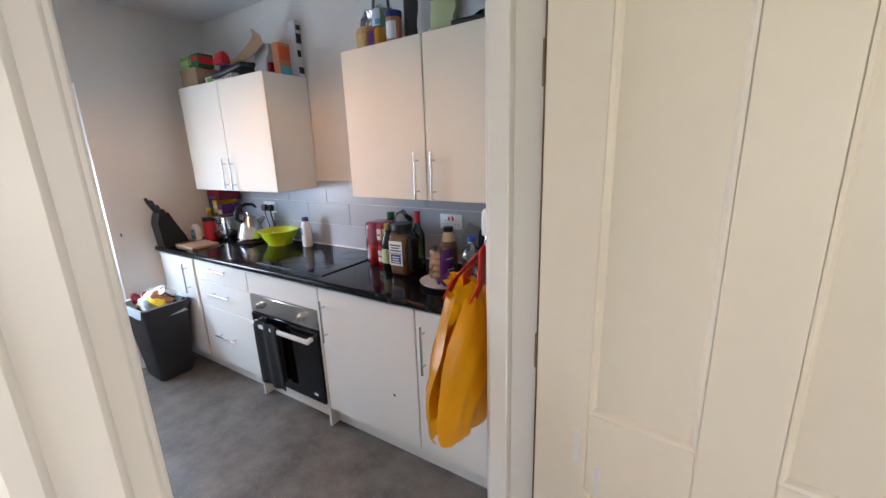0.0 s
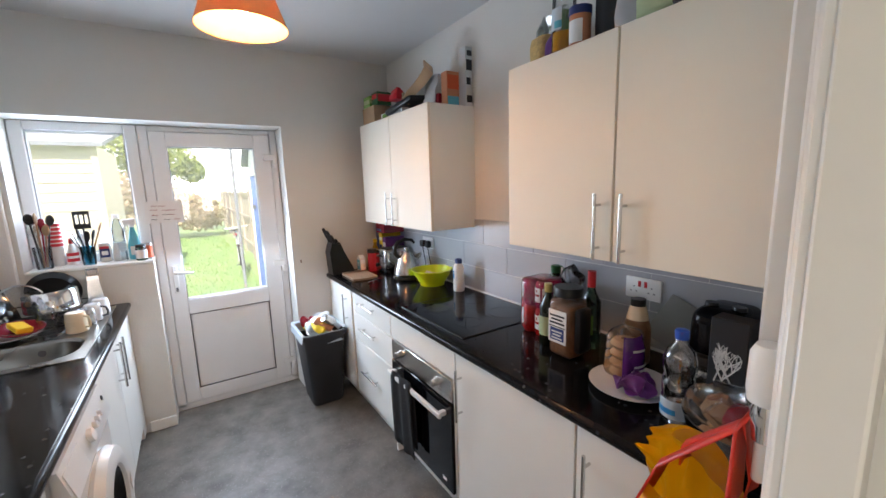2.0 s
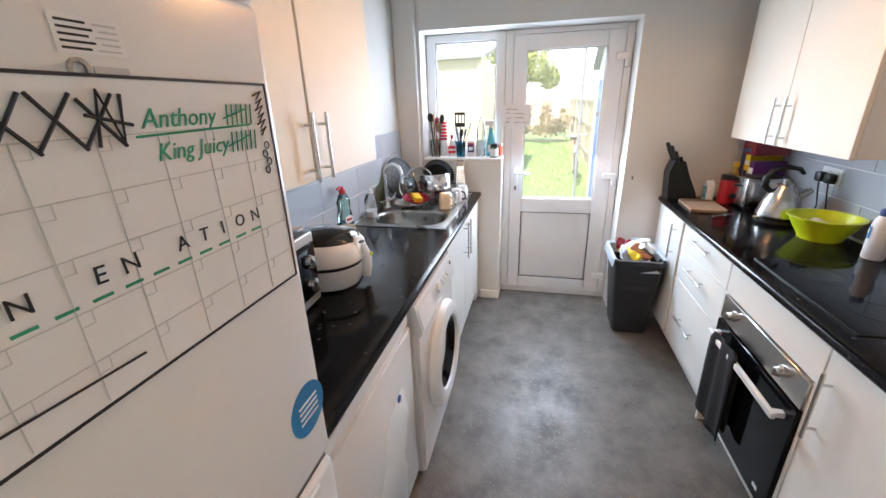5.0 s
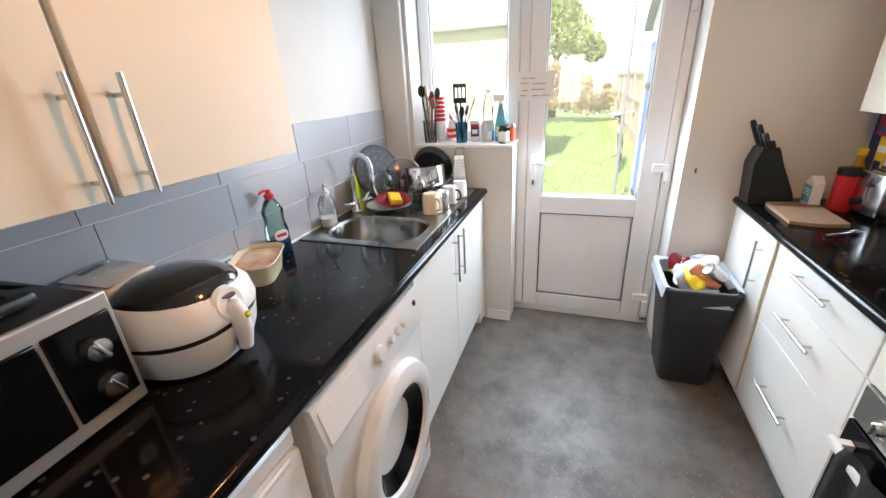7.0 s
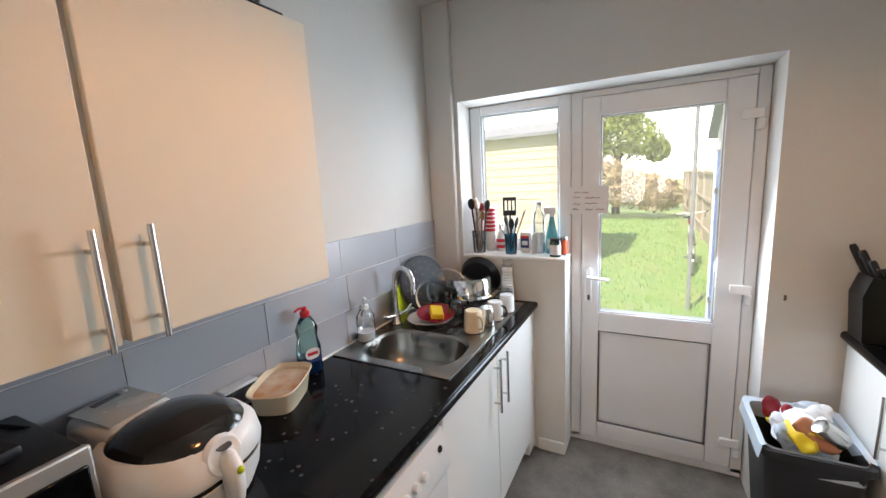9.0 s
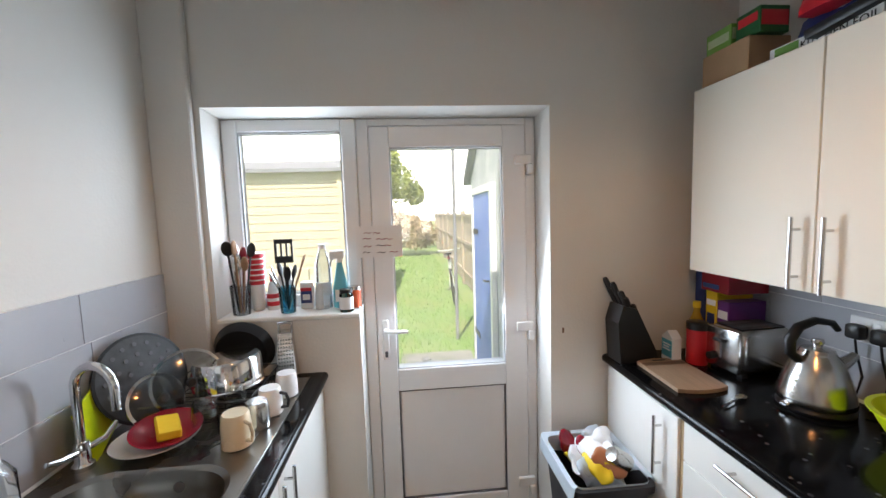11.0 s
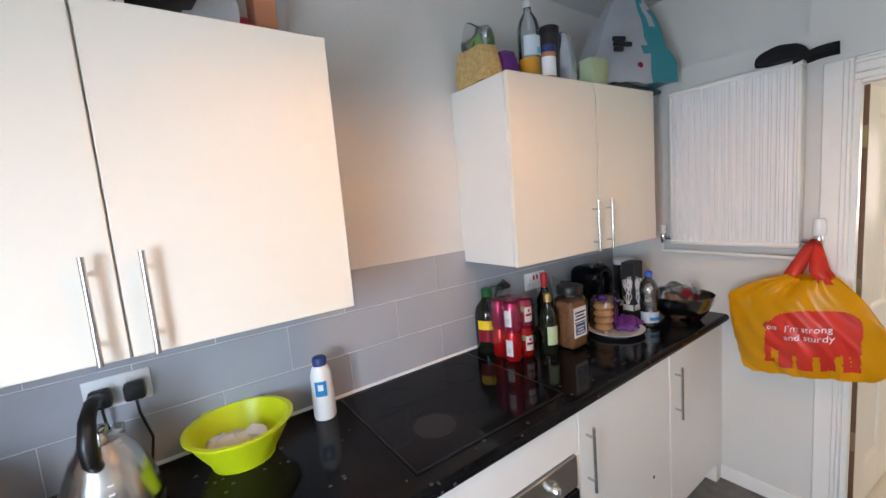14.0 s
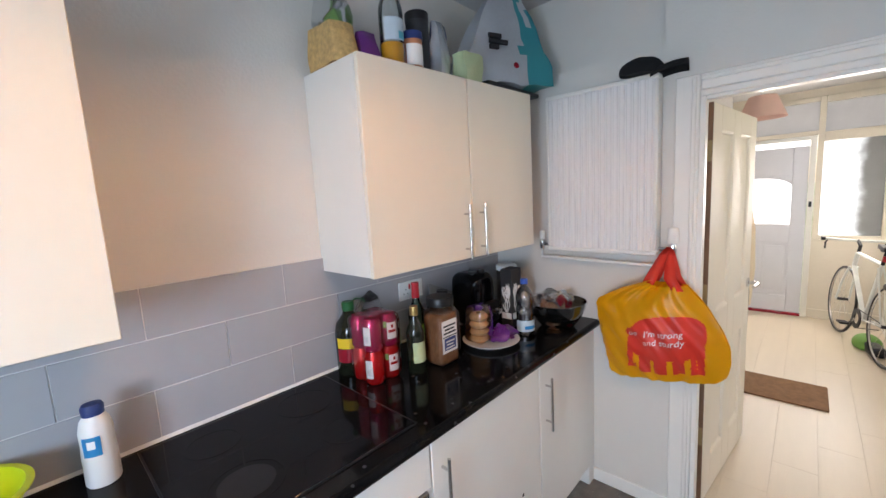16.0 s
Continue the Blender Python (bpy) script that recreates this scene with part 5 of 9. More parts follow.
jr = fixed("pretzel_jar", "big clear jar of brown pretzels with black lid", "jar", (-1.165, 1.70, WT))
at = (-1.165, 1.70, WT + 0.001)
jb = part("jar", box(-1.222, -1.108, 1.648, 1.752, WT + 0.001, WT + 0.215, 0.022, 4), "clearp", jr, "clear plastic jar body")
jb.visible_shadow = False
bm = box(-1.219, -1.111, 1.651, 1.749, WT + 0.004, WT + 0.195, 0.02, 3)
bmesh.ops.subdivide_edges(bm, edges=[e for e in bm.edges if e.calc_length() > 0.04], cuts=5, use_grid_fill=True)
crumple(bm, 0.004, 60, 1)
part("pretzels", bm, "pretzel", jr, "heap of brown pretzels")
part("neck", lathe([(0.05, 0.205), (0.05, 0.228), (0, 0.228)], 28, at), "clearp", jr)
part("lid", lathe([(0.055, 0.224), (0.056, 0.25), (0.053, 0.255), (0, 0.255)], 32, at), "black", jr)
part("grip", box(-1.112, -1.082, 1.665, 1.735, WT + 0.03, WT + 0.19, 0.012, 2), "black", jr, "black hand grip")
lab = part("label", box(-1.215, -1.13, 1.6462, 1.648, WT + 0.055, WT + 0.175, 0.0005), "china", jr, "white label with dark lettering")
bars(lab, -1.208, -1.138, 1.6462, WT + 0.125, WT + 0.165, 3, "ink")
part("picture", box(-1.205, -1.14, 1.6456, 1.6462, WT + 0.065, WT + 0.11), "navy", lab)
bars(lab, -1.198, -1.148, 1.6456, WT + 0.07, WT + 0.105, 3, "greyline")
part("border", box(-1.212, -1.133, 1.6458, 1.6462, WT + 0.113, WT + 0.117), "ink", lab)
jr.matrix_basis = jr.matrix_basis @ pose(-0.02, -0.03, 0) @ Matrix.Diagonal((1, 1, 1.08, 1))

bt = fixed("spirit_bottle", "pale green glass bottle with red neck foil", "bottle", (-1.235, 1.885, WT))
at = (-1.235, 1.885, WT + 0.001)
part("body", lathe([(0, 0), (0.036, 0), (0.037, 0.005), (0.037, 0.19), (0.016, 0.235), (0.015, 0.27), (0, 0.27)], 24, at), "greeng", bt)
part("cap", lathe([(0.0165, 0.25), (0.0165, 0.315), (0, 0.316)], 16, at), "red", bt)
label_on(bt, 0.037, 0.06, 0.14, "green", at, 190, 320)
bt.matrix_basis = bt.matrix_basis @ pose(0.05, -0.075, 0)
bm = bmesh.new()
bmesh.ops.create_icosphere(bm, subdivisions=4, radius=0.1)
bmesh.ops.transform(bm, matrix=pose(-1.355, 1.925, WT + 0.15) @ Matrix.Diagonal((0.7, 0.4, 1.48, 1)), verts=bm.verts[:])
crumple(bm, 0.05, 14, 4)
ob = solo("plastic_bag", bm, "film", "crumpled clear plastic bag leaning on the tiles", "bag")
ob.visible_shadow = False
bt = fixed("sauce_bottle", "clear bottle of brown contents with cream neck and black cap", "bottle", (-1.0, 1.83, WT))
at = (-1.0, 1.83, WT + 0.001)
part("body", lathe([(0, 0), (0.045, 0), (0.047, 0.008), (0.047, 0.13), (0.038, 0.165), (0, 0.165)], 24, at), "bready", bt)
part("neck", lathe([(0.039, 0.165), (0.030, 0.205), (0.026, 0.215), (0, 0.215)], 24, at), "creamc", bt)
part("cap", lathe([(0.026, 0.21), (0.026, 0.24), (0, 0.241)], 20, at), "black", bt)
bm = box(-0.16, 0.16, -0.006, 0.006, 0, 0.18, 0.005, 2)
ob = solo("plastic_sheet", bm, "frostp", "frosted grey plastic lid leaning on the wall", "plastic lid", pose(-0.865, 1.90, WT + 0.03, -24, 24, 3))

pt = fixed("plate", "white china plate on the worktop", "plate", (-0.90, 1.635, WT))
part("body", lathe([(0, 0.004), (0.075, 0.004), (0.078, 0.001), (0.082, 0.001), (0.085, 0.006), (0.128, 0.018), (0.129, 0.021), (0.084, 0.010), (0, 0.008)], 40, (-0.90, 1.635, WT)), "china", pt)
bg = fixed("bagel_pack", "clear pack of brown bagels standing on the plate", "bread", (-0.94, 1.66, WT + 0.012))
for k in range(4):
    part("bagel", lathe([(0.012, 0.0), (0.035, 0.002), (0.046, 0.016), (0.035, 0.031), (0.012, 0.033)], 20, (-0.945, 1.665, WT + 0.014 + 0.033 * k)), "bread", bg)
bm = box(-1.0, -0.89, 1.612, 1.718, WT + 0.013, WT + 0.185, 0.03, 4)
for v in bm.verts:
    k = max(0, (v.co.z - WT - 0.13) / 0.055)
    v.co.x = -0.945 + (v.co.x + 0.945) * (1 - 0.25 * k)
crumple(bm, 0.005, 25, 3)
ob = part("wrap", bm, "film", bg, "clear plastic wrap")
ob.visible_shadow = False
# the printed face of the wrapper bulges over the bagels
bm = bmesh.new()
g = []
for k in range(11):
    row = []
    for j in range(9):
        a, z = radians(-62 + 14.5 * j), WT + 0.022 + 0.0145 * k
        rad = 0.062 - 0.012 * max(0, (k - 7) / 3) + 0.0025 * math.sin(2.3 * k + 1.7 * j)
        row.append(bm.verts.new((-0.945 + rad * math.cos(a), 1.665 + rad * math.sin(a), z)))
    g.append(row)
for a, b in zip(g, g[1:]):
    for j in range(8):
        bm.faces.new((a[j], a[j + 1], b[j + 1], b[j]))
pr = part("printed_wrap", bm, "purplefilm", bg, "shiny purple printed wrapper")
pr.modifiers.new("thick", "SOLIDIFY").thickness = 0.001
for k, (z, a0, a1) in enumerate(((0.052, -38, 20), (0.068, -30, 28), (0.122, -35, 5))):
    label_on(bg, 0.0655, z, z + 0.008, "greyline", (-0.945, 1.665, WT), a0, a1, "", 0.001)
bm = bmesh.new()
bmesh.ops.create_icosphere(bm, subdivisions=4, radius=0.055)
bmesh.ops.transform(bm, matrix=pose(-0.862, 1.60, WT + 0.04) @ Matrix.Diagonal((1.1, 1.0, 0.5, 1)), verts=bm.verts[:])
crumple(bm, 0.035, 30, 8)
solo("sweet_wrapper", bm, "purple", "crumpled purple foil packet on the plate", "wrapper")
fk = thing("fork", "steel fork resting on the plate", "fork", pose(-0.80, 1.60, WT + 0.026, 0, 6, 40))
part("handle", tube([(0, 0, 0), (0.06, 0, 0.004), (0.11, 0, 0)], [0.004, 0.003, 0.003], 8), "chrome", fk)
part("prongs", box(-0.05, 0.002, -0.009, 0.009, -0.001, 0.001, 0.0005), "chrome", fk)

af = fixed("air_fryer", "glossy black air fryer against the tiled wall", "air fryer", (-0.72, 1.86, WT))
bm = box(-0.82, -0.635, 1.775, 1.965, WT + 0.004, WT + 0.275, 0.05, 5)
for v in bm.verts:
    k = (v.co.z - WT) / 0.28
    v.co.x = -0.727 + (v.co.x + 0.727) * (1.0 - 0.14 * k)
part("body", bm, "blackgl", af)
part("basket", box(-0.80, -0.655, 1.748, 1.80, WT + 0.02, WT + 0.13, 0.015, 2), "black", af)
part("handle", box(-0.755, -0.70, 1.70, 1.75, WT + 0.075, WT + 0.105, 0.01, 2), "steel", af)
for x in (-0.765, -0.69):
    part("dial", lathe([(0, 0), (0.02, 0), (0.018, 0.012), (0, 0.013)], 20, (x, 1.84, WT + 0.272)), "black", af)

dc = carton("drink_carton", "black and white patterned carton on the worktop", -0.69, -0.60, 1.70, 1.765, WT + 0.001, WT + 0.295, "ink",
            [("y", -0.685, -0.605, WT + 0.045, WT + 0.075, "china"), ("x", 1.705, 1.76, WT + 0.045, WT + 0.075, "china")])
rng = random.Random(17)
bm, bm2 = bmesh.new(), bmesh.new()


def branch(u, z, ang, ln, depth):
    """One stroke of the printed tree on both faces, with finer ones growing from its end."""
    u2, z2 = u + ln * math.sin(ang), z + ln * math.cos(ang)
    if abs(u2) > 0.036 or z2 > 0.252:
        return
    w = 0.0006 + 0.0005 * depth
    tube([(-0.645 + u, 1.6995, WT + z), (-0.645 + u2, 1.6995, WT + z2)], w, 5, bm)
    tube([(-0.6905, 1.7325 + u * 0.75, WT + z), (-0.6905, 1.7325 + u2 * 0.75, WT + z2)], w, 5, bm2)
    if depth:
        for k in range(3):
            branch(u2, z2, ang + rng.uniform(-0.85, 0.85), ln * rng.uniform(0.62, 0.85), depth - 1)


for a0 in (-0.5, -0.15, 0.2, 0.55):
    branch(a0 * 0.01, 0.078, a0, 0.045, 4)
part("tree_print", bm, "china", dc, "white branching tree print")
part("tree_print", bm2, "china", dc, "white branching tree print")
dc.matrix_basis = dc.matrix_basis @ pose(0, -0.045, 0)
bt = fixed("water_bottle", "clear plastic water bottle with blue cap and label", "bottle", (-0.72, 1.565, WT))
at = (-0.72, 1.565, WT + 0.001)
ob = part("body", lathe([(0, 0.008), (0.026, 0.0), (0.040, 0.005), (0.042, 0.02), (0.042, 0.075), (0.039, 0.083), (0.042, 0.092), (0.042, 0.125), (0.037, 0.142), (0.042, 0.158), (0.042, 0.185), (0.034, 0.212), (0.016, 0.232), (0.0145, 0.25), (0, 0.25)], 28, at), "waterp", bt)
ob.visible_shadow = False
part("cap", lathe([(0.0175, 0.243), (0.0175, 0.266), (0.015, 0.268), (0, 0.268)], 18, at), "blue", bt)
label_on(bt, 0.042, 0.022, 0.074, "pale", at, 150, 390, "pale blue label", 0.001)
label_on(bt, 0.042, 0.034, 0.05, "bluedisc", at, 210, 290, "", 0.0018)
gb = fixed("glass_bowl", "clear bowl heaped with wrapped snacks", "bowl", (-0.525, 1.50, WT))
at = (-0.525, 1.50, WT + 0.001)
ob = part("body", lathe([(0, 0), (0.075, 0), (0.10, 0.03), (0.132, 0.085), (0.142, 0.125), (0.138, 0.125), (0.127, 0.085), (0.095, 0.033), (0, 0.006)], 36, at), "waterp", gb)
ob.visible_shadow = False
rng = random.Random(11)
for k in range(14):
    bm = bmesh.new()
    bmesh.ops.create_icosphere(bm, subdivisions=2, radius=0.04)
    a, rr = rng.uniform(0, 6.28), rng.uniform(0, 0.085)
    bmesh.ops.transform(bm, matrix=pose(at[0] + rr * math.cos(a), at[1] + rr * math.sin(a), WT + 0.045 + 0.007 * k, rng.uniform(0, 90), rng.uniform(0, 90), 0) @ Matrix.Diagonal((1.35, 0.9, 0.55, 1)), verts=bm.verts[:])
    crumple(bm, 0.014, 30, k)
    part("snack", bm, ("pretzel", "card", "tan", "film", "maroon", "film", "silverf")[k % 7], gb)
bm = bmesh.new()
bmesh.ops.create_icosphere(bm, subdivisions=4, radius=0.085)
bmesh.ops.transform(bm, matrix=pose(at[0] - 0.03, at[1] + 0.01, WT + 0.125) @ Matrix.Diagonal((1.2, 1.0, 0.6, 1)), verts=bm.verts[:])
crumple(bm, 0.035, 20, 5)
ob = part("snack_bag", bm, "film", gb, "clear crumpled snack bag")
ob.visible_shadow = False
sc = fixed("storage_tin", "tall steel storage tin with a pale lid", "tin", (-0.47, 1.83, WT))
part("body", lathe([(0, 0), (0.055, 0), (0.056, 0.004), (0.056, 0.25), (0, 0.25)], 28, (-0.47, 1.83, WT + 0.001)), "steel", sc)
part("lid", lathe([(0.058, 0.245), (0.058, 0.27), (0.05, 0.276), (0, 0.276)], 28, (-0.47, 1.83, WT + 0.001)), "white", sc)
tb = fixed("foil_roll", "tan roll of wrapping on top of the snacks", "roll", (-0.52, 1.60, WT))
bm = lathe([(0.012, 0), (0.03, 0), (0.03, 0.2), (0.012, 0.2)], 20)
bmesh.ops.transform(bm, matrix=pose(-0.55, 1.66, WT + 0.145, -62, 0, -20), verts=bm.verts[:])
part("roll", bm, "tan", tb)

# ---- radiator, valve, bag, cap ----
rd = fixed("radiator", "white ribbed panel radiator mounted high on the wall", "radiator", (-0.37, 1.345, 1.26))
RY0, RY1, RZ0, RZ1, RF = 1.088, 1.605, 1.262, 2.035, -0.408
prof = []
n = 17
pitch = (RY1 - RY0 - 0.03) / n
for k in range(n):
    y = RY0 + 0.015 + k * pitch
    prof += [(RF + 0.007, y), (RF + 0.007, y + pitch * 0.22), (RF, y + pitch * 0.36), (RF, y + pitch * 0.86)]
prof += [(RF + 0.007, RY1 - 0.012), (RF + 0.02, RY1 - 0.012), (RF + 0.02, RY0 + 0.012), (RF + 0.007, RY0 + 0.012)]
part("panel", prism(prof, (RZ0 + 0.02, RZ1 - 0.02), "z"), "enamel", rd, smooth=False)
bm = bmesh.new()
for a in ((RY0, RY1, RZ0, RZ0 + 0.022), (RY0, RY1, RZ1 - 0.022, RZ1), (RY0, RY0 + 0.014, RZ0 + 0.022, RZ1 - 0.022), (RY1 - 0.014, RY1, RZ0 + 0.022, RZ1 - 0.022)):
    bx(bm, RF - 0.001, XK - 0.012, a[0], a[1], a[2], a[3], 0.005)
part("frame", bm, "gloss", rd)
part("pipe", tube([(-0.375, 1.03, 1.285), (-0.375, 1.03, 1.215), (-0.372, 1.06, 1.212), (-0.372, 1.58, 1.222), (-0.372, 1.66, 1.222), (-0.372, 1.66, 1.29)], 0.0085, 10), "gloss", rd, "white painted pipe")
for y in (1.03, 1.655):
    part("valve_body", lathe([(0, 0), (0.012, 0), (0.014, 0.02), (0.016, 0.03), (0.012, 0.05), (0, 0.05)], 16, (-0.375, y, 1.265)), "chrome", rd)
    part("tail", tube([(-0.375, y, 1.29), (-0.375, RY0 + 0.01 if y < 1.2 else RY1 - 0.01, 1.29)], 0.009, 10), "chrome", rd)
part("thermostat_head", lathe([(0, 0), (0.02, 0), (0.022, 0.015), (0.021, 0.06), (0.016, 0.07), (0, 0.071)], 20, (-0.375, 1.03, 1.315)), "white", rd, "white thermostat head")
part("valve_cap", lathe([(0, 0), (0.015, 0), (0.015, 0.04), (0.012, 0.045), (0, 0.045)], 16, (-0.375, 1.655, 1.315)), "white", rd)

bag = fixed("shopping_bag", "yellow shopping bag with red elephant print hanging by red handles", "bag", (-0.43, 1.08, 0.67))


def bag_outline(t):
    """Edges of the bag (low y, high y) at height t from 0 (bottom) to 1 (top)."""
    keys = ((0.0, 0.835, 1.235), (0.05, 0.812, 1.272), (0.18, 0.803, 1.288), (0.36, 0.808, 1.31), (0.55, 0.835, 1.325), (0.78, 0.885, 1.345), (0.90, 0.925, 1.25), (1.0, 0.962, 1.13))
    for (a, l0, h0), (b, l1, h1) in zip(keys, keys[1:]):
        if t <= b:
            k = (t - a) / (b - a)
            return l0 + (l1 - l0) * k, h0 + (h1 - h0) * k
    return keys[-1][1:]


def bag_floor(y):
    return 0.692 + (1.20 - y) * 0.2


BAG_TOP = 1.15


def bag_point(u, t, side, flat=False):
    lo, hi = bag_outline(t)
    y = lo + (hi - lo) * u
    swell = 0.075 * (math.sin(math.pi * min(max(u, 0), 1)) ** 0.6) * (math.sin(math.pi * (0.10 + 0.80 * (1 - t)))) ** 0.8 + 0.010
    swell += 0.03 * (1 - u) ** 2 * (1 - t) ** 0.5 * math.sin(math.pi * min(1, u * 4 + 0.12) * 0.5)
    fold = 0.009 * math.sin(15 * u + 6 * t) * math.sin(math.pi * u) + 0.006 * math.sin(33 * u - 11 * t) + 0.004 * math.sin(9 * t + 55 * u * (1 - t))
    x = -0.425 - swell * (1 if side else -0.55) - (fold if side else -0.5 * fold)
    if side:  # the mouth gapes
        x -= 0.045 * math.sin(math.pi * min(max(u, 0), 1)) * max(0, (t - 0.6) / 0.4) ** 1.5
    x = min(x, XK - 0.022)
    z0 = bag_floor(y)
    # the slack corner away from the hook stands out into the room
    out = 0 if flat else 0.11 * max(0, (u - 0.3) / 0.7) ** 1.6 * math.exp(-((t - 0.85) / 0.34) ** 2)
    return Vector((x - out, y - 0.42 * out, z0 + (BAG_TOP - z0) * t + 0.25 * out))


def bag_patch(side, us, ts, lift=0.0):
    bm = bmesh.new()
    g = [[bm.verts.new(bag_point(u, t, side) + Vector((-lift if side else lift, 0, 0))) for u in us] for t in ts]
    for a, b in zip(g, g[1:]):
        for i in range(len(us) - 1):
            bm.faces.new((a[i], a[i + 1], b[i + 1], b[i]))
    return bm


US, TS = [i / 30 for i in range(31)], [i / 24 for i in range(25)]
bm = bag_patch(True, US, TS)
b2 = bag_patch(False, US, TS)
tmp = bpy.data.meshes.new("tmp")
b2.to_mesh(tmp)
bm.from_mesh(tmp)
b2.free()
bpy.data.meshes.remove(tmp)
part("body", bm, "bagy", bag)


def elephant(y, z):
    """Whether the red print covers this point of the bag's front."""
    zs = z - 0.2 * (1.03 - y)
    by, bz = (y - 1.025) / 0.145, (zs - 0.925) / 0.098
    body = abs(by) ** 3.0 + abs(bz) ** 2.8 < 1
    legs = 0.765 < zs <= 0.89 and any(abs(y - c) < w for c, w in ((0.905, 0.024), (0.972, 0.022), (1.04, 0.026), (1.105, 0.024)))
    trunk = 0.785 < zs < 0.95 and abs(y - 1.163 - 0.05 * (0.87 - zs)) < 0.012 or 0.785 < zs < 0.808 and 1.14 < y < 1.17
    ear = (y - 1.165) ** 2 + (zs - 0.965) ** 2 < 0.018 ** 2
    return body or legs or trunk or ear


bm = bmesh.new()
US2, TS2 = [i / 110 for i in range(111)], [i / 90 for i in range(91)]
cache = {}


def vert_at(i, j):
    if (i, j) not in cache:
        cache[(i, j)] = bm.verts.new(bag_point(US2[i], TS2[j], True) + Vector((-0.0015, 0, 0)))
    return cache[(i, j)]


for i in range(110):
    for j in range(90):
        p = bag_point((US2[i] + US2[i + 1]) / 2, (TS2[j] + TS2[j + 1]) / 2, True, True)
        if elephant(p.y, p.z):
            bm.faces.new((vert_at(i, j), vert_at(i + 1, j), vert_at(i + 1, j + 1), vert_at(i, j + 1)))
part("print", bm, "bagr", bag, "red elephant print")
for txt, z, y in (("I'm strong", 0.935, 1.032), ("and sturdy", 0.898, 1.03), ("oo", 0.945, 1.15)):
    cu = bpy.data.curves.new("text", "FONT")
    cu.body, cu.size, cu.align_x, cu.resolution_u = txt, 0.037, "CENTER", 2
    tmp = bpy.data.objects.new("text", cu)
    me = bpy.data.meshes.new_from_object(tmp)
    bpy.data.objects.remove(tmp)
    for v in me.vertices:
        yy = y - v.co.x
        zz = z + v.co.y + 0.2 * (1.03 - yy)
        tt = (zz - bag_floor(yy)) / (BAG_TOP - bag_floor(yy))
        lo, hi = bag_outline(tt)
        p = bag_point((yy - lo) / (hi - lo), tt, True)
        v.co = p + Vector((-0.004, 0, 0))
    me.materials.clear()
    me.materials.append(M["paper"])
    ob = new("slogan", me)
    ob.parent = bag
    ob.matrix_parent_inverse = bag.matrix_basis.inverted()
for s, x in ((1, -0.49), (0, -0.405)):
    for y in (0.985, 1.105):
        pts = [(x, y, 1.135), (x + 0.01, y * 0.6 + 1.06 * 0.4, 1.18), (-0.40, y * 0.2 + 1.045 * 0.8, 1.27), (-0.385, 1.04, 1.302)]
        bm = bmesh.new()
        rows = []
        for k, p in enumerate(pts):
            wdt = (0.023, 0.024, 0.020, 0.012)[k]
            rows.append((bm.verts.new((p[0], p[1] - wdt, p[2])), bm.verts.new((p[0] - 0.004, p[1], p[2])), bm.verts.new((p[0], p[1] + wdt, p[2]))))
        for a, b in zip(rows, rows[1:]):
            bm.faces.new((a[0], a[1], b[1], b[0]))
            bm.faces.new((a[1], a[2], b[2], b[1]))
        ob = part("handle", bm, "bagr", bag, "red webbing handle")
        ob.modifiers.new("thick", "SOLIDIFY").thickness = 0.003

hat = fixed("cap", "black baseball cap lying on the radiator", "cap", (-0.385, 1.13, RZ1))
bm = bmesh.new()
bmesh.ops.create_uvsphere(bm, u_segments=24, v_segments=12, radius=0.085)
for v in bm.verts:
    v.co = Vector((v.co.x * 0.75, v.co.y * 1.05, max(v.co.z, -0.012) * 0.75))
bmesh.ops.transform(bm, matrix=pose(-0.395, 1.16, RZ1 + 0.012, 6, 0, 0), verts=bm.verts[:])
part("crown", crumple(bm, 0.008, 20, 3), "blackfab", hat)
bm = bmesh.new()
bmesh.ops.create_grid(bm, x_segments=8, y_segments=8, size=0.05)
for v in bm.verts:
    v.co = Vector((v.co.x * 1.2, v.co.y * 1.3 + 0.0, 0.03 - 14 * v.co.x ** 2 - 3.5 * (v.co.y + 0.03) ** 2))
bmesh.ops.transform(bm, matrix=pose(-0.40, 1.05, RZ1 + 0.002, 0, 0, 8), verts=bm.verts[:])
ob = part("peak", bm, "blackfab", hat)
ob.modifiers.new("thick", "SOLIDIFY").thickness = 0.004
solo("trunking_box", box(XK + 0.02, XK + 0.098, 1.17, 1.235, 2.44, ZC - 0.002, 0.004), "gloss", "white boxed pipe end under the ceiling", "trunking")

# ---- on the wall cabinet by the radiator ----
TZ = 2.037


def packet(name, label, cat, x, y, z, w, d, h, mat, seed, bump=0.008, pinch=0.25, lean=0, turn=0):
    """A soft filled packet, pinched flat along its top."""
    bm = bmesh.new()
    bmesh.ops.create_cube(bm, size=1)
    bmesh.ops.subdivide_edges(bm, edges=bm.edges[:], cuts=7, use_grid_fill=True)
    for v in bm.verts:
        k = v.co.z + 0.5
        f = 1 - (1 - pinch) * max(0, (k - 0.35) / 0.65) ** 1.4
        r = 1 - 0.18 * (abs(v.co.x * 2) ** 4)
        v.co = Vector((v.co.x * w * (0.94 + 0.06 * k), v.co.y * d * f * r, k * h))
    crumple(bm, bump, 16, seed)
    lo = min(v.co.z for v in bm.verts)
    for v in bm.verts:
        v.co.z = max(v.co.z, lo + 0.006) - lo - 0.006
    return solo(name, bm, mat, label, cat, pose(x, y, z, lean, 0, turn))


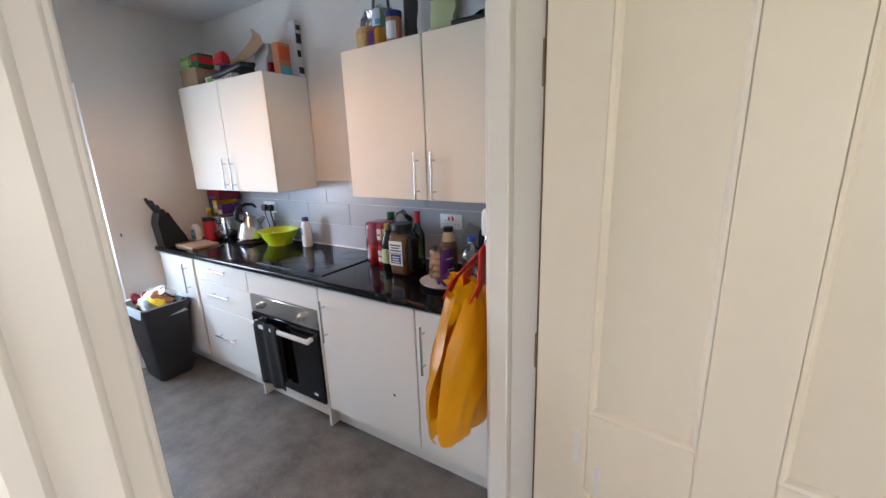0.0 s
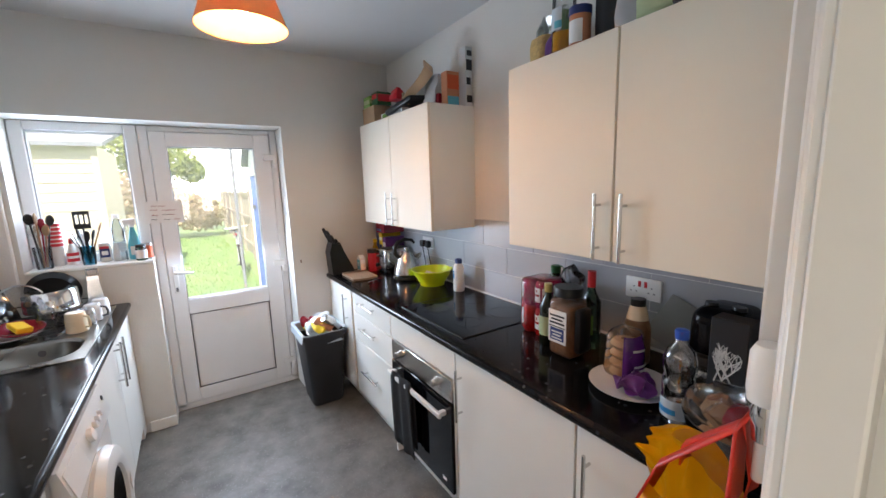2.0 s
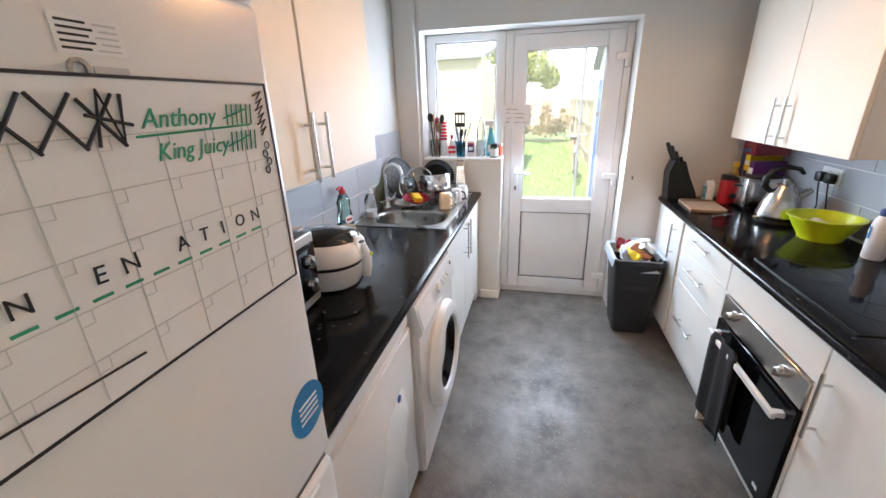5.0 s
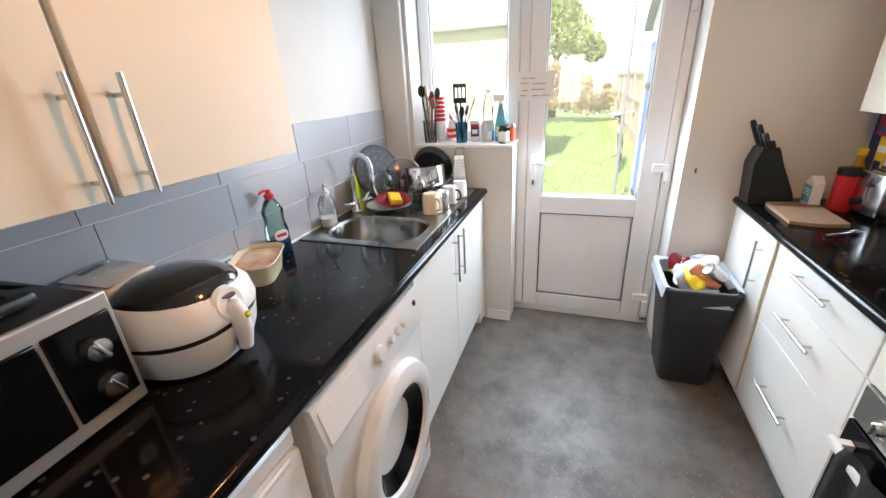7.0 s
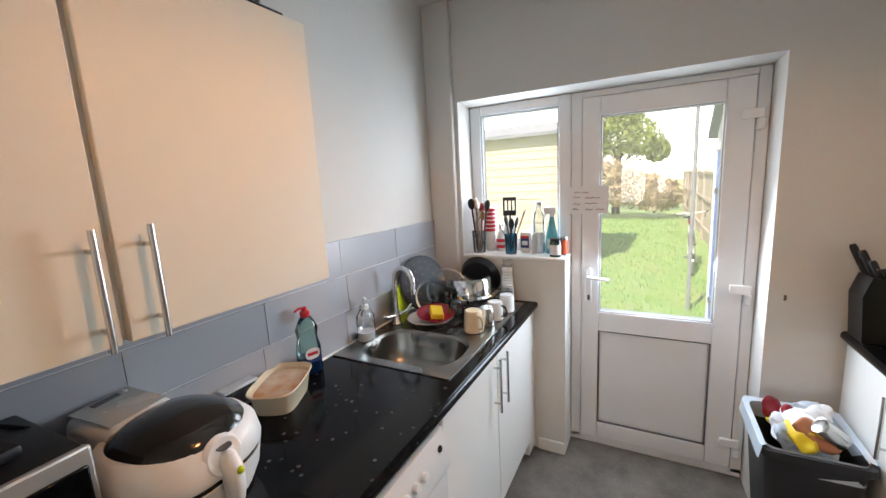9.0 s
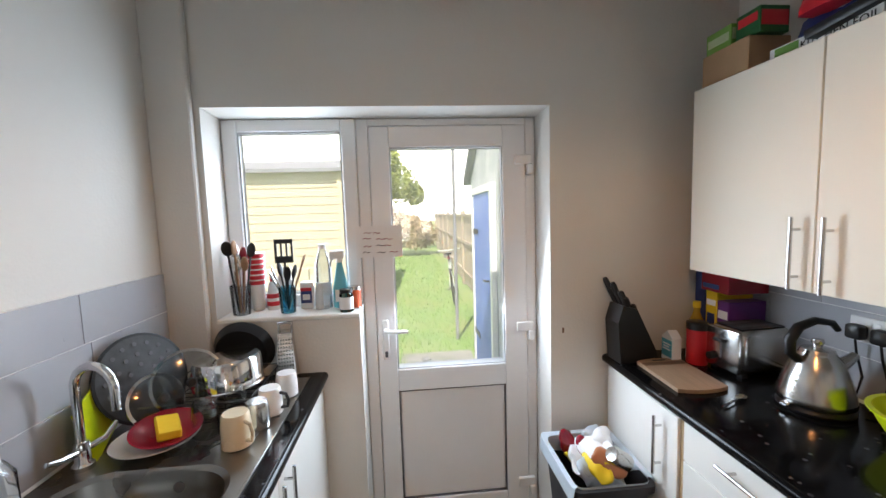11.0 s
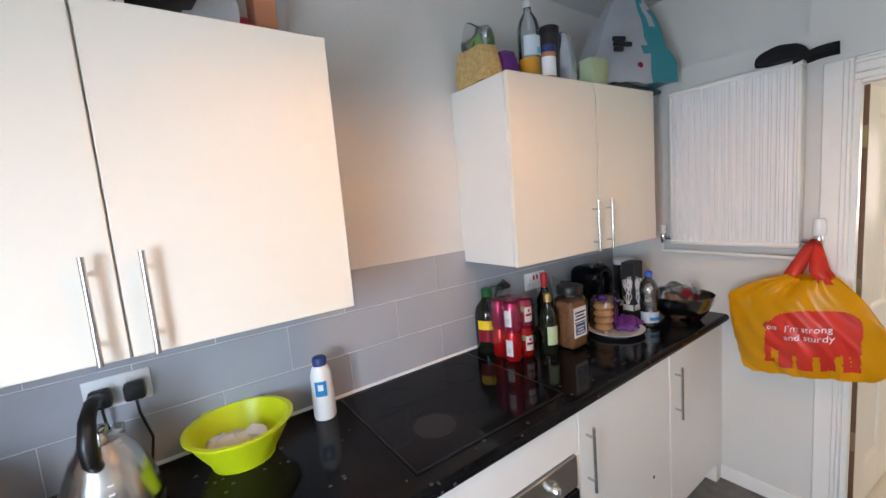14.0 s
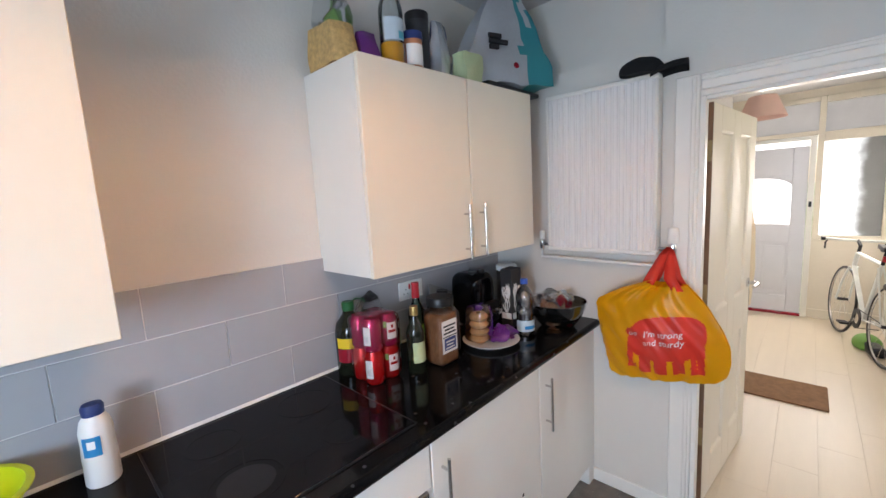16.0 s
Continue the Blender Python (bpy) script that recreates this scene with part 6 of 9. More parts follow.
p = packet("pasta_bag", "clear bag of dry pasta with crumpled top", "food bag", -1.455, 1.86, TZ, 0.10, 0.2, 0.135, "pasta", 1, pinch=0.8)
ob = packet("bag_top", "loose clear film top of the pasta bag", "food bag", -1.44, 1.86, TZ + 0.137, 0.12, 0.08, 0.10, "film", 2, 0.018)
ob.visible_shadow = False
packet("food_packet", "green crumpled food packet", "packet", -1.40, 1.90, TZ, 0.07, 0.05, 0.245, "green", 5, 0.014, turn=30)
packet("food_packet", "purple foil food packet", "packet", -1.372, 1.765, TZ, 0.07, 0.05, 0.13, "purple", 6, 0.014, lean=-8, turn=-20)
bt = fixed("squash_bottle", "clear squash bottle half full of orange drink", "bottle", (-1.285, 1.735, TZ))
at = (-1.285, 1.735, TZ)
part("contents", lathe([(0, 0.002), (0.04, 0.002), (0.041, 0.085), (0, 0.085)], 24, at), "squash", bt, "orange squash")
ob = part("body", lathe([(0, 0), (0.042, 0), (0.044, 0.006), (0.044, 0.2), (0.036, 0.235), (0.016, 0.265), (0.015, 0.285), (0, 0.285)], 28, at), "clearp", bt)
ob.visible_shadow = False
part("cap", lathe([(0.018, 0.28), (0.018, 0.305), (0, 0.306)], 18, at), "greyline", bt)
label_on(bt, 0.044, 0.09, 0.165, "pale", at, 195, 300, "pale printed label", 0.001)
label_on(bt, 0.044, 0.095, 0.12, "turq", at, 262, 300, "", 0.0016)
bt = fixed("supplement_tub", "brown tub with navy lid and white label", "tub", (-1.2, 1.72, TZ))
at = (-1.2, 1.72, TZ)
part("body", lathe([(0, 0), (0.036, 0), (0.037, 0.004), (0.037, 0.115), (0, 0.115)], 24, at), "copper", bt)
part("lid", lathe([(0.039, 0.112), (0.039, 0.14), (0, 0.141)], 24, at), "navy", bt)
label_on(bt, 0.037, 0.02, 0.095, "paper", at, 190, 320)
bt = fixed("shaker", "dark grey cylindrical flask", "flask", (-1.12, 1.77, TZ))
part("body", lathe([(0, 0), (0.044, 0), (0.045, 0.22), (0, 0.22)], 28, (-1.12, 1.77, TZ)), "binp", bt)
part("lid", lathe([(0.047, 0.215), (0.047, 0.245), (0.04, 0.25), (0, 0.25)], 28, (-1.12, 1.77, TZ)), "black", bt)
packet("food_packet", "silver and blue foil packet", "packet", -1.02, 1.75, TZ, 0.1, 0.07, 0.235, "silverf", 9, 0.012, turn=20)
packet("food_packet", "blue and black topped packet", "packet", -0.965, 1.80, TZ, 0.08, 0.06, 0.26, "navy", 10, 0.012)
packet("rolled_cloth", "pale green rolled cloth bundle", "cloth", -0.90, 1.70, TZ, 0.12, 0.09, 0.12, "palegreen", 12, 0.012, pinch=0.9)
tr = solo("baking_tray", box(-0.84, -0.41, 1.635, 1.90, TZ + 0.001, TZ + 0.022, 0.008, 2), "black", "black baking tray under the large pouch", "tray")
bm = bmesh.new()
bmesh.ops.create_cube(bm, size=1)
bmesh.ops.subdivide_edges(bm, edges=bm.edges[:], cuts=9, use_grid_fill=True)
for v in bm.verts:
    k = v.co.z + 0.5
    v.co = Vector((v.co.x * (0.48 - 0.42 * max(0, k - 0.2)) + 0.03 * k, v.co.y * 0.17 * (1 - 0.9 * max(0, k - 0.15)), k * 0.44))
crumple(bm, 0.018, 9, 21)
lo = min(v.co.z for v in bm.verts)
for v in bm.verts:
    v.co.z -= lo
pch = thing("powder_pouch", "large silver and teal pouch of powder", "pouch", pose(-0.635, 1.715, TZ + 0.024, 0, 0, -20))
M["pouchfoil"] = material("grey_foil_pouch", (0.42, 0.45, 0.49), 0.35, 0.25, vary=0.12, scale=6, bump=0.3, bscale=12)
me = mesh_of("pouch", bm, "pouchfoil", True)
me.materials.append(M["teal"])
for q in me.polygons:
    c = q.center
    if c.x > 0.085 - 0.06 * c.z and not (0.135 - 0.1 * c.z < c.x < 0.16 - 0.1 * c.z):
        q.material_index = 1
ob = new("pouch_body", me)
ob.parent = pch
for z, t, wdt in ((0.20, "ink", 0.05), (0.175, "ink", 0.075), (0.15, "ink", 0.035)):
    part("print", box(-0.11, -0.11 + wdt * 1.3, -0.098 + 0.16 * (z - 0.1), -0.085 + 0.16 * (z - 0.1), z, z + 0.018), t, pch)
bm = lathe([(0, 0), (0.014, 0), (0.014, 0.002), (0, 0.002)], 16)
bmesh.ops.transform(bm, matrix=pose(0.02, -0.098, 0.085, 80), verts=bm.verts[:])
part("seal_mark", bm, "maroon", pch)

# ---- on the wall cabinet by the back door ----
carton("cardboard_box", "small brown cardboard box on the wall cabinet", -3.165, -2.95, 1.69, 1.85, TZ, TZ + 0.125, "card")
carton("tea_box", "green printed tea box", -3.16, -3.04, 1.70, 1.80, TZ + 0.127, TZ + 0.205, "green", [("y", -3.15, -3.05, TZ + 0.15, TZ + 0.18, "palegreen"), ("X", 1.705, 1.795, TZ + 0.15, TZ + 0.19, "palegreen")])
carton("tea_box", "green and red printed tea box", -3.03, -2.93, 1.71, 1.82, TZ + 0.127, TZ + 0.215, "dkgreen", [("y", -3.02, -2.94, TZ + 0.17, TZ + 0.2, "red"), ("X", 1.715, 1.815, TZ + 0.15, TZ + 0.2, "red")])
wtx = carton("foil_box", "long white kitchen foil box", -2.90, -2.58, 1.72, 1.775, TZ, TZ + 0.05, "paper", [("y", -2.88, -2.8, TZ + 0.005, TZ + 0.045, "green")])
writing("KITCHEN FOIL", 0.032, "ink", wtx, Matrix.Translation((-2.69, 1.7188, TZ + 0.014)) @ pose(0, 0, 0, 90))
packet("food_packet", "navy and red crumpled packet", "packet", -2.82, 1.85, TZ, 0.17, 0.1, 0.14, "navy", 31, 0.02)
packet("food_packet", "white and red crumpled packet", "packet", -2.80, 1.80, TZ + 0.135, 0.12, 0.08, 0.07, "red", 32, 0.012)
solo("baking_tray", box(-0.16, 0.16, -0.11, 0.11, 0, 0.03, 0.008, 2), "black", "dark baking tray propped on the wall cabinet", "tray", pose(-2.60, 1.80, TZ + 0.052, 6, -8, 4))
bm = box(-0.12, 0.12, -0.05, 0.05, 0, 0.012)
bx(bm, -0.12, 0.12, -0.05, -0.04, 0, 0.06)
bx(bm, -0.12, -0.11, -0.05, 0.05, 0, 0.06)
bx(bm, 0.11, 0.12, -0.05, 0.05, 0, 0.06)
bmesh.ops.subdivide_edges(bm, edges=[e for e in bm.edges if e.calc_length() > 0.08], cuts=3, use_grid_fill=True)
crumple(bm, 0.02, 10, 6)
solo("cardboard_tray", bm, "tan", "torn brown cardboard tray tipped on its side", "cardboard", pose(-2.47, 1.80, TZ + 0.16, 50, -40, 25))
packet("food_packet", "clear crumpled plastic packet", "packet", -2.40, 1.86, TZ, 0.13, 0.1, 0.20, "greyline", 33, 0.02)
carton("food_box", "dark red food box", -2.42, -2.31, 1.83, 1.93, TZ, TZ + 0.09, "maroon")
carton("food_box", "pink and blue printed food box", -2.29, -2.23, 1.84, 1.93, TZ, TZ + 0.20, "copper", [("X", 1.845, 1.925, TZ + 0.005, TZ + 0.06, "turq"), ("X", 1.845, 1.925, TZ + 0.1, TZ + 0.18, "orange")])
carton("foil_box", "tall grey patterned wrap box stood on end", -2.235, -2.17, 1.935, 1.985, TZ, TZ + 0.33, "greyline", [("X", 1.94, 1.98, TZ + 0.2, TZ + 0.26, "binp"), ("X", 1.94, 1.97, TZ + 0.12, TZ + 0.16, "ink"), ("X", 1.945, 1.98, TZ + 0.28, TZ + 0.31, "binp"), ("X", 1.94, 1.98, TZ + 0.02, TZ + 0.06, "binp")])

# ---- sink side ----
M["sinksteel"] = material("dulled_sink_steel", (0.27, 0.255, 0.235), 0.28, 1.0, vary=0.10, scale=6)
sk = fixed("sink", "stainless steel sink with drainer set into the worktop", "sink", (-2.8, -0.2, WT - 0.15))
KX0, KX1, KY0, KY1 = -3.27, -2.362, -0.485, 0.045
bm = bmesh.new()
Z0 = WT + 0.0006


def ring_loop(cx, cy, hx, hy, r, z, n=6):
    out = []
    for sx, sy, a0 in ((1, 1, 0), (-1, 1, 90), (-1, -1, 180), (1, -1, 270)):
        for i in range(n + 1):
            a = radians(a0 + 90 * i / n)
            out.append((cx + sx * (hx - r) + r * math.cos(a), cy + sy * (hy - r) + r * math.sin(a), z))
    return out


cx, cy, hx, hy = (SX0 + SX1) / 2, (SY0 + SY1) / 2, (SX1 - SX0) / 2, (SY1 - SY0) / 2
loops = [ring_loop(cx, cy, hx + 0.004, hy + 0.004, 0.12, Z0 + 0.004, 8), ring_loop(cx, cy, hx - 0.006, hy - 0.006, 0.12, Z0 - 0.006, 8),
         ring_loop(cx, cy, hx - 0.012, hy - 0.012, 0.12, WT - 0.06, 8), ring_loop(cx, cy, hx - 0.022, hy - 0.022, 0.115, WT - 0.115, 8), ring_loop(cx, cy, hx - 0.04, hy - 0.04, 0.10, WT - 0.14, 8), ring_loop(cx, cy, hx - 0.07, hy - 0.07, 0.08, WT - 0.15, 8), ring_loop(cx, cy, 0.02, 0.02, 0.019, WT - 0.154, 8)]
rows = [[bm.verts.new(p) for p in l] for l in loops]
for a, b in zip(rows, rows[1:]):
    for i in range(len(a)):
        bm.faces.new((a[i], a[(i + 1) % len(a)], b[(i + 1) % len(a)], b[i]))
bm.faces.new(rows[-1])
part("basin", bm, "sinksteel", sk, "deep steel basin")
bm = bmesh.new()
inner = [bm.verts.new(p) for p in ring_loop(cx, cy, hx + 0.004, hy + 0.004, 0.12, Z0 + 0.004, 8)]
mx0, mx1, my0, my1 = KX0, KX1, KY0, KY1
n = len(inner)
per = n // 4
outer = []
for k, (ox, oy) in enumerate(((mx1, my1), (SX0 - 0.06, my1), (SX0 - 0.06, my0), (mx1, my0))):
    outer.append(bm.verts.new((ox, oy, Z0 + 0.004)))
for k in range(4):
    seg = inner[k * per:(k + 1) * per]
    for i in range(per - 1):
        bm.faces.new((outer[k], seg[i], seg[i + 1]))
    bm.faces.new((outer[k], seg[-1], inner[((k + 1) * per) % n], outer[(k + 1) % 4]))
part("rim", bm, "sinksteel", sk)
bm = bmesh.new()
for a in ((KX1, KX1 + 0.006, KY0 - 0.006, KY1 + 0.006), (KX0 - 0.006, KX1, KY0 - 0.006, KY0), (KX0 - 0.006, KX1, KY1, KY1 + 0.006), (KX0 - 0.006, KX0, KY0, KY1)):
    bx(bm, a[0], a[1], a[2], a[3], WT + 0.0002, Z0 + 0.0045, 0.001)
part("edge", bm, "sinksteel", sk)
part("drainer", box(KX0, SX0 - 0.06, KY0, KY1, WT + 0.0004, Z0 + 0.003), "sinksteel", sk, "ribbed steel drainer")
for k in range(9):
    y = KY0 + 0.06 + k * 0.05
    part("rib", box(KX0 + 0.06, SX0 - 0.1, y, y + 0.018, Z0 + 0.002, Z0 + 0.006, 0.003), "sinksteel", sk)
part("plughole", lathe([(0, 0), (0.034, 0), (0.036, 0.003), (0.03, 0.004), (0.026, 0.001), (0, 0.001)], 28, (cx, cy, WT - 0.152)), "chrome", sk)
for r in (0.012, 0.022):
    part("strainer_ring", lathe([(r, 0), (r + 0.004, 0), (r + 0.004, 0.002), (r, 0.002)], 20, (cx, cy, WT - 0.150)), "seal", sk)
bm = lathe([(0, 0), (0.015, 0), (0.015, 0.004), (0, 0.004)], 18)
bmesh.ops.transform(bm, matrix=pose(SX0 + 0.008, -0.16, WT - 0.045, 0, 84, 0), verts=bm.verts[:])
part("overflow", bm, "seal", sk)
tp = fixed("tap", "chrome gooseneck kitchen tap with two levers", "tap", (-2.745, -0.43, WT))
TX, TY = -2.745, -0.43
part("body", lathe([(0, 0), (0.026, 0), (0.026, 0.012), (0.019, 0.02), (0.018, 0.075), (0, 0.08)], 24, (TX, TY, WT + 0.005)), "chrome", tp)
path = [(TX, TY, WT + 0.07), (TX, TY, WT + 0.235)] + [(TX + 0.25 * (0.062 - 0.062 * math.cos(radians(a))), TY + 0.062 - 0.062 * math.cos(radians(a)), WT + 0.235 + 0.062 * math.sin(radians(a))) for a in range(15, 181, 15)] + [(TX + 0.031, TY + 0.124, WT + 0.18)]
part("spout", tube(path, 0.0115, 14), "chrome", tp)
part("lever", tube([(TX, TY, WT + 0.055), (TX + 0.055, TY - 0.01, WT + 0.06), (TX + 0.095, TY - 0.01, WT + 0.075)], [0.011, 0.009, 0.006], 10), "chrome", tp)
part("lever", tube([(TX, TY, WT + 0.055), (TX - 0.055, TY + 0.02, WT + 0.06), (TX - 0.09, TY + 0.03, WT + 0.09)], [0.011, 0.009, 0.006], 10), "chrome", tp)

# microwave
mw = thing("microwave", "silver and black microwave oven with two dials", "microwave", pose(-1.485, -0.205, WT + 0.014, 0, 0, 3))
part("body", box(0.0, 0.455, -0.29, -0.015, 0, 0.245, 0.008, 2), "black", mw)
part("front_frame", box(-0.002, 0.457, -0.016, 0.0, -0.002, 0.247, 0.004), "silver", mw, "silver front frame")
part("door", box(0.125, 0.455, -0.006, 0.006, 0.03, 0.215, 0.003), "blackgl", mw, "black glass door")
part("control_panel", box(0.008, 0.118, -0.006, 0.005, 0.03, 0.215, 0.003), "blackgl", mw, "black control panel")
for z in (0.155, 0.075):
    bm = lathe([(0, 0), (0.024, 0), (0.021, 0.016), (0, 0.018)], 22)
    bx(bm, -0.004, 0.004, -0.021, 0.021, 0.012, 0.024, 0.002)
    bmesh.ops.transform(bm, matrix=pose(0.055, 0.005, z, -90, 0, 0) @ pose(0, 0, 0, 0, 0, 25), verts=bm.verts[:])
    part("dial", bm, "steel", mw, "silver dial")
for x in (0.04, 0.42):
    for y in (-0.25, -0.05):
        part("foot", lathe([(0, -0.013), (0.014, -0.013), (0.014, 0.001), (0, 0.001)], 12, (x, y, 0)), "black", mw)
gr = thing("griddle", "black ridged griddle plate with its cable on the microwave", "griddle", pose(-1.25, -0.36, WT + 0.263, 0, 0, 8))
part("plate", box(-0.16, 0.16, -0.11, 0.11, 0, 0.022, 0.008, 2), "black", gr)
for k in range(7):
    part("rib", box(-0.14 + 0.04 * k, -0.125 + 0.04 * k, -0.095, 0.095, 0.0215, 0.028, 0.002), "black", gr)
part("cable", tube([(0.12, -0.08, 0.03), (0.0, -0.10, 0.05), (-0.12, -0.09, 0.045), (-0.2, -0.04, 0.0), (-0.215, 0.0, -0.008)], 0.0045, 8), "black", gr)

# deep fryer
fr = thing("multi_cooker", "white rounded electric fryer with dark see-through lid", "fryer", pose(-1.647, -0.266, WT + 0.001, 0, 0, 0) @ Matrix.Rotation(radians(12), 4, "Z") @ Matrix.Scale(0.93, 4))


def oval(profile, bm=None, sx=1.0, sy=1.0, off=(0, 0, 0), steps=40, power=2.5):
    bm = bm or bmesh.new()
    rr = []
    for r, z in profile:
        ring = []
        for i in range(steps):
            a = 2 * math.pi * i / steps
            c, s = math.cos(a), math.sin(a)
            ring.append(bm.verts.new((off[0] + r * sx * math.copysign(abs(c) ** (2 / power), c), off[1] + r * sy * math.copysign(abs(s) ** (2 / power), s), off[2] + z)))
        rr.append(ring)
    for a, b in zip(rr, rr[1:]):
        for i in range(steps):
            bm.faces.new((a[i], a[(i + 1) % steps], b[(i + 1) % steps], b[i]))
    bm.faces.new(rr[0])
    bm.faces.new(rr[-1])
    return bm


part("lower_body", oval([(0.12, 0.0), (0.138, 0.008), (0.155, 0.05), (0.163, 0.098)], sx=1.0, sy=1.02), "white", fr)
part("seam_band", oval([(0.159, 0.096), (0.160, 0.114), (0.156, 0.116)], sx=1.0, sy=1.02), "black", fr, "black seam band")
part("upper_body", oval([(0.165, 0.113), (0.167, 0.125), (0.160, 0.165), (0.140, 0.190), (0.132, 0.193)], sx=1.0, sy=1.02), "white", fr)
M["smoked"] = material("smoked_plastic", (0.02, 0.018, 0.016), 0.12, vary=0.05, coat=0.3)
part("lid", oval([(0.136, 0.188), (0.128, 0.203), (0.098, 0.221), (0.05, 0.232), (0.012, 0.234)], sx=0.95, sy=1.0, off=(0, 0.01, 0)), "smoked", fr, "smoked see-through lid")
bm = box(-0.085, 0.085, -0.25, -0.08, 0.02, 0.232, 0.03, 4)
for v in bm.verts:
    if v.co.z > 0.12:
        v.co.z -= 0.10 * (v.co.y + 0.25)
part("rear_deck", bm, "white", fr)
bm = box(-0.07, 0.07, -0.24, -0.105, 0.2325, 0.2355, 0.0012)
for v in bm.verts:
    v.co.z -= 0.10 * (v.co.y + 0.25)
part("deck_panel", bm, "deckgrey", fr, "pale grey control deck")
bm = box(-0.035, 0.03, -0.232, -0.212, 0.231, 0.2345, 0.001)
part("deck_display", bm, "seal", fr, "dark display strip")
part("deck_button", lathe([(0, 0), (0.006, 0), (0.005, 0.004), (0, 0.004)], 12, (-0.05, -0.222, 0.231)), "white", fr)
bm = lathe([(0, 0), (0.046, 0), (0.048, 0.02), (0.04, 0.028), (0.03, 0.026), (0, 0.016)], 28)
bmesh.ops.transform(bm, matrix=pose(0.02, 0.138, 0.15, -75, 0, -6), verts=bm.verts[:])
part("handle_boss", bm, "white", fr)
part("handle", tube([(0.02, 0.148, 0.154), (0.02, 0.166, 0.148), (0.02, 0.176, 0.122), (0.02, 0.178, 0.075), (0.02, 0.171, 0.03)], [0.018, 0.022, 0.024, 0.022, 0.018], 14), "white", fr)
bm = bmesh.new()
bmesh.ops.create_uvsphere(bm, u_segments=12, v_segments=8, radius=0.009)
bmesh.ops.transform(bm, matrix=pose(0.02, 0.198, 0.124), verts=bm.verts[:])
part("release_button", bm, "lime", fr, "green release button")
part("handle_recess", oval([(0.016, 0), (0.016, 0.003)], off=(0.02, 0.160, 0.176)), "seal", fr)

tbn = thing("food_tub", "cream plastic tub stained orange with leftover sauce", "tub", pose(-2.035, -0.405, WT + 0.001, 0, 0, 28) @ Matrix.Scale(1.3, 4))
bm = oval([(0.05, 0.004), (0.056, 0.0), (0.066, 0.05), (0.072, 0.055), (0.070, 0.058), (0.062, 0.052), (0.054, 0.01)], sx=1.3, sy=0.85, power=4)
part("body", bm, "creamc", tbn)
M["sauce"] = blotched("dried_sauce", (0.70, 0.55, 0.42), (0.55, 0.22, 0.06), 0.4, 14, 0.4, 0.65)
part("residue", oval([(0.060, 0.044), (0.058, 0.046)], sx=1.3, sy=0.85, power=4), "sauce", tbn, "dried orange residue")

bt = thing("washing_up_liquid", "clear green washing-up liquid bottle with red cap", "bottle", pose(-2.215, -0.465, WT, 0, 0, -18))
M["liquid"] = clear("clear_green_bottle", (0.70, 0.86, 0.80), 0.05, weight=1.5)
ob = part("body", oval([(0.040, 0.0), (0.046, 0.006), (0.046, 0.10), (0.037, 0.14), (0.042, 0.175), (0.024, 0.215), (0.013, 0.225)], sx=1.0, sy=0.62, off=(0, 0, 0.001)), "liquid", bt)
ob.visible_shadow = False
M["bluesoap"] = material("dark_blue_liquid", (0.01, 0.035, 0.10), 0.1)
part("liquid", oval([(0.038, 0.002), (0.043, 0.006), (0.043, 0.07)], sx=1.0, sy=0.60, off=(0, 0, 0.001)), "bluesoap", bt, "dark blue liquid in the bottom")
part("cap", lathe([(0.017, 0.222), (0.018, 0.24), (0.010, 0.246), (0.009, 0.258), (0, 0.259)], 16), "red", bt)
part("spout_arm", tube([(0, 0, 0.252), (0.022, 0.004, 0.258), (0.04, 0.006, 0.25)], 0.005, 8), "red", bt)
lab = part("label", oval([(0.0, 0.0), (0.028, 0.001)], sx=1.0, sy=0.75), "paper", bt, "white oval label")
for v in lab.data.vertices:
    v.co = Vector((v.co.x, 0.0305 + v.co.z, 0.085 + v.co.y))
part("print", box(-0.020, 0.020, 0.0316, 0.0324, 0.079, 0.091, 0.0002), "red", bt)
part("label_rim", box(-0.034, 0.034, 0.0292, 0.0304, 0.05, 0.064, 0.0002), "navy", bt)
bt = fixed("soap_dispenser", "clear pump soap dispenser nearly empty", "soap dispenser", (-2.54, -0.455, WT))
ob = part("body", oval([(0.03, 0.0), (0.034, 0.004), (0.034, 0.09), (0.02, 0.115), (0.014, 0.12)], sx=1, sy=0.8, off=(-2.54, -0.455, WT + 0.001)), "clearp", bt)
ob.visible_shadow = False
part("soap", oval([(0.031, 0.003), (0.032, 0.034)], sx=1, sy=0.8, off=(-2.54, -0.455, WT + 0.001)), "china", bt, "white liquid soap")
part("pump", tube([(-2.54, -0.455, WT + 0.12), (-2.54, -0.455, WT + 0.152), (-2.53, -0.445, WT + 0.158), (-2.515, -0.425, WT + 0.154)], 0.006, 10), "white", bt)
part("collar", lathe([(0, 0), (0.015, 0), (0.014, 0.014), (0, 0.015)], 16, (-2.54, -0.455, WT + 0.118)), "white", bt)
bt.matrix_basis = bt.matrix_basis @ pose(0, 0, 0.004) @ Matrix.Scale(1.25, 4)
gbx = fixed("glass_box", "small clear storage box against the tiles", "box", (-1.93, -0.475, WT))
ob = part("body", box(-1.985, -1.875, -0.495, -0.455, WT + 0.001, WT + 0.085, 0.008, 2), "clearp", gbx)
ob.visible_shadow = False
part("lid", box(-1.988, -1.872, -0.497, -0.452, WT + 0.085, WT + 0.095, 0.003), "pale", gbx)
solo("small_pot", lathe([(0, 0), (0.016, 0), (0.015, 0.02), (0, 0.022)], 16, (-1.84, -0.48, WT + 0.001)), "maroon", "small dark red plastic pot by the tiles", "pot")

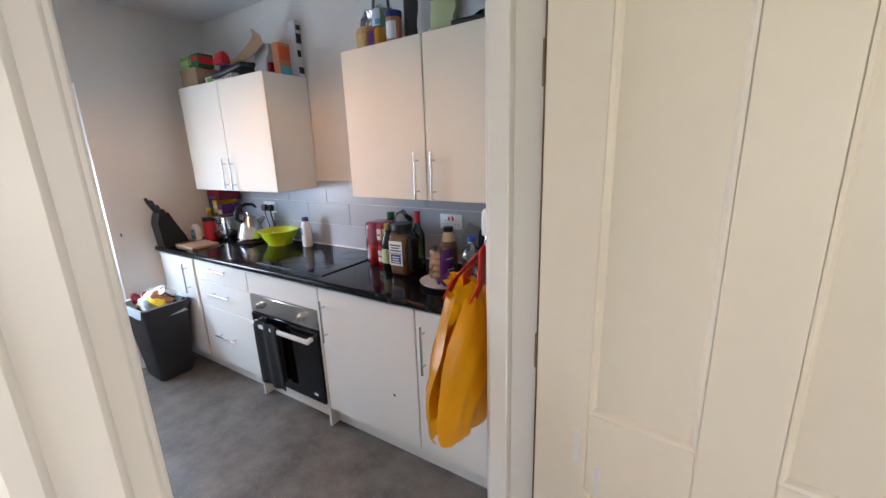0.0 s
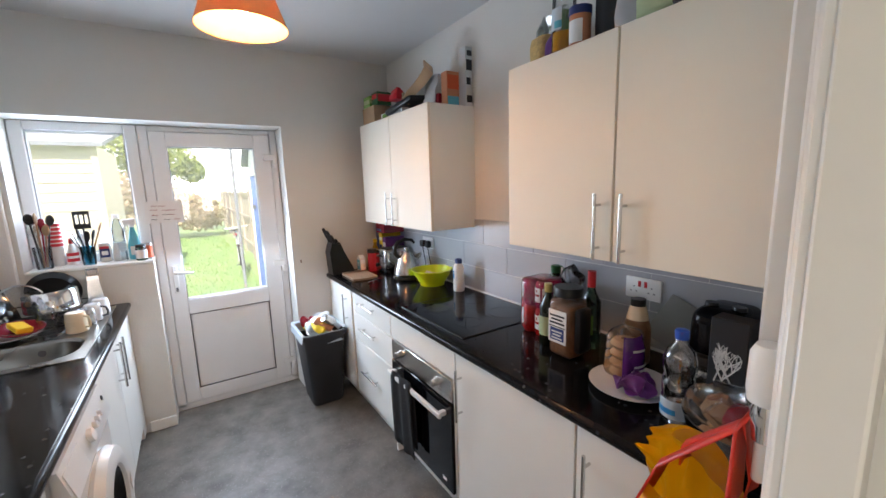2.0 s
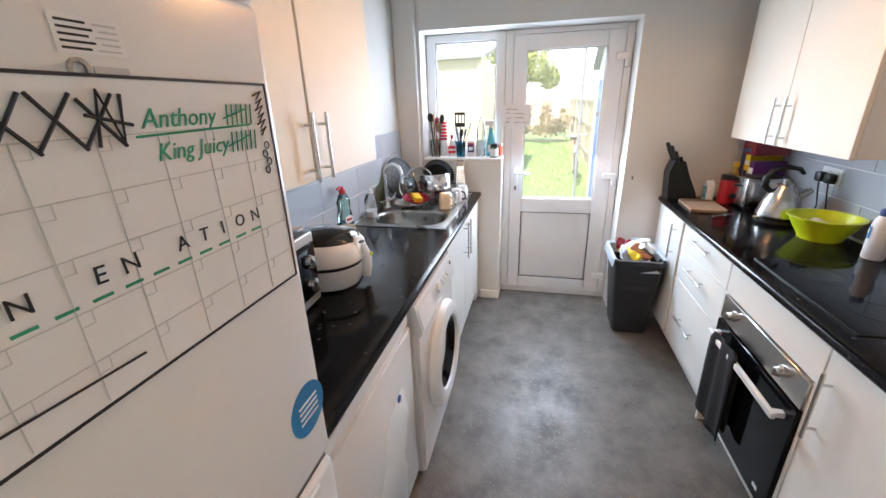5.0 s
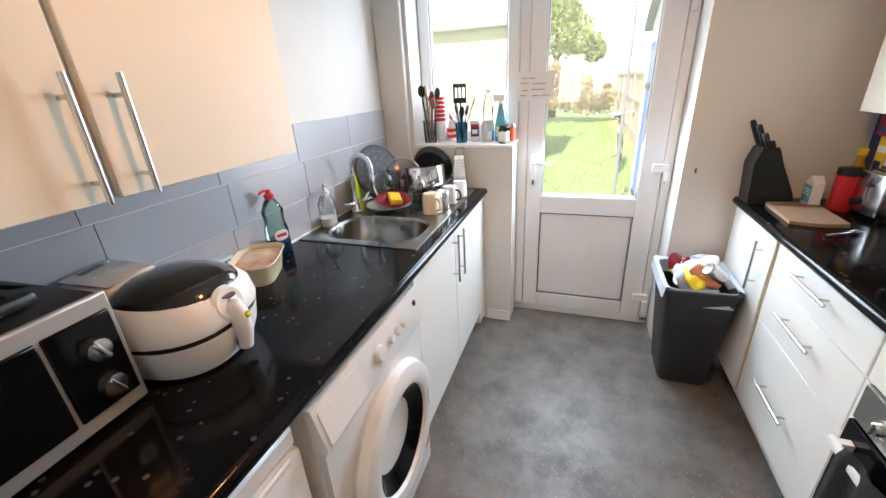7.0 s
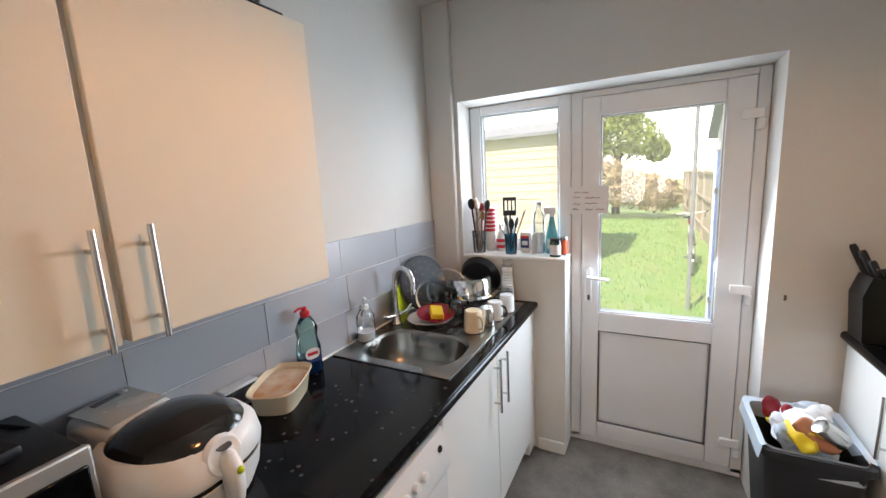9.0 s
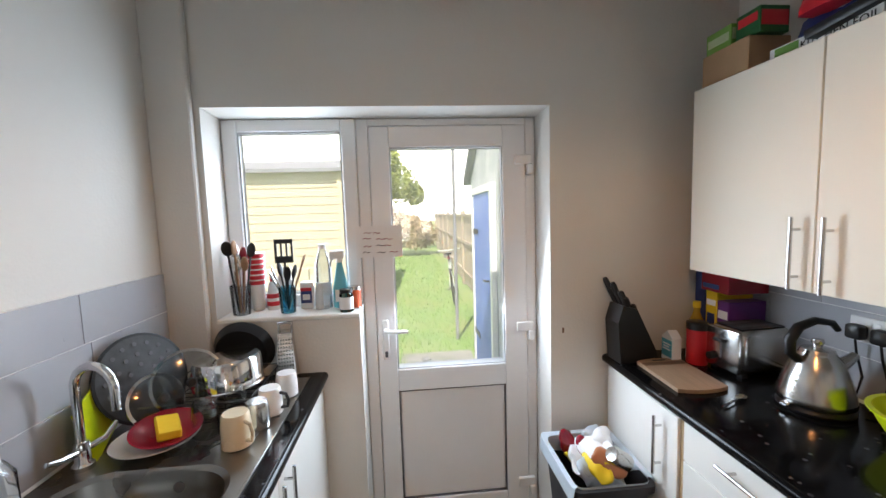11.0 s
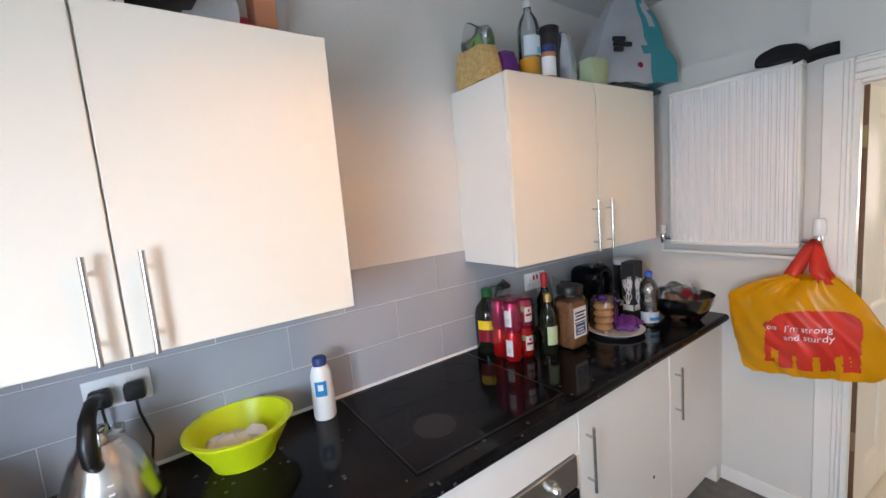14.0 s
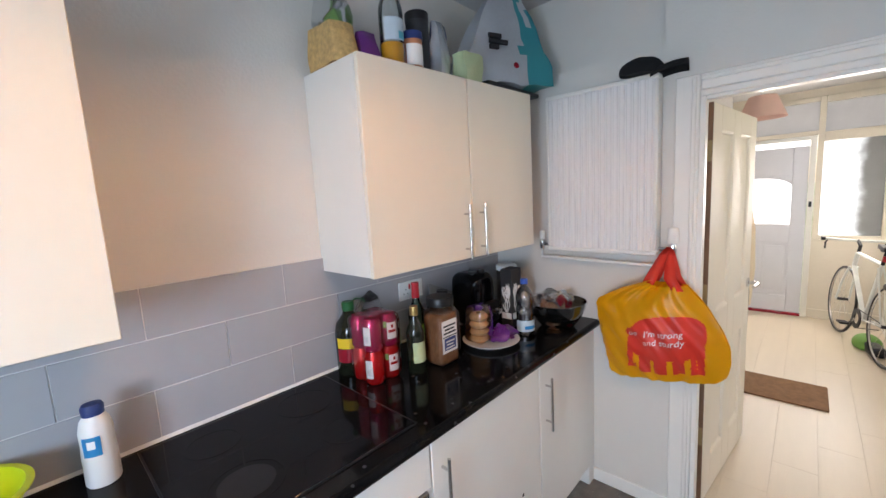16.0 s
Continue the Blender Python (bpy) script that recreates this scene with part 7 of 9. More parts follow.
# washed dishes on the drainer
DZ = WT + 0.008
rk = fixed("dish_rack", "black wire dish rack on the drainer", "dish rack", (-3.05, -0.2, DZ))
bm = bmesh.new()
for z in (DZ + 0.006, DZ + 0.07):
    tube([(-3.26, -0.40, z), (-2.93, -0.40, z), (-2.93, -0.06, z), (-3.26, -0.06, z), (-3.26, -0.40, z)], 0.0035, 6, bm)
part("rim", bm, "black", rk)
for k in range(9):
    x = -3.24 + 0.037 * k
    part("wire", tube([(x, -0.40, DZ + 0.07), (x, -0.39, DZ + 0.008), (x, -0.07, DZ + 0.008), (x, -0.06, DZ + 0.07)], 0.002, 6), "black", rk)

dp = fixed("plate", "white plate under the red dish beside the tap", "plate", (-2.835, -0.30, DZ))
bm = lathe([(0, 0.003), (0.07, 0.003), (0.115, 0.016), (0.116, 0.019), (0.072, 0.008), (0, 0.007)], 36)
part("body", bm, "china", dp)
dp.matrix_basis = pose(0, 0, 0)
dp.matrix_basis = pose(-2.835, -0.29, DZ + 0.008, 0, 0, 0)
PLACED.discard(dp.name)
for o in dp.children:
    o.matrix_parent_inverse = Matrix()
dsh = thing("dish", "dark red glazed dish holding a yellow sponge", "dish", pose(-2.825, -0.255, DZ + 0.03, -6, 8, 0) @ Matrix.Scale(0.85, 4))
part("body", lathe([(0, 0), (0.05, 0), (0.085, 0.014), (0.108, 0.03), (0.11, 0.034), (0.106, 0.034), (0.083, 0.019), (0, 0.007)], 36), "maroon", dsh)
solo("sponge", crumple(box(-0.045, 0.045, -0.03, 0.03, 0, 0.028, 0.004), 0.003, 40, 1), "sponge", "yellow washing sponge in the dish", "sponge", pose(-2.82, -0.25, DZ + 0.045, -8, 14, 35))


def upturned(name, label, x, y, r, h, mat, handle_mat=None, side=1, cat="mug", z=DZ, ang=0):
    c = thing(name, label, cat, pose(x, y, z, 0, 0, ang))
    ob = part("body", lathe([(r - 0.003, 0), (r, 0), (r * 0.99, h * 0.6), (r * 0.9, h - 0.006), (r * 0.82, h), (0, h - 0.002), (0, h - 0.006), (r * 0.86, h - 0.01), (r - 0.004, 0)], 28), mat, c)
    if mat in ("clearp", "film"):
        ob.visible_shadow = False
    if handle_mat:
        part("handle", tube([(side * (r - 0.003), 0, h * 0.2), (side * (r + 0.022), 0, h * 0.25), (side * (r + 0.026), 0, h * 0.5), (side * (r + 0.018), 0, h * 0.75), (side * (r - 0.005), 0, h * 0.8)], 0.0055, 8), handle_mat, c)
    return c


upturned("mug", "cream upturned mug with a thin printed line", -2.80, -0.045, 0.043, 0.098, "creamc", "creamc", 1, ang=60)
upturned("glass", "upturned clear drinking glass", -2.865, -0.165, 0.038, 0.11, "clearp", None, cat="glass")
upturned("cup", "brushed steel upturned cup", -2.895, -0.02, 0.037, 0.085, "steel", None, cat="cup")
upturned("mug", "white upturned mug with black handle", -2.985, -0.01, 0.04, 0.088, "china", "black", 1, ang=80)
upturned("mug", "white upturned mug near the wall", -3.12, 0.005, 0.04, 0.085, "china", "china", -1)
upturned("glass", "upturned clear tumbler in the rack", -3.0, -0.13, 0.036, 0.1, "film", None, cat="glass", z=DZ + 0.012)
pt = thing("saucepan", "upturned polished steel saucepan on the rack", "saucepan", pose(-3.07, -0.175, DZ + 0.074, 3, -4, 20) @ Matrix.Scale(1.12, 4))
part("body", lathe([(0.098, 0), (0.104, 0.0), (0.104, 0.003), (0.1, 0.006), (0.1, 0.082), (0.094, 0.09), (0, 0.091), (0, 0.086), (0.095, 0.08), (0.098, 0.0)], 40), "chrome", pt)
part("handle", tube([(-0.1, 0, 0.03), (-0.15, 0, 0.035), (-0.16, 0.01, 0.035)], [0.008, 0.009, 0.007], 8), "black", pt)
pn = thing("frying_pan", "dark frying pan leaning behind the saucepan", "frying pan", pose(-3.285, -0.22, DZ + 0.115, 0, -78, 0))
part("body", lathe([(0, 0), (0.1, 0), (0.122, 0.035), (0.124, 0.035), (0.102, -0.004), (0, -0.004)], 36), "black", pn)
part("handle", tube([(-0.11, 0.02, 0.03), (-0.14, 0.05, 0.04)], 0.01, 8), "black", pn)
gt = thing("grater", "tall steel box grater with loop handle", "grater", pose(-3.275, -0.035, DZ, 0, 0, 10))
bm = bmesh.new()
lo = [bm.verts.new(p) for p in ((-0.05, -0.04, 0), (0.05, -0.04, 0), (0.05, 0.04, 0), (-0.05, 0.04, 0))]
hi = [bm.verts.new(p) for p in ((-0.034, -0.026, 0.2), (0.034, -0.026, 0.2), (0.034, 0.026, 0.2), (-0.034, 0.026, 0.2))]
for i in range(4):
    bm.faces.new((lo[i], lo[(i + 1) % 4], hi[(i + 1) % 4], hi[i]))
bm.faces.new(hi)
part("body", bm, "steel", gt, smooth=False)
bm = bmesh.new()
for i in range(6):
    for j in range(11):
        k = j / 11
        bx(bm, 0.0495 - 0.016 * (0.1 + 0.85 * k), 0.052 - 0.016 * (0.1 + 0.85 * k), -0.028 + 0.0105 * i, -0.024 + 0.0105 * i, 0.02 + 0.015 * j, 0.027 + 0.015 * j)
tagged(part("teeth", bm, "seal", gt), kind="stuff")
part("handle", tube([(0, -0.024, 0.198), (0, -0.026, 0.235), (0, 0.026, 0.235), (0, 0.024, 0.198)], 0.006, 8), "steel", gt)


def disc(name, label, cat, m, r, mat, rim_mat=None, knob=False, bow=0.02):
    c = thing(name, label, cat, m)
    ob = part("plate", lathe([(0, bow), (r * 0.6, bow * 0.75), (r, 0), (r, -0.003), (r * 0.6, bow * 0.75 - 0.004), (0, bow - 0.004)], 40), mat, c)
    if mat in ("film", "clearp"):
        ob.visible_shadow = False
    if rim_mat:
        part("rim", lathe([(r - 0.004, -0.005), (r + 0.004, -0.005), (r + 0.005, 0.002), (r - 0.004, 0.003)], 40), rim_mat, c)
    if knob:
        part("knob", lathe([(0, bow), (0.008, bow), (0.007, bow + 0.015), (0.017, bow + 0.024), (0.012, bow + 0.032), (0, bow + 0.033)], 16), "black", c)
    return c


tray = disc("pizza_tray", "round perforated grey pizza tray leaning on the tiles", "tray", pose(-2.985, -0.41, WT + 0.16, 0, 72, 68), 0.145, "jeans", "black", bow=0.004)
bm = bmesh.new()
for k, rr in ((6, 0.045), (12, 0.08), (18, 0.115)):
    for i in range(k):
        a = 2 * math.pi * i / k
        lathe([(0, 0), (0.0075, 0), (0.0075, 0.0012), (0, 0.0012)], 8, (rr * math.cos(a), rr * math.sin(a), 0.0055), bm)
tagged(part("holes", bm, "seal", tray), kind="stuff")
disc("pan_lid", "large glass pan lid with steel rim", "pan lid", pose(-2.985, -0.27, WT + 0.135, 0, 76, 40), 0.105, "clearp", "chrome", True)
disc("pan_lid", "small glass pan lid with steel rim", "pan lid", pose(-2.91, -0.33, WT + 0.11, 0, 70, 60), 0.08, "clearp", "chrome", True)
solo("chopping_board", box(-0.10, 0.10, -0.004, 0.004, 0, 0.17, 0.003), "lime", "lime green plastic chopping board leaning on tiles", "chopping board", pose(-2.86, -0.452, DZ, 10, 8, 20))
solo("bottle", lathe([(0, 0), (0.02, 0), (0.022, 0.01), (0.022, 0.06), (0.01, 0.085), (0, 0.086)], 16), "maroon", "dark red glass bottle among the dishes", "bottle", pose(-3.02, -0.26, DZ + 0.075))

# ---- window sill ----
SZ = 1.163


def pot(name, label, x, y, r, h, mat):
    c = fixed(name, label, "pot", (x, y, SZ))
    ob = part("cup", lathe([(0, 0.002), (r * 0.82, 0.0), (r * 0.85, 0.004), (r, h), (r - 0.0025, h), (r * 0.82, 0.008), (0, 0.007)], 24, (x, y, SZ)), mat, c)
    ob.visible_shadow = mat not in ("aqua", "clearp")
    return c


pt = pot("utensil_pot", "clear pot crammed with steel and wooden utensils", -3.405, -0.255, 0.043, 0.13, "clearp")
rng = random.Random(5)
for k in range(9):
    a, t = rng.uniform(0, 6.28), rng.uniform(0.25, 0.65)
    b = Vector((-3.405 + 0.014 * math.cos(a), -0.255 + 0.014 * math.sin(a), SZ + 0.01))
    ln = rng.uniform(0.18, 0.27)
    d = Vector((0.30 * t * math.cos(a), 0.24 * t * math.sin(a), 1)).normalized()
    mt = ("steel", "black", "wood", "steel", "maroon")[k % 5]
    ut = part("utensil", tube([b, b + d * ln], 0.0045, 8), mt, pt)
    bm = bmesh.new()
    bmesh.ops.create_uvsphere(bm, u_segments=14, v_segments=8, radius=0.026)
    bmesh.ops.transform(bm, matrix=Matrix.Translation(b + d * (ln + 0.025)) @ d.to_track_quat("Z", "X").to_matrix().to_4x4() @ pose(0, 0, 0, 0, 0, 40 * k) @ Matrix.Diagonal((0.3, 0.85, 1.25, 1)), verts=bm.verts[:])
    part("head", bm, mt, ut)
cs = fixed("paper_cups", "stack of red and white striped paper cups", "cups", (-3.47, -0.205, SZ))
for k in range(6):
    part("cup", lathe([(0.030, 0.0), (0.033, 0.001), (0.0345, 0.018), (0.035, 0.02), (0.0, 0.02)], 24, (-3.47, -0.205, SZ + 0.12 + 0.024 * k)), "red", cs)
    part("cup_rim", lathe([(0.035, 0.0185), (0.037, 0.0205), (0.036, 0.0245), (0.0, 0.0245)], 24, (-3.47, -0.205, SZ + 0.12 + 0.024 * k)), "china", cs)
part("base_cup", lathe([(0, 0.001), (0.024, 0.001), (0.0335, 0.121), (0, 0.121)], 24, (-3.47, -0.205, SZ)), "china", cs)
bt = fixed("cleaner_bottle", "white bottle with red bands and cap", "bottle", (-3.475, -0.14, SZ))
part("body", lathe([(0, 0), (0.028, 0), (0.029, 0.06), (0.02, 0.11), (0.012, 0.13), (0, 0.13)], 20, (-3.475, -0.14, SZ)), "china", bt)
part("cap", lathe([(0.012, 0.128), (0.011, 0.16), (0, 0.162)], 14, (-3.475, -0.14, SZ)), "red", bt)
for z in (0.02, 0.055):
    part("band", lathe([(0.0297, z), (0.0297, z + 0.02), (0.0, z + 0.02)], 20, (-3.475, -0.14, SZ)), "red", bt)
pt = pot("utensil_pot", "aqua plastic cup holding black cooking utensils", -3.40, -0.055, 0.038, 0.115, "aqua")
b = Vector((-3.405, -0.055, SZ + 0.01))
sl = part("spatula", tube([b, b + Vector((0.0, -0.004, 0.22))], 0.0055, 8), "black", pt)
bm = bmesh.new()
for y0, y1, z0, z1 in ((-0.045, 0.034, 0.22, 0.25), (-0.045, 0.034, 0.305, 0.325), (-0.045, -0.034, 0.25, 0.305), (-0.02, -0.012, 0.25, 0.305), (0.003, 0.011, 0.25, 0.305), (0.025, 0.034, 0.25, 0.305)):
    bx(bm, b.x - 0.003, b.x + 0.003, b.y + y0, b.y + y1, SZ + z0, SZ + z1)
part("slotted_head", bm, "black", sl)
for k, (dx, dy, ln, mt) in enumerate(((-0.02, 0.11, 0.2, "wood"), (0.03, 0.075, 0.15, "black"), (0.02, -0.10, 0.15, "steel"), (-0.03, -0.06, 0.16, "black"), (0.04, 0.02, 0.14, "black"), (0.0, -0.14, 0.13, "steel"))):
    d = Vector((dx * 1.8, dy * 1.8, 0.6)).normalized()
    ut = part("utensil", tube([b, b + d * ln], 0.0045, 8), mt, pt)
    bm = bmesh.new()
    bmesh.ops.create_uvsphere(bm, u_segments=12, v_segments=8, radius=0.02)
    bmesh.ops.transform(bm, matrix=Matrix.Translation(b + d * (ln + 0.025)) @ d.to_track_quat("Z", "X").to_matrix().to_4x4() @ Matrix.Diagonal((0.3, 0.8, 1.7, 1)), verts=bm.verts[:])
    part("head", bm, mt, ut)
tb = fixed("sauce_tub", "white tub with navy and red label", "tub", (-3.455, 0.02, SZ))
part("body", box(-3.48, -3.43, -0.012, 0.048, SZ + 0.0005, SZ + 0.125, 0.012, 3), "china", tb)
part("label", box(-3.43, -3.4285, -0.006, 0.042, SZ + 0.03, SZ + 0.1), "navy", tb)
part("label_band", box(-3.4285, -3.4275, -0.006, 0.042, SZ + 0.085, SZ + 0.1), "red", tb)
part("print", box(-3.4285, -3.4275, 0.002, 0.034, SZ + 0.045, SZ + 0.07), "paper", tb)
bt = fixed("water_bottle", "large clear plastic bottle on the sill", "bottle", (-3.462, 0.092, SZ))
ob = part("body", lathe([(0, 0), (0.034, 0), (0.035, 0.2), (0.02, 0.25), (0.014, 0.275), (0, 0.275)], 24, (-3.462, 0.092, SZ)), "clearp", bt)
ob.visible_shadow = False
part("cap", lathe([(0.016, 0.27), (0.016, 0.292), (0, 0.292)], 14, (-3.462, 0.092, SZ)), "white", bt)
label_on(bt, 0.035, 0.06, 0.12, "pale", (-3.462, 0.092, SZ), -80, 80)
solo("deodorant", lathe([(0, 0), (0.018, 0), (0.019, 0.07), (0.014, 0.1), (0.008, 0.115), (0, 0.116)], 18, (-3.43, 0.075, SZ)), "greyline", "small pale spray bottle on the sill", "bottle")
sy = fixed("spray_bottle", "blue trigger spray cleaner with white head", "spray bottle", (-3.45, 0.168, SZ))
part("body", oval([(0.03, 0.0), (0.034, 0.005), (0.034, 0.09), (0.022, 0.15), (0.012, 0.2), (0.011, 0.215)], sx=0.7, sy=1, off=(-3.45, 0.168, SZ)), "turq", sy)
part("head", box(-3.463, -3.437, 0.125, 0.19, SZ + 0.222, SZ + 0.262, 0.008, 2), "white", sy)
part("collar", lathe([(0.014, 0.208), (0.014, 0.226), (0, 0.226)], 14, (-3.45, 0.168, SZ)), "white", sy)
part("trigger", tube([(-3.45, 0.14, SZ + 0.225), (-3.45, 0.125, SZ + 0.205), (-3.45, 0.128, SZ + 0.185)], 0.005, 8), "white", sy)
part("label", box(-3.426, -3.4245, 0.148, 0.19, SZ + 0.03, SZ + 0.085), "china", sy)
jr = fixed("jar", "clear glass jar with dark lid and label", "jar", (-3.365, 0.205, SZ))
part("body", lathe([(0, 0), (0.029, 0), (0.031, 0.005), (0.031, 0.075), (0.025, 0.085), (0, 0.085)], 22, (-3.365, 0.205, SZ)), "greeng", jr)
part("lid", lathe([(0.028, 0.083), (0.028, 0.098), (0, 0.099)], 22, (-3.365, 0.205, SZ)), "black", jr)
label_on(jr, 0.031, 0.012, 0.066, "china", (-3.365, 0.205, SZ), -100, 80)
tn = fixed("food_tin", "tin with orange label standing on the sill", "tin", (-3.415, 0.238, SZ))
part("body", lathe([(0, 0), (0.03, 0), (0.03, 0.1), (0, 0.1)], 24, (-3.42, 0.232, SZ)), "steel", tn)
label_on(tn, 0.03, 0.006, 0.085, "orange", (-3.42, 0.232, SZ), -180, 170)
packet("film_bag", "crumpled white plastic bag on the sill", "bag", -3.49, -0.09, SZ, 0.02, 0.09, 0.19, "china", 44, 0.010)

nte = fixed("note", "handwritten white card stuck across the door and frame", "note", (XD, 0.36, 1.34))
part("card", crumple(box(XD + 0.012, XD + 0.0132, 0.243, 0.457, 1.382, 1.53), 0.002, 9, 3), "paper", nte)
part("tape", box(XD + 0.0, XD + 0.0128, 0.34, 0.40, 1.42, 1.47), "paper", nte)
rng = random.Random(9)
for k in range(11):
    y, z = 0.26 + 0.055 * (k % 3) + rng.uniform(0, .03), 1.402 + 0.03 * (k // 3) + rng.uniform(0, .008)
    part("scrawl", tube([(XD + 0.0155, y, z), (XD + 0.0155, y + 0.012, z + 0.006), (XD + 0.0155, y + 0.022, z), (XD + 0.0155, y + rng.uniform(.03, .045), z + 0.004)], 0.0017, 5), "ink" if k in (0, 1, 4) else "redink", nte)
solo("wall_mark", box(XB + 0.0004, XB + 0.0025, 1.172, 1.182, 1.015, 1.04, 0.001), "brown", "small brown chip in the wall paint", "mark")

# ---- rubbish bin ----
bn = fixed("rubbish_bin", "dark grey rectangular bin overflowing with packaging", "bin", (-3.09, 1.205, 0))
bm = bmesh.new()


def rect_ring(bm, cx, cy, hx, hy, z, r=0.03):
    return [bm.verts.new(p) for p in ring_loop(cx, cy, hx, hy, r, z, 3)]


rows = [rect_ring(bm, -3.09, 1.21, 0.115, 0.105, 0.002), rect_ring(bm, -3.09, 1.21, 0.125, 0.112, 0.02), rect_ring(bm, -3.095, 1.205, 0.175, 0.145, 0.53), rect_ring(bm, -3.095, 1.205, 0.188, 0.158, 0.532),
        rect_ring(bm, -3.095, 1.205, 0.188, 0.158, 0.56), rect_ring(bm, -3.095, 1.205, 0.172, 0.142, 0.56), rect_ring(bm, -3.095, 1.205, 0.16, 0.13, 0.35)]
for a, b in zip(rows, rows[1:]):
    for i in range(len(a)):
        bm.faces.new((a[i], a[(i + 1) % len(a)], b[(i + 1) % len(a)], b[i]))
bm.faces.new(rows[0])
bm.faces.new(rows[-1])
part("body", bm, "binp", bn)
bm = bmesh.new()
rows = [rect_ring(bm, -3.095, 1.205, 0.17, 0.14, 0.48), rect_ring(bm, -3.095, 1.205, 0.171, 0.141, 0.568), rect_ring(bm, -3.095, 1.205, 0.192, 0.162, 0.572), rect_ring(bm, -3.095, 1.205, 0.196, 0.166, 0.515)]
for a, b in zip(rows, rows[1:]):
    for i in range(len(a)):
        if 3 <= i <= 12 or rows.index(a) < 1:
            bm.faces.new((a[i], a[(i + 1) % len(a)], b[(i + 1) % len(a)], b[i]))
part("liner", crumple(bm, 0.008, 20, 4), "pale", bn, "white bin liner folded over the rim")
rng = random.Random(21)
mats = ["maroon", "paper", "silverf", "yellow", "pale", "paper", "copper", "paper", "film", "bread", "pale", "maroon"]
for k in range(20):
    bm = bmesh.new()
    bmesh.ops.create_icosphere(bm, subdivisions=3, radius=0.06)
    bmesh.ops.transform(bm, matrix=pose(-3.095 + rng.uniform(-.11, .11), 1.205 + rng.uniform(-.08, .08), 0.50 + 0.006 * k, rng.uniform(0, 60), rng.uniform(0, 60), rng.uniform(0, 180)) @ Matrix.Diagonal((1.15, 0.75, 0.4, 1)), verts=bm.verts[:])
    crumple(bm, 0.022, 22, k)
    part("rubbish", bm, mats[k % len(mats)], bn, "crumpled packaging")
part("rubbish", crumple(box(-3.16, -3.0, 1.15, 1.24, 0.575, 0.63, 0.02, 2), 0.01, 14, 2), "paper", bn, "white and blue bread wrapper")
bm = lathe([(0, 0), (0.024, 0), (0.033, 0.01), (0.033, 0.09), (0.026, 0.1), (0.022, 0.098), (0, 0.096)], 20)
bmesh.ops.transform(bm, matrix=pose(-2.99, 1.29, 0.60, 50, 20, 0), verts=bm.verts[:])
part("rubbish", bm, "steel", bn, "empty drink can")

# ---- on the fridge and the wall cabinet over the microwave ----
fp = thing("crisps_bag", "large red and green food bag on the fridge", "food bag", pose(-0.735, 0.08, 1.736, 0, 0, 10))
bm = bmesh.new()
bmesh.ops.create_cube(bm, size=1)
bmesh.ops.subdivide_edges(bm, edges=bm.edges[:], cuts=7, use_grid_fill=True)
for v in bm.verts:
    v.co = Vector((v.co.x * 0.15 * (1 - 0.3 * abs(v.co.y) ** 2), v.co.y * 0.09 * (1.1 - 0.5 * (v.co.z + 0.5)), (v.co.z + 0.5) * 0.27))
crumple(bm, 0.008, 14, 7)
for v in bm.verts:
    v.co.z = max(v.co.z, 0)
me = mesh_of("bag", bm, "maroon", True)
me.materials.append(M["dkgreen"])
me.materials.append(M["orange"])
me.materials.append(M["yellow"])
for q in me.polygons:
    if q.center.z > 0.13:
        q.material_index = 3 if q.center.z > 0.17 else 1
    if q.center.x < -0.062 and q.center.z > 0.07:
        q.material_index = 2
ob = new("bag_body", me)
ob.parent = fp
bt = fixed("storage_jar", "white storage jar with a dark round mark", "jar", (-0.62, 0.05, 1.736))
part("body", box(-0.665, -0.575, 0.03, 0.115, 1.737, 1.91, 0.015, 3), "china", bt)
bm = lathe([(0, 0), (0.02, 0), (0.02, 0.0015), (0, 0.0015)], 20)
bmesh.ops.transform(bm, matrix=pose(-0.645, 0.115, 1.77, -90), verts=bm.verts[:])
part("mark", bm, "ink", bt)
part("contents", box(-0.56, -0.47, -0.03, 0.085, 1.737, 1.82, 0.02, 2), "copper", bt)
CZ = 2.038
for k, (x, y, r, tip, zz) in enumerate(((-1.40, -0.35, 0.13, (-1.80, -0.13, 2.165), 0.0), (-1.62, -0.36, 0.12, (-2.03, -0.14, 2.19), 0.045))):
    pn = fixed("frying_pan", "black frying pan with long handle on the cabinet", "frying pan", (x, y, CZ))
    part("body", lathe([(0, zz), (r * 0.8, zz), (r, zz + 0.045), (r + 0.003, zz + 0.045), (r * 0.82, zz - 0.0), (0, zz + 0.004)], 32, (x, y, CZ)), "black", pn)
    d = (Vector(tip) - Vector((x, y, CZ + zz + 0.04)))
    d2 = Vector((d.x, d.y, 0)).normalized()
    a = Vector((x, y, CZ + zz + 0.04)) + d2 * (r - 0.005)
    part("handle", tube([a, a + (Vector(tip) - a) * 0.25 + Vector((0, 0, 0.02)), a + (Vector(tip) - a) * 0.6 + Vector((0, 0, 0.025)), tip], [0.013, 0.014, 0.016, 0.014], 10), "black", pn)
part("inner_pan", lathe([(0.075, 0.0), (0.085, 0.09), (0.088, 0.09), (0.078, -0.003)], 28, (-1.36, -0.37, CZ + 0.006)), "black", pn)
ct = fixed("plastic_container", "clear plastic tub on the cabinet", "container", (-1.93, -0.33, CZ))
ob = part("body", lathe([(0, 0), (0.08, 0), (0.1, 0.12), (0.103, 0.12), (0.083, -0.0), (0, 0.003)], 30, (-1.95, -0.33, CZ)), "clearp", ct)
ob.visible_shadow = False
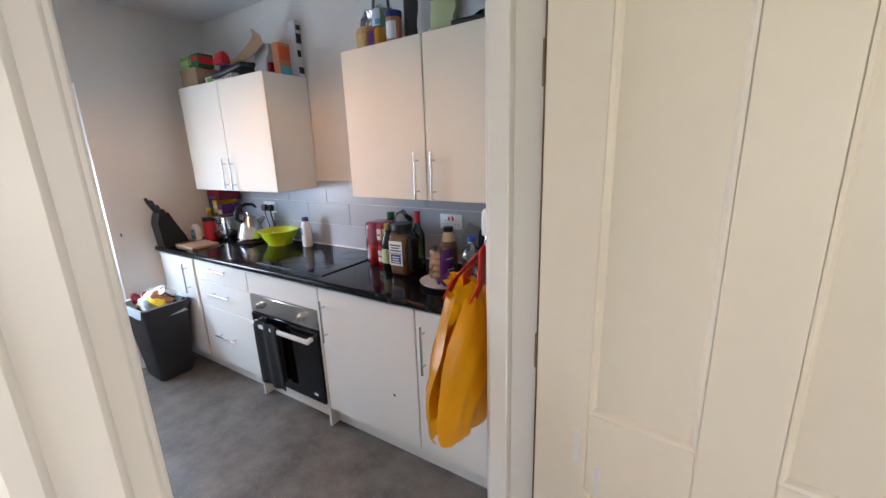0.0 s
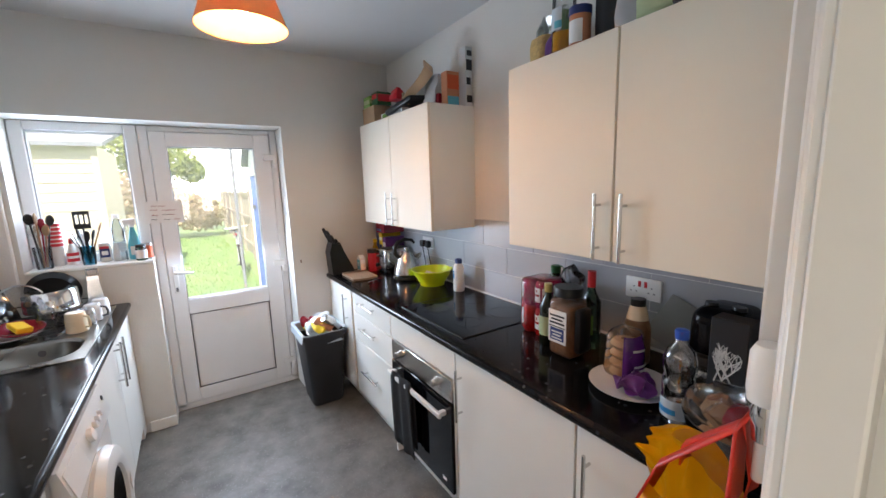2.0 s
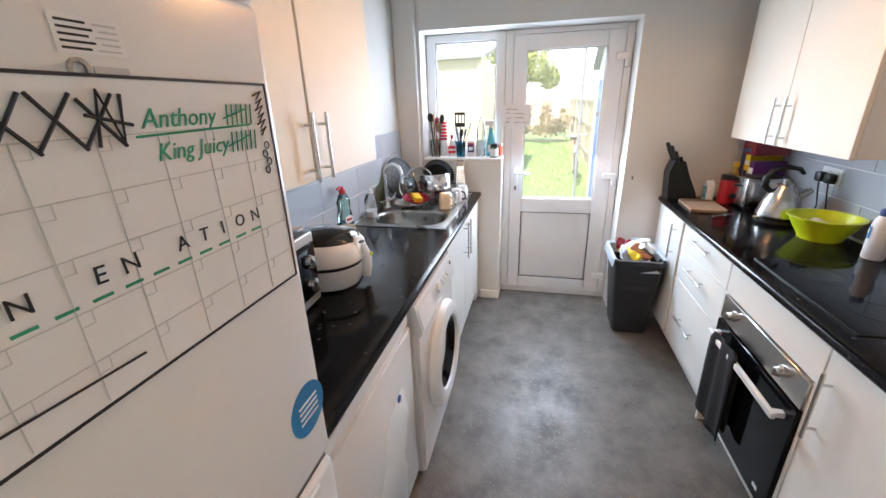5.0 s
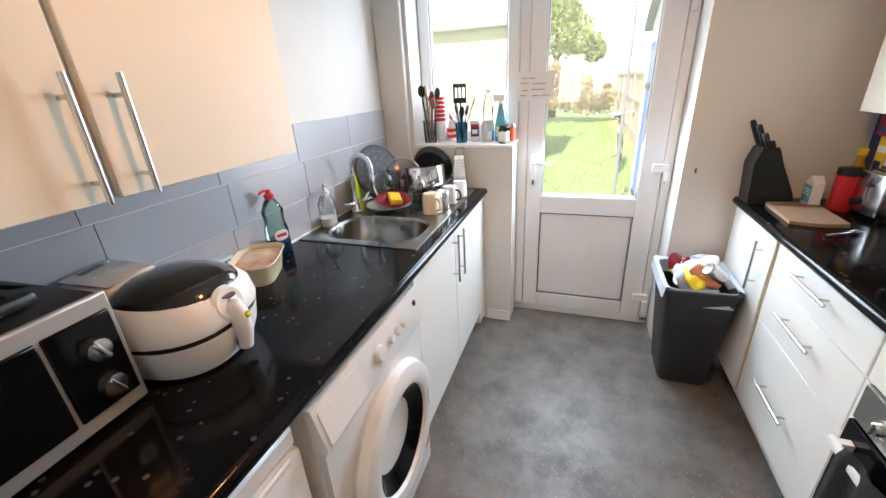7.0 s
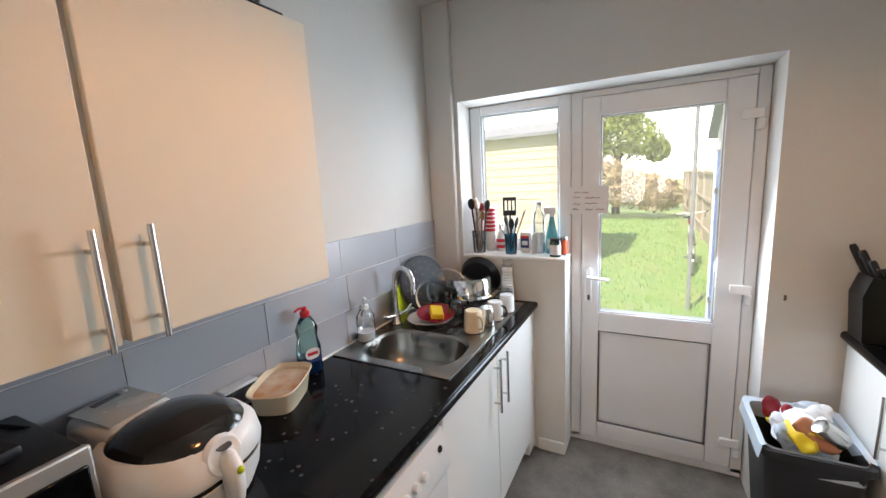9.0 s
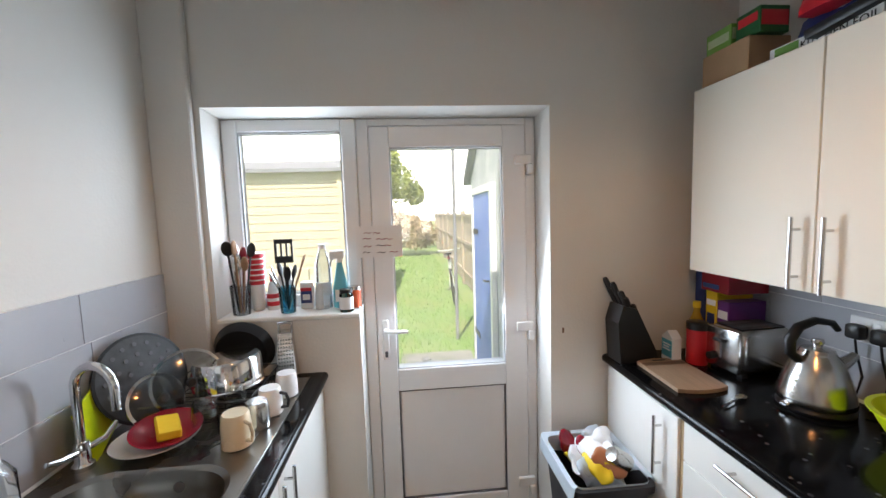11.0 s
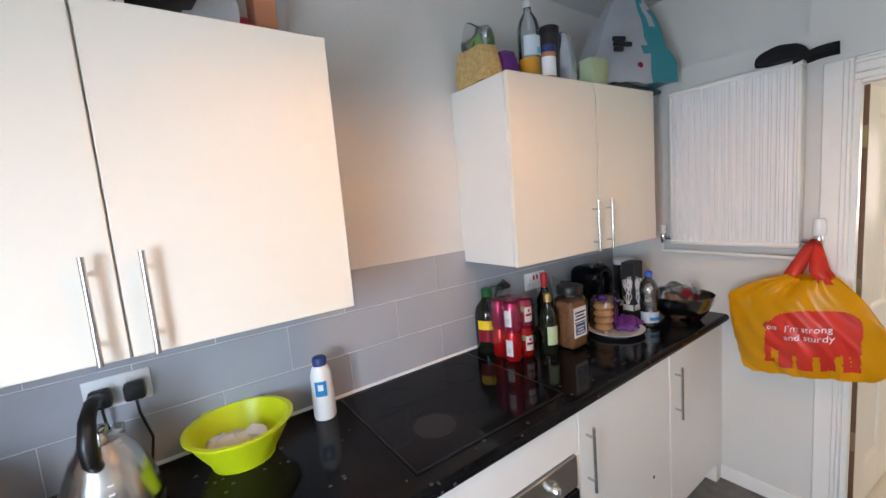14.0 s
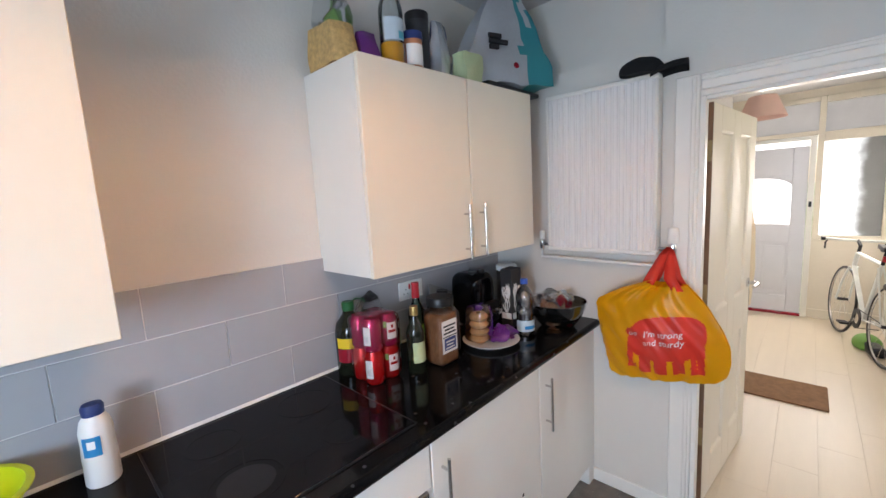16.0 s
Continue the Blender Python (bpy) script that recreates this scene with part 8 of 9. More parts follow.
part("lid", box(-2.04, -1.86, -0.31, -0.215, CZ + 0.0, CZ + 0.012, 0.004), "black", ct)

# bag of waste paper beside the fridge
wbk = fixed("waste_basket", "small white bin bag with dark rubbish beside the fridge", "bin", (-0.60, 0.226, 0))
bm = bmesh.new()
rows = [rect_ring(bm, -0.60, 0.226, 0.05, 0.03, 0.002), rect_ring(bm, -0.60, 0.226, 0.06, 0.033, 0.45), rect_ring(bm, -0.60, 0.226, 0.052, 0.027, 0.45), rect_ring(bm, -0.60, 0.226, 0.05, 0.024, 0.38)]
for a, b in zip(rows, rows[1:]):
    for i in range(len(a)):
        bm.faces.new((a[i], a[(i + 1) % len(a)], b[(i + 1) % len(a)], b[i]))
bm.faces.new(rows[0])
bm.faces.new(rows[-1])
M["lav"] = material("lavender_white_plastic", (0.62, 0.62, 0.74), 0.45, bump=0.3, bscale=12)
part("body", bm, "lav", wbk)
for k, mt in enumerate(("black", "greyline", "black", "tan")):
    bm = bmesh.new()
    bmesh.ops.create_icosphere(bm, subdivisions=3, radius=0.05)
    bmesh.ops.transform(bm, matrix=pose(-0.60 + 0.018 * (k - 1.5), 0.226, 0.46 + 0.028 * k, 30 * k, 20 * k) @ Matrix.Diagonal((0.8, 0.5, 0.9, 1)), verts=bm.verts[:])
    part("rubbish", crumple(bm, 0.025, 20, k + 3), mt, wbk)

# ---- hall ----
hd = fixed("door_3", "white panelled front door with arched bright glass", "door", (3.6, 1.02, 0), kind="structure")
bm = bmesh.new()
for a in ((0.63, 0.76, 0.02, 1.9), (1.30, 1.42, 0.02, 1.9), (0.76, 1.30, 0.02, 0.22), (0.76, 1.30, 0.84, 1.05), (0.76, 1.30, 1.60, 1.9)):
    bx(bm, 3.62, 3.665, a[0], a[1], a[2], a[3], 0.004)
M["fdoor"] = material("white_blue_plastic_door", (0.70, 0.72, 0.78), 0.35, vary=0.03)
part("door_leaf", bm, "fdoor", hd)
for y0, y1 in ((0.76, 1.01), (1.05, 1.30)):
    part("panel", box(3.632, 3.66, y0 + 0.03, y1 - 0.03, 0.27, 0.80, 0.008, 2), "fdoor", hd)
part("panel_back", box(3.64, 3.655, 0.76, 1.30, 0.22, 0.84), "fdoor", hd)
M["frost"] = material("frosted_daylit_glass", (0.85, 0.85, 0.82), 0.5, emit=(1.0, 0.97, 0.92, 0.8))
part("pane", box(3.645, 3.655, 0.755, 1.305, 1.045, 1.605), "frost", hd, "bright frosted glass")
bm = prism([(0.76, 1.605)] + [(1.03 + 0.27 * math.cos(radians(a)), 1.47 + 0.10 * math.sin(radians(a))) for a in range(180, -1, -15)] + [(1.30, 1.605)], (3.622, 3.642), "x")
part("arch_head", bm, "fdoor", hd)
bm = bmesh.new()
for a in ((0.575, 0.628, 0, 2.0), (1.422, 1.475, 0, 2.0), (0.628, 1.422, 1.96, 2.0)):
    bx(bm, 3.6, 3.7, a[0], a[1], a[2], a[3], 0.004)
part("door_frame", bm, "gloss", hd)
part("top_light", box(3.64, 3.65, 0.628, 1.422, 1.902, 1.958), "frost", hd, "bright glass strip over the door")
part("threshold", box(3.585, 3.7, 0.628, 1.422, 0.0, 0.03, 0.004), "maroon", hd, "dark red door sill")
part("lock", box(3.585, 3.6, 0.59, 0.615, 1.24, 1.30, 0.003), "black", hd, "black door lock")
scn = fixed("window_2", "frosted glass screen beside the front door", "window", (3.62, 0.3, 0.88), kind="structure")
bm = bmesh.new()
for a in ((0.52, 0.572, 0.885, 2.396), (0.002, 0.06, 0.885, 2.396), (0.06, 0.52, 0.885, 0.93), (0.06, 0.52, 1.93, 2.03), (0.572, 1.438, 2.003, 2.05), (0.572, 1.438, 2.35, 2.396), (0.06, 0.52, 2.33, 2.396)):
    bx(bm, 3.605, 3.69, a[0], a[1], a[2], a[3], 0.004)
part("window_frame", bm, "cream", scn)
M["frost2"] = material("glowing_screen_glass", (0.22, 0.22, 0.21), 0.3, emit=(0.95, 1.0, 0.97, 0.6))
_nt = M["frost2"].node_tree  # emission ramp paints daylight on the pane, fading towards low y
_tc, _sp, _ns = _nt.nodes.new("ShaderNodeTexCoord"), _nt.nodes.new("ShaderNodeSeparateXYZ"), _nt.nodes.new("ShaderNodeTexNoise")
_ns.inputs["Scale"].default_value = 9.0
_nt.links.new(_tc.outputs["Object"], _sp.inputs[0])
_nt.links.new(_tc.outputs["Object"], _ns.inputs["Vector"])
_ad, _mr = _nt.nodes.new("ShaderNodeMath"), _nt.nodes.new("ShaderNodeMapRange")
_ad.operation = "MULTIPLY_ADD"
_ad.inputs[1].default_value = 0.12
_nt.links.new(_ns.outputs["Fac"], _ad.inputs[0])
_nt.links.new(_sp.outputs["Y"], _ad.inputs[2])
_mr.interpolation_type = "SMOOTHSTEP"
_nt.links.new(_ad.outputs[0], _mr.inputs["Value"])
SCREEN_GLOW_RAMP = _mr
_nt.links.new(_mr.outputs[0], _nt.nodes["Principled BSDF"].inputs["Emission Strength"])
M["frost3"] = material("shaded_screen_glass", (0.45, 0.44, 0.42), 0.4, emit=(0.9, 0.93, 0.95, 0.07))
part("pane", box(3.645, 3.655, 0.058, 0.522, 0.928, 1.932), "frost2", scn, "frosted pane with painted daylight glow, dimmer along one side")
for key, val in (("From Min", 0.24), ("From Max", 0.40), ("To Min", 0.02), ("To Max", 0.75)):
    SCREEN_GLOW_RAMP.inputs[key].default_value = val
for y0, y1 in ((0.058, 0.522), (0.572, 1.438)):
    part("pane", box(3.645, 3.655, y0, y1, 2.028 if y0 < 0.5 else 2.048, 2.352), "frost3", scn, "grey frosted top pane")
structure("baseboard_hall", box(1.41, 3.6, 0.0005, 0.014, 0, 0.09, 0.005), "gloss", "white skirting board along the hall", "skirting")
structure("baseboard_screen", box(3.606, 3.6195, 0.015, 0.57, 0, 0.1, 0.005), "cream", "cream skirting board under the screen", "skirting")
structure("trim_hall", box(1.38, 1.41, -0.06, 0.018, 0, 2.1, 0.005), "gloss", "white corner trim at the end of the hall wall", "trim")
hl = fixed("pendant_lamp", "pale pink fabric pendant lampshade in the hall", "ceiling lamp", (1.6, 0.9, 2.03))
M["pink"] = material("pink_lampshade", (0.78, 0.52, 0.44), 0.8)
part("shade", lathe([(0.15, 0), (0.085, 0.16), (0.082, 0.16), (0.146, 0.001), (0.15, 0)], 36, (1.6, 0.9, 2.02)), "pink", hl)
part("cord", tube([(1.6, 0.9, 2.15), (1.6, 0.9, 2.478)], 0.004, 8), "white", hl)
part("bulb", lathe([(0, 0), (0.028, 0.02), (0.014, 0.08), (0, 0.1)], 16, (1.6, 0.9, 2.06)), "china", hl)
dm = fixed("doormat", "brown coir doormat on the hall floor", "doormat", (1.41, 0.72, 0))
M["coir"] = material("brown_coir", (0.24, 0.13, 0.065), 0.95, vary=0.3, scale=25, bump=1.0, bscale=160)
part("bristle_mat", box(1.21, 1.62, 0.44, 1.05, 0.0, 0.014, 0.004), "coir", dm)
ck = fixed("coat", "cream coat hanging in the hall", "coat", (1.62, 1.05, 0.66))
M["creamcloth"] = material("cream_cloth", (0.74, 0.62, 0.44), 0.9, bump=0.4, bscale=40)
bm = oval([(0.085, 0.66), (0.10, 0.8), (0.105, 1.1), (0.09, 1.4), (0.05, 1.58), (0.03, 1.62)], sx=1.0, sy=1.0, off=(1.62, 1.03, 0))
part("body", crumple(bm, 0.02, 7, 2), "creamcloth", ck)
part("sleeve", crumple(tube([(1.56, 0.99, 1.5), (1.5, 0.945, 1.2), (1.47, 0.93, 0.9), (1.46, 0.93, 0.62)], [0.045, 0.05, 0.045, 0.03], 12), 0.01, 12, 4), "creamcloth", ck)
part("hook", tube([(1.62, 1.14, 1.63), (1.62, 1.08, 1.63), (1.62, 1.07, 1.66)], 0.006, 8), "brass", ck)
bkb = fixed("cloth_bag", "black cloth bag hanging on the hall hooks", "bag", (1.32, 1.0, 0.42))
part("body", crumple(box(1.26, 1.38, 0.905, 1.0, 0.42, 0.78, 0.02, 3), 0.01, 14, 2), "blackfab", bkb)
part("strap", tube([(1.32, 0.95, 0.77), (1.32, 1.0, 1.1), (1.32, 1.12, 1.5)], 0.008, 8), "blackfab", bkb)
part("hook", tube([(1.32, 1.14, 1.5), (1.32, 1.08, 1.5), (1.32, 1.075, 1.53)], 0.006, 8), "brass", bkb)


def bicycle(name, label, rear, front, frame_mat, lean, hb=0.23, r=0.335, guard=True):
    """A road bicycle between two wheel contact points, leaning by degrees."""
    a, b = Vector(rear), Vector(front)
    d = b - a
    L = d.length
    m = Matrix.Translation(a) @ Matrix.Rotation(math.atan2(d.y, d.x), 4, "Z") @ Matrix.Rotation(radians(lean), 4, "X")
    t = thing(name, label, "bicycle", m)
    for x in (0, L):
        w = part("wheel", tube(arc((x, 0, r), r - 0.022, 0, 360, 40), 0.007, 6, caps=False), "steel", t)
        part("tyre", tube(arc((x, 0, r), r - 0.012, 0, 360, 40), 0.0125, 8, caps=False), "black", w)
        for k in range(14):
            q = radians(360 / 14 * k)
            part("spoke", tube([(x, 0.012 * (-1) ** k, r), (x + (r - 0.03) * math.cos(q), 0, r + (r - 0.03) * math.sin(q))], 0.0013, 4), "steel", w)
        hub = lathe([(0, -0.04), (0.014, -0.04), (0.014, 0.04), (0, 0.04)], 12)
        bmesh.ops.transform(hub, matrix=pose(x, 0, r, 90), verts=hub.verts[:])
        part("hub", hub, "black", w)
    bb, seat, head, hlow = Vector((0.41, 0, 0.28)), Vector((0.27, 0, 0.80)), Vector((L - 0.17, 0, 0.83)), Vector((L - 0.13, 0, 0.70))
    for p, q, rad in ((bb, seat, 0.015), (seat, head, 0.015), (bb, hlow, 0.018), (head, hlow, 0.019)):
        part("frame_tube", tube([p, q], rad, 12), frame_mat, t)
    for s in (-0.04, 0.04):
        part("stay", tube([(0, s, r), (0.38, s * 0.5, 0.28)], 0.008, 8), frame_mat, t)
        part("stay", tube([(0, s, r), (0.285, s * 0.4, 0.77)], 0.007, 8), frame_mat, t)
        part("fork_blade", tube([(L, s * 1.2, r), (L - 0.05, s, r + 0.2), (L - 0.125, s * 0.7, 0.69)], 0.01, 8), frame_mat, t)
    part("seat_post", tube([seat, (0.235, 0, 0.93)], 0.013, 10), "black", t)
    part("saddle", prism([(0.10, -0.07), (0.14, -0.075), (0.2, -0.04), (0.36, -0.018), (0.38, 0), (0.36, 0.018), (0.2, 0.04), (0.14, 0.075), (0.10, 0.07)], (0.93, 0.965), "z"), "black", t)
    part("stem", tube([head, (L - 0.19, 0, 0.9), (L - 0.12, 0, 0.94)], 0.014, 10), "black", t)
    part("handlebar", tube([(L - 0.10, -hb, 0.945), (L - 0.12, -0.05, 0.94), (L - 0.12, 0.05, 0.94), (L - 0.10, hb, 0.945)], 0.0125, 10), frame_mat, t)
    for s in (-1, 1):
        part("grip", tube([(L - 0.10, s * hb, 0.945), (L - 0.10, s * (hb + 0.03), 0.945)], 0.018, 10), "black", t)
        part("brake_lever", tube([(L - 0.10, s * (hb - 0.02), 0.94), (L - 0.05, s * (hb - 0.02), 0.9), (L - 0.06, s * (hb - 0.02), 0.84)], 0.007, 8), "black", t)
    part("crank", tube([(0.41, 0.06, 0.28), (0.52, 0.06, 0.2)], 0.008, 8), "steel", t)
    ch = lathe([(0.05, -0.003), (0.09, -0.003), (0.09, 0.003), (0.05, 0.003)], 28)
    bmesh.ops.transform(ch, matrix=pose(0.41, 0.05, 0.28, 90), verts=ch.verts[:])
    part("chainring", ch, "black", t)
    part("pedal", box(0.48, 0.57, 0.06, 0.13, 0.19, 0.21, 0.004), "black", t)
    part("chain", tube([(0, 0.05, r + 0.03), (0.41, 0.05, 0.37)], 0.004, 6), "black", t)
    part("chain", tube([(0, 0.05, r - 0.03), (0.41, 0.05, 0.19)], 0.004, 6), "black", t)
    part("rear_light", box(0.215, 0.235, -0.02, 0.02, 0.83, 0.88, 0.004), "red", t)
    part("brake", box(0.06, 0.12, -0.03, 0.03, 0.62, 0.67, 0.008), "black", t)
    return t


plain("bikew", "white_gloss_paint", (0.78, 0.80, 0.76), 0.25)
bicycle("bicycle", "white road bicycle leaning against the hall wall", (2.32, 0.12, 0.0), (3.22, 0.34, 0.0), "bikew", 4)
hlm = bmesh.new()
bmesh.ops.create_uvsphere(hlm, u_segments=24, v_segments=12, radius=0.12)
for v in hlm.verts:
    v.co = Vector((v.co.x * 1.1, v.co.y * 0.8, max(v.co.z, -0.05) * 0.75 + 0.04))
solo("cycle_helmet", hlm, "green", "dull green cycle helmet on the floor", "helmet", pose(2.78, 0.16, 0.0, 0, 0, 15))
solo("shoe_pile", crumple(box(-0.12, 0.12, -0.05, 0.05, 0, 0.09, 0.03, 3), 0.02, 12, 8), "black", "dark shoes under the bicycle", "shoes", pose(2.62, 0.13, 0.0, 0, 0, 10))

# ---- garden ----
M["grass"] = blotched("lawn_ground", (0.20, 0.32, 0.09), (0.30, 0.34, 0.13), 0.9, 1.4, 0.4, 0.7, bump=0.5)
M["blade"] = material("grass_blades", (0.25, 0.40, 0.11), 0.6, vary=0.3, scale=2)
M["concrete"] = blotched("garden_concrete", (0.34, 0.33, 0.30), (0.22, 0.22, 0.17), 0.9, 3, 0.4, 0.65, bump=0.4)
M["shed"] = material("cream_shed_boards", (0.58, 0.50, 0.34), 0.7, vary=0.12, scale=4, spread=0.4, stretch=(1, 0.2, 4))
M["fence"] = material("weathered_fence", (0.44, 0.37, 0.29), 0.8, vary=0.2, scale=5, spread=0.5)
M["render"] = blotched("grey_rendered_wall", (0.56, 0.57, 0.58), (0.34, 0.37, 0.40), 0.85, 3, 0.4, 0.65, bump=0.5)
M["bluedoor"] = blotched("blue_painted_boards", (0.10, 0.20, 0.58), (0.22, 0.33, 0.66), 0.5, 3, 0.45, 0.75, bump=0.2)
M["leafg"] = material("yellow_green_leaves", (0.30, 0.34, 0.08), 0.55, vary=0.4, scale=3)
M["leafb"] = material("rusty_hedge_leaves", (0.50, 0.38, 0.22), 0.6, vary=0.4, scale=3)
M["weed"] = material("weed_leaves", (0.10, 0.22, 0.04), 0.6, vary=0.4, scale=4)
M["rubble"] = material("broken_paving", (0.26, 0.26, 0.25), 0.9, vary=0.25, scale=9, bump=0.6, bscale=40)
M["bark"] = material("bark", (0.10, 0.075, 0.05), 0.9, bump=0.6, bscale=20)
M["roof"] = material("grey_roof_felt", (0.25, 0.25, 0.26), 0.85, vary=0.15, scale=6)

bm = bmesh.new()
v = [bm.verts.new(p) for p in ((160, -160, GZ), (160, 160, GZ), (-160, 160, GZ), (-160, -160, GZ))]
bm.faces.new(v)
structure("ground", bm, "grass", "sunlit green lawn", "ground")
structure("pavement", box(-6.3, -3.62, 0.35, 1.2, GZ - 0.05, GZ + 0.012, 0.006), "concrete", "mossy concrete path outside the back door", "path")
mc = fixed("manhole_cover", "grey metal drain cover in the path", "drain cover", (-5.75, 0.72, GZ))
part("lid", box(-6.0, -5.5, 0.52, 0.95, GZ + 0.012, GZ + 0.022, 0.004), "roof", mc)
rng = random.Random(2)
vs, fs = [], []
for k in range(16000):
    d = rng.random() ** 1.7
    x, y = -3.9 - 14 * d, rng.uniform(-3.2, 1.5)
    if x > -6.25 and y > 0.4:
        continue
    h, a = rng.uniform(0.03, 0.085), rng.uniform(0, 3.14)
    w = 0.006 + 0.010 * d
    i = len(vs)
    vs += [(x - w * math.cos(a), y - w * math.sin(a), GZ), (x + w * math.cos(a), y + w * math.sin(a), GZ), (x + rng.uniform(-.03, .03), y + rng.uniform(-.03, .03), GZ + h)]
    fs.append((i, i + 1, i + 2))
me = bpy.data.meshes.new("grass")
me.from_pydata(vs, [], fs)
me.materials.append(M["blade"])
tagged(new("grass", me), "long uneven green grass of the lawn", "grass", kind="stuff")

# added glowing sheet that stands in for the overexposed sky past the far gardens
M["haze"] = material("glowing_sky_sheet", (0.9, 0.9, 0.88), 1.0, emit=(1.0, 0.98, 0.94, 1.2))
bm = bmesh.new()
low = [bm.verts.new((-100 * math.cos(radians(a)), 100 * math.sin(radians(a)), GZ - 1)) for a in range(-75, 76, 15)]
up = [bm.verts.new((v.co.x, v.co.y, 62)) for v in low]
for k in range(len(low) - 1):
    bm.faces.new((low[k], low[k + 1], up[k + 1], up[k]))
structure("backdrop", bm, "haze", "glowing white sheet standing in for the sky beyond the gardens", "sky")

# shed with overlapping boards
shd = fixed("shed", "cream painted wooden shed with overlapping boards", "shed", (-9.6, -3.0, GZ))
SXF, SYA, SYB, SH = -8.6, -4.6, -0.64, 2.38
part("body", box(SXF - 2.4, SXF - 0.03, SYA, SYB, GZ, SH), "shed", shd, smooth=False)
n = 17
bh = (SH - GZ) / n
board = None
for k in range(n):
    if board is None:
        bm = prism([(0.0, 0.0), (0.022, 0.0), (0.008, bh + 0.012), (0.0, bh + 0.012)], (SYA, SYB), "y")
        board = part("board", bm, "shed", shd, smooth=False)
        ob = board
    else:
        ob = new("board", board.data)
        ob.parent = shd
        ob.matrix_parent_inverse = shd.matrix_basis.inverted()
    ob.matrix_basis = pose(SXF - 0.03, 0, GZ + bh * k)
for y in (SYA, -2.75, SYB - 0.06):
    part("post", box(SXF - 0.02, SXF + 0.03, y, y + 0.09, GZ, SH, 0.004), "shed", shd)
part("roof", prism([(SXF + 0.15, SH - 0.04), (SXF + 0.15, SH + 0.02), (SXF - 2.5, SH + 0.5), (SXF - 2.5, SH + 0.44)], (SYA - 0.1, SYB + 0.12), "y"), "roof", shd, smooth=False)
bn2 = fixed("garden_bench", "weathered wooden bench with a turquoise plank", "bench", (-7.0, -1.7, GZ))
part("seat_plank", box(-7.1, -6.85, -2.6, -0.75, 0.50, 0.54, 0.006), "turq", bn2, "turquoise plank")
part("back_rail", box(-7.3, -7.25, -2.6, -0.75, 0.78, 0.87, 0.006), "shed", bn2)
for y in (-2.45, -1.0):
    part("leg", box(-7.28, -7.2, y, y + 0.08, GZ, 0.86, 0.004), "shed", bn2)
    part("leg", box(-6.95, -6.88, y, y + 0.08, GZ, 0.5, 0.004), "shed", bn2)

# outbuilding with a blue door
ob_ = fixed("outbuilding", "grey rendered outbuilding with a blue boarded door", "outbuilding", (-5.4, 1.6, GZ))
prof = [(-6.25, GZ), (-4.25, GZ), (-4.25, 3.3), (-6.25, 1.95)]
part("wall", prism(prof, (1.245, 3.2), "y"), "render", ob_, smooth=False)
part("roof", prism([(-6.35, 1.90), (-4.2, 3.35), (-4.2, 3.42), (-6.35, 1.97)], (1.17, 3.25), "y"), "roof", ob_, smooth=False)
dr = part("door", box(-5.9, -5.02, 1.215, 1.244, GZ + 0.03, 1.76, 0.003), "bluedoor", ob_, "blue painted door")
for k in range(6):
    part("plank", box(-5.885 + 0.144 * k, -5.746 + 0.144 * k, 1.208, 1.2148, GZ + 0.05, 1.745, 0.003), "bluedoor", dr)
bm = bmesh.new()
for a in ((-5.97, -5.9, GZ, 1.83), (-5.02, -4.95, GZ, 1.83), (-5.9, -5.02, 1.76, 1.83)):
    bx(bm, a[0], a[1], 1.195, 1.244, a[2], a[3], 0.004)
part("door_frame", bm, "upvc", ob_, "white painted frame")
for z in (0.25, 1.35):
    part("hinge", box(-5.9, -5.62, 1.2, 1.2075, z, z + 0.05), "black", dr, "black strap hinge")
part("handle", tube([(-5.1, 1.205, 0.95), (-5.1, 1.17, 0.95), (-5.18, 1.165, 0.95)], 0.009, 8), "black", dr)

# fence on the boundary
fc = fixed("fence", "weathered panel fence along the garden", "fence", (-13, 1.9, GZ))
post = rail = slat = None


def shared(name, first, bm, mat, parent, m):
    if first is None:
        ob = part(name, bm, mat, parent, smooth=False)
        ob.matrix_basis = m
        return ob, ob
    bm.free()
    ob = new(name, first.data)
    ob.parent = parent
    ob.matrix_parent_inverse = parent.matrix_basis.inverted()
    ob.matrix_basis = m
    return first, ob


for k in range(8):
    x = -7.0 - 1.9 * k
    y = 1.75 + 0.02 * k
    post, _ = shared("post", post, box(-0.05, 0.05, -0.05, 0.05, 0, 1.75, 0.006), "fence", fc, pose(x, y, GZ))
    for z in (0.3, 1.0, 1.6):
        rail, _ = shared("rail", rail, box(-1.85, -0.05, -0.02, 0.02, 0, 0.06), "fence", fc, pose(x, y, GZ + z))
    for j in range(12):
        slat, _ = shared("slat", slat, box(-0.145, 0, 0.02, 0.035, 0, 1.62), "fence", fc, pose(x - 0.06 - 0.15 * j, y, GZ + 0.05, 0, 0, 1.5 * ((j * 7) % 3 - 1)))
wp = fixed("washing_line_pole", "tall grey metal washing line pole", "pole", (-6.75, 1.1, GZ))
part("pole", tube([(-6.75, 1.1, GZ), (-6.75, 1.1, 2.95)], 0.022, 12), "roof", wp)
part("cross_arm", tube([(-6.75, 0.98, 2.8), (-6.75, 1.22, 2.8)], 0.009, 8), "roof", wp)
part("line", tube([(-6.75, 1.1, 2.8), (-9.5, 0.9, 2.5), (-13, 0.8, 2.7)], 0.004, 6), "render", wp)
bicycle("bicycle", "white bicycle parked by the garden fence", (-8.75, 1.30, GZ), (-9.75, 1.42, GZ), "bikew", -6)
rp = fixed("watering_can", "red plastic watering can on the path", "watering can", (-5.15, 0.86, GZ))
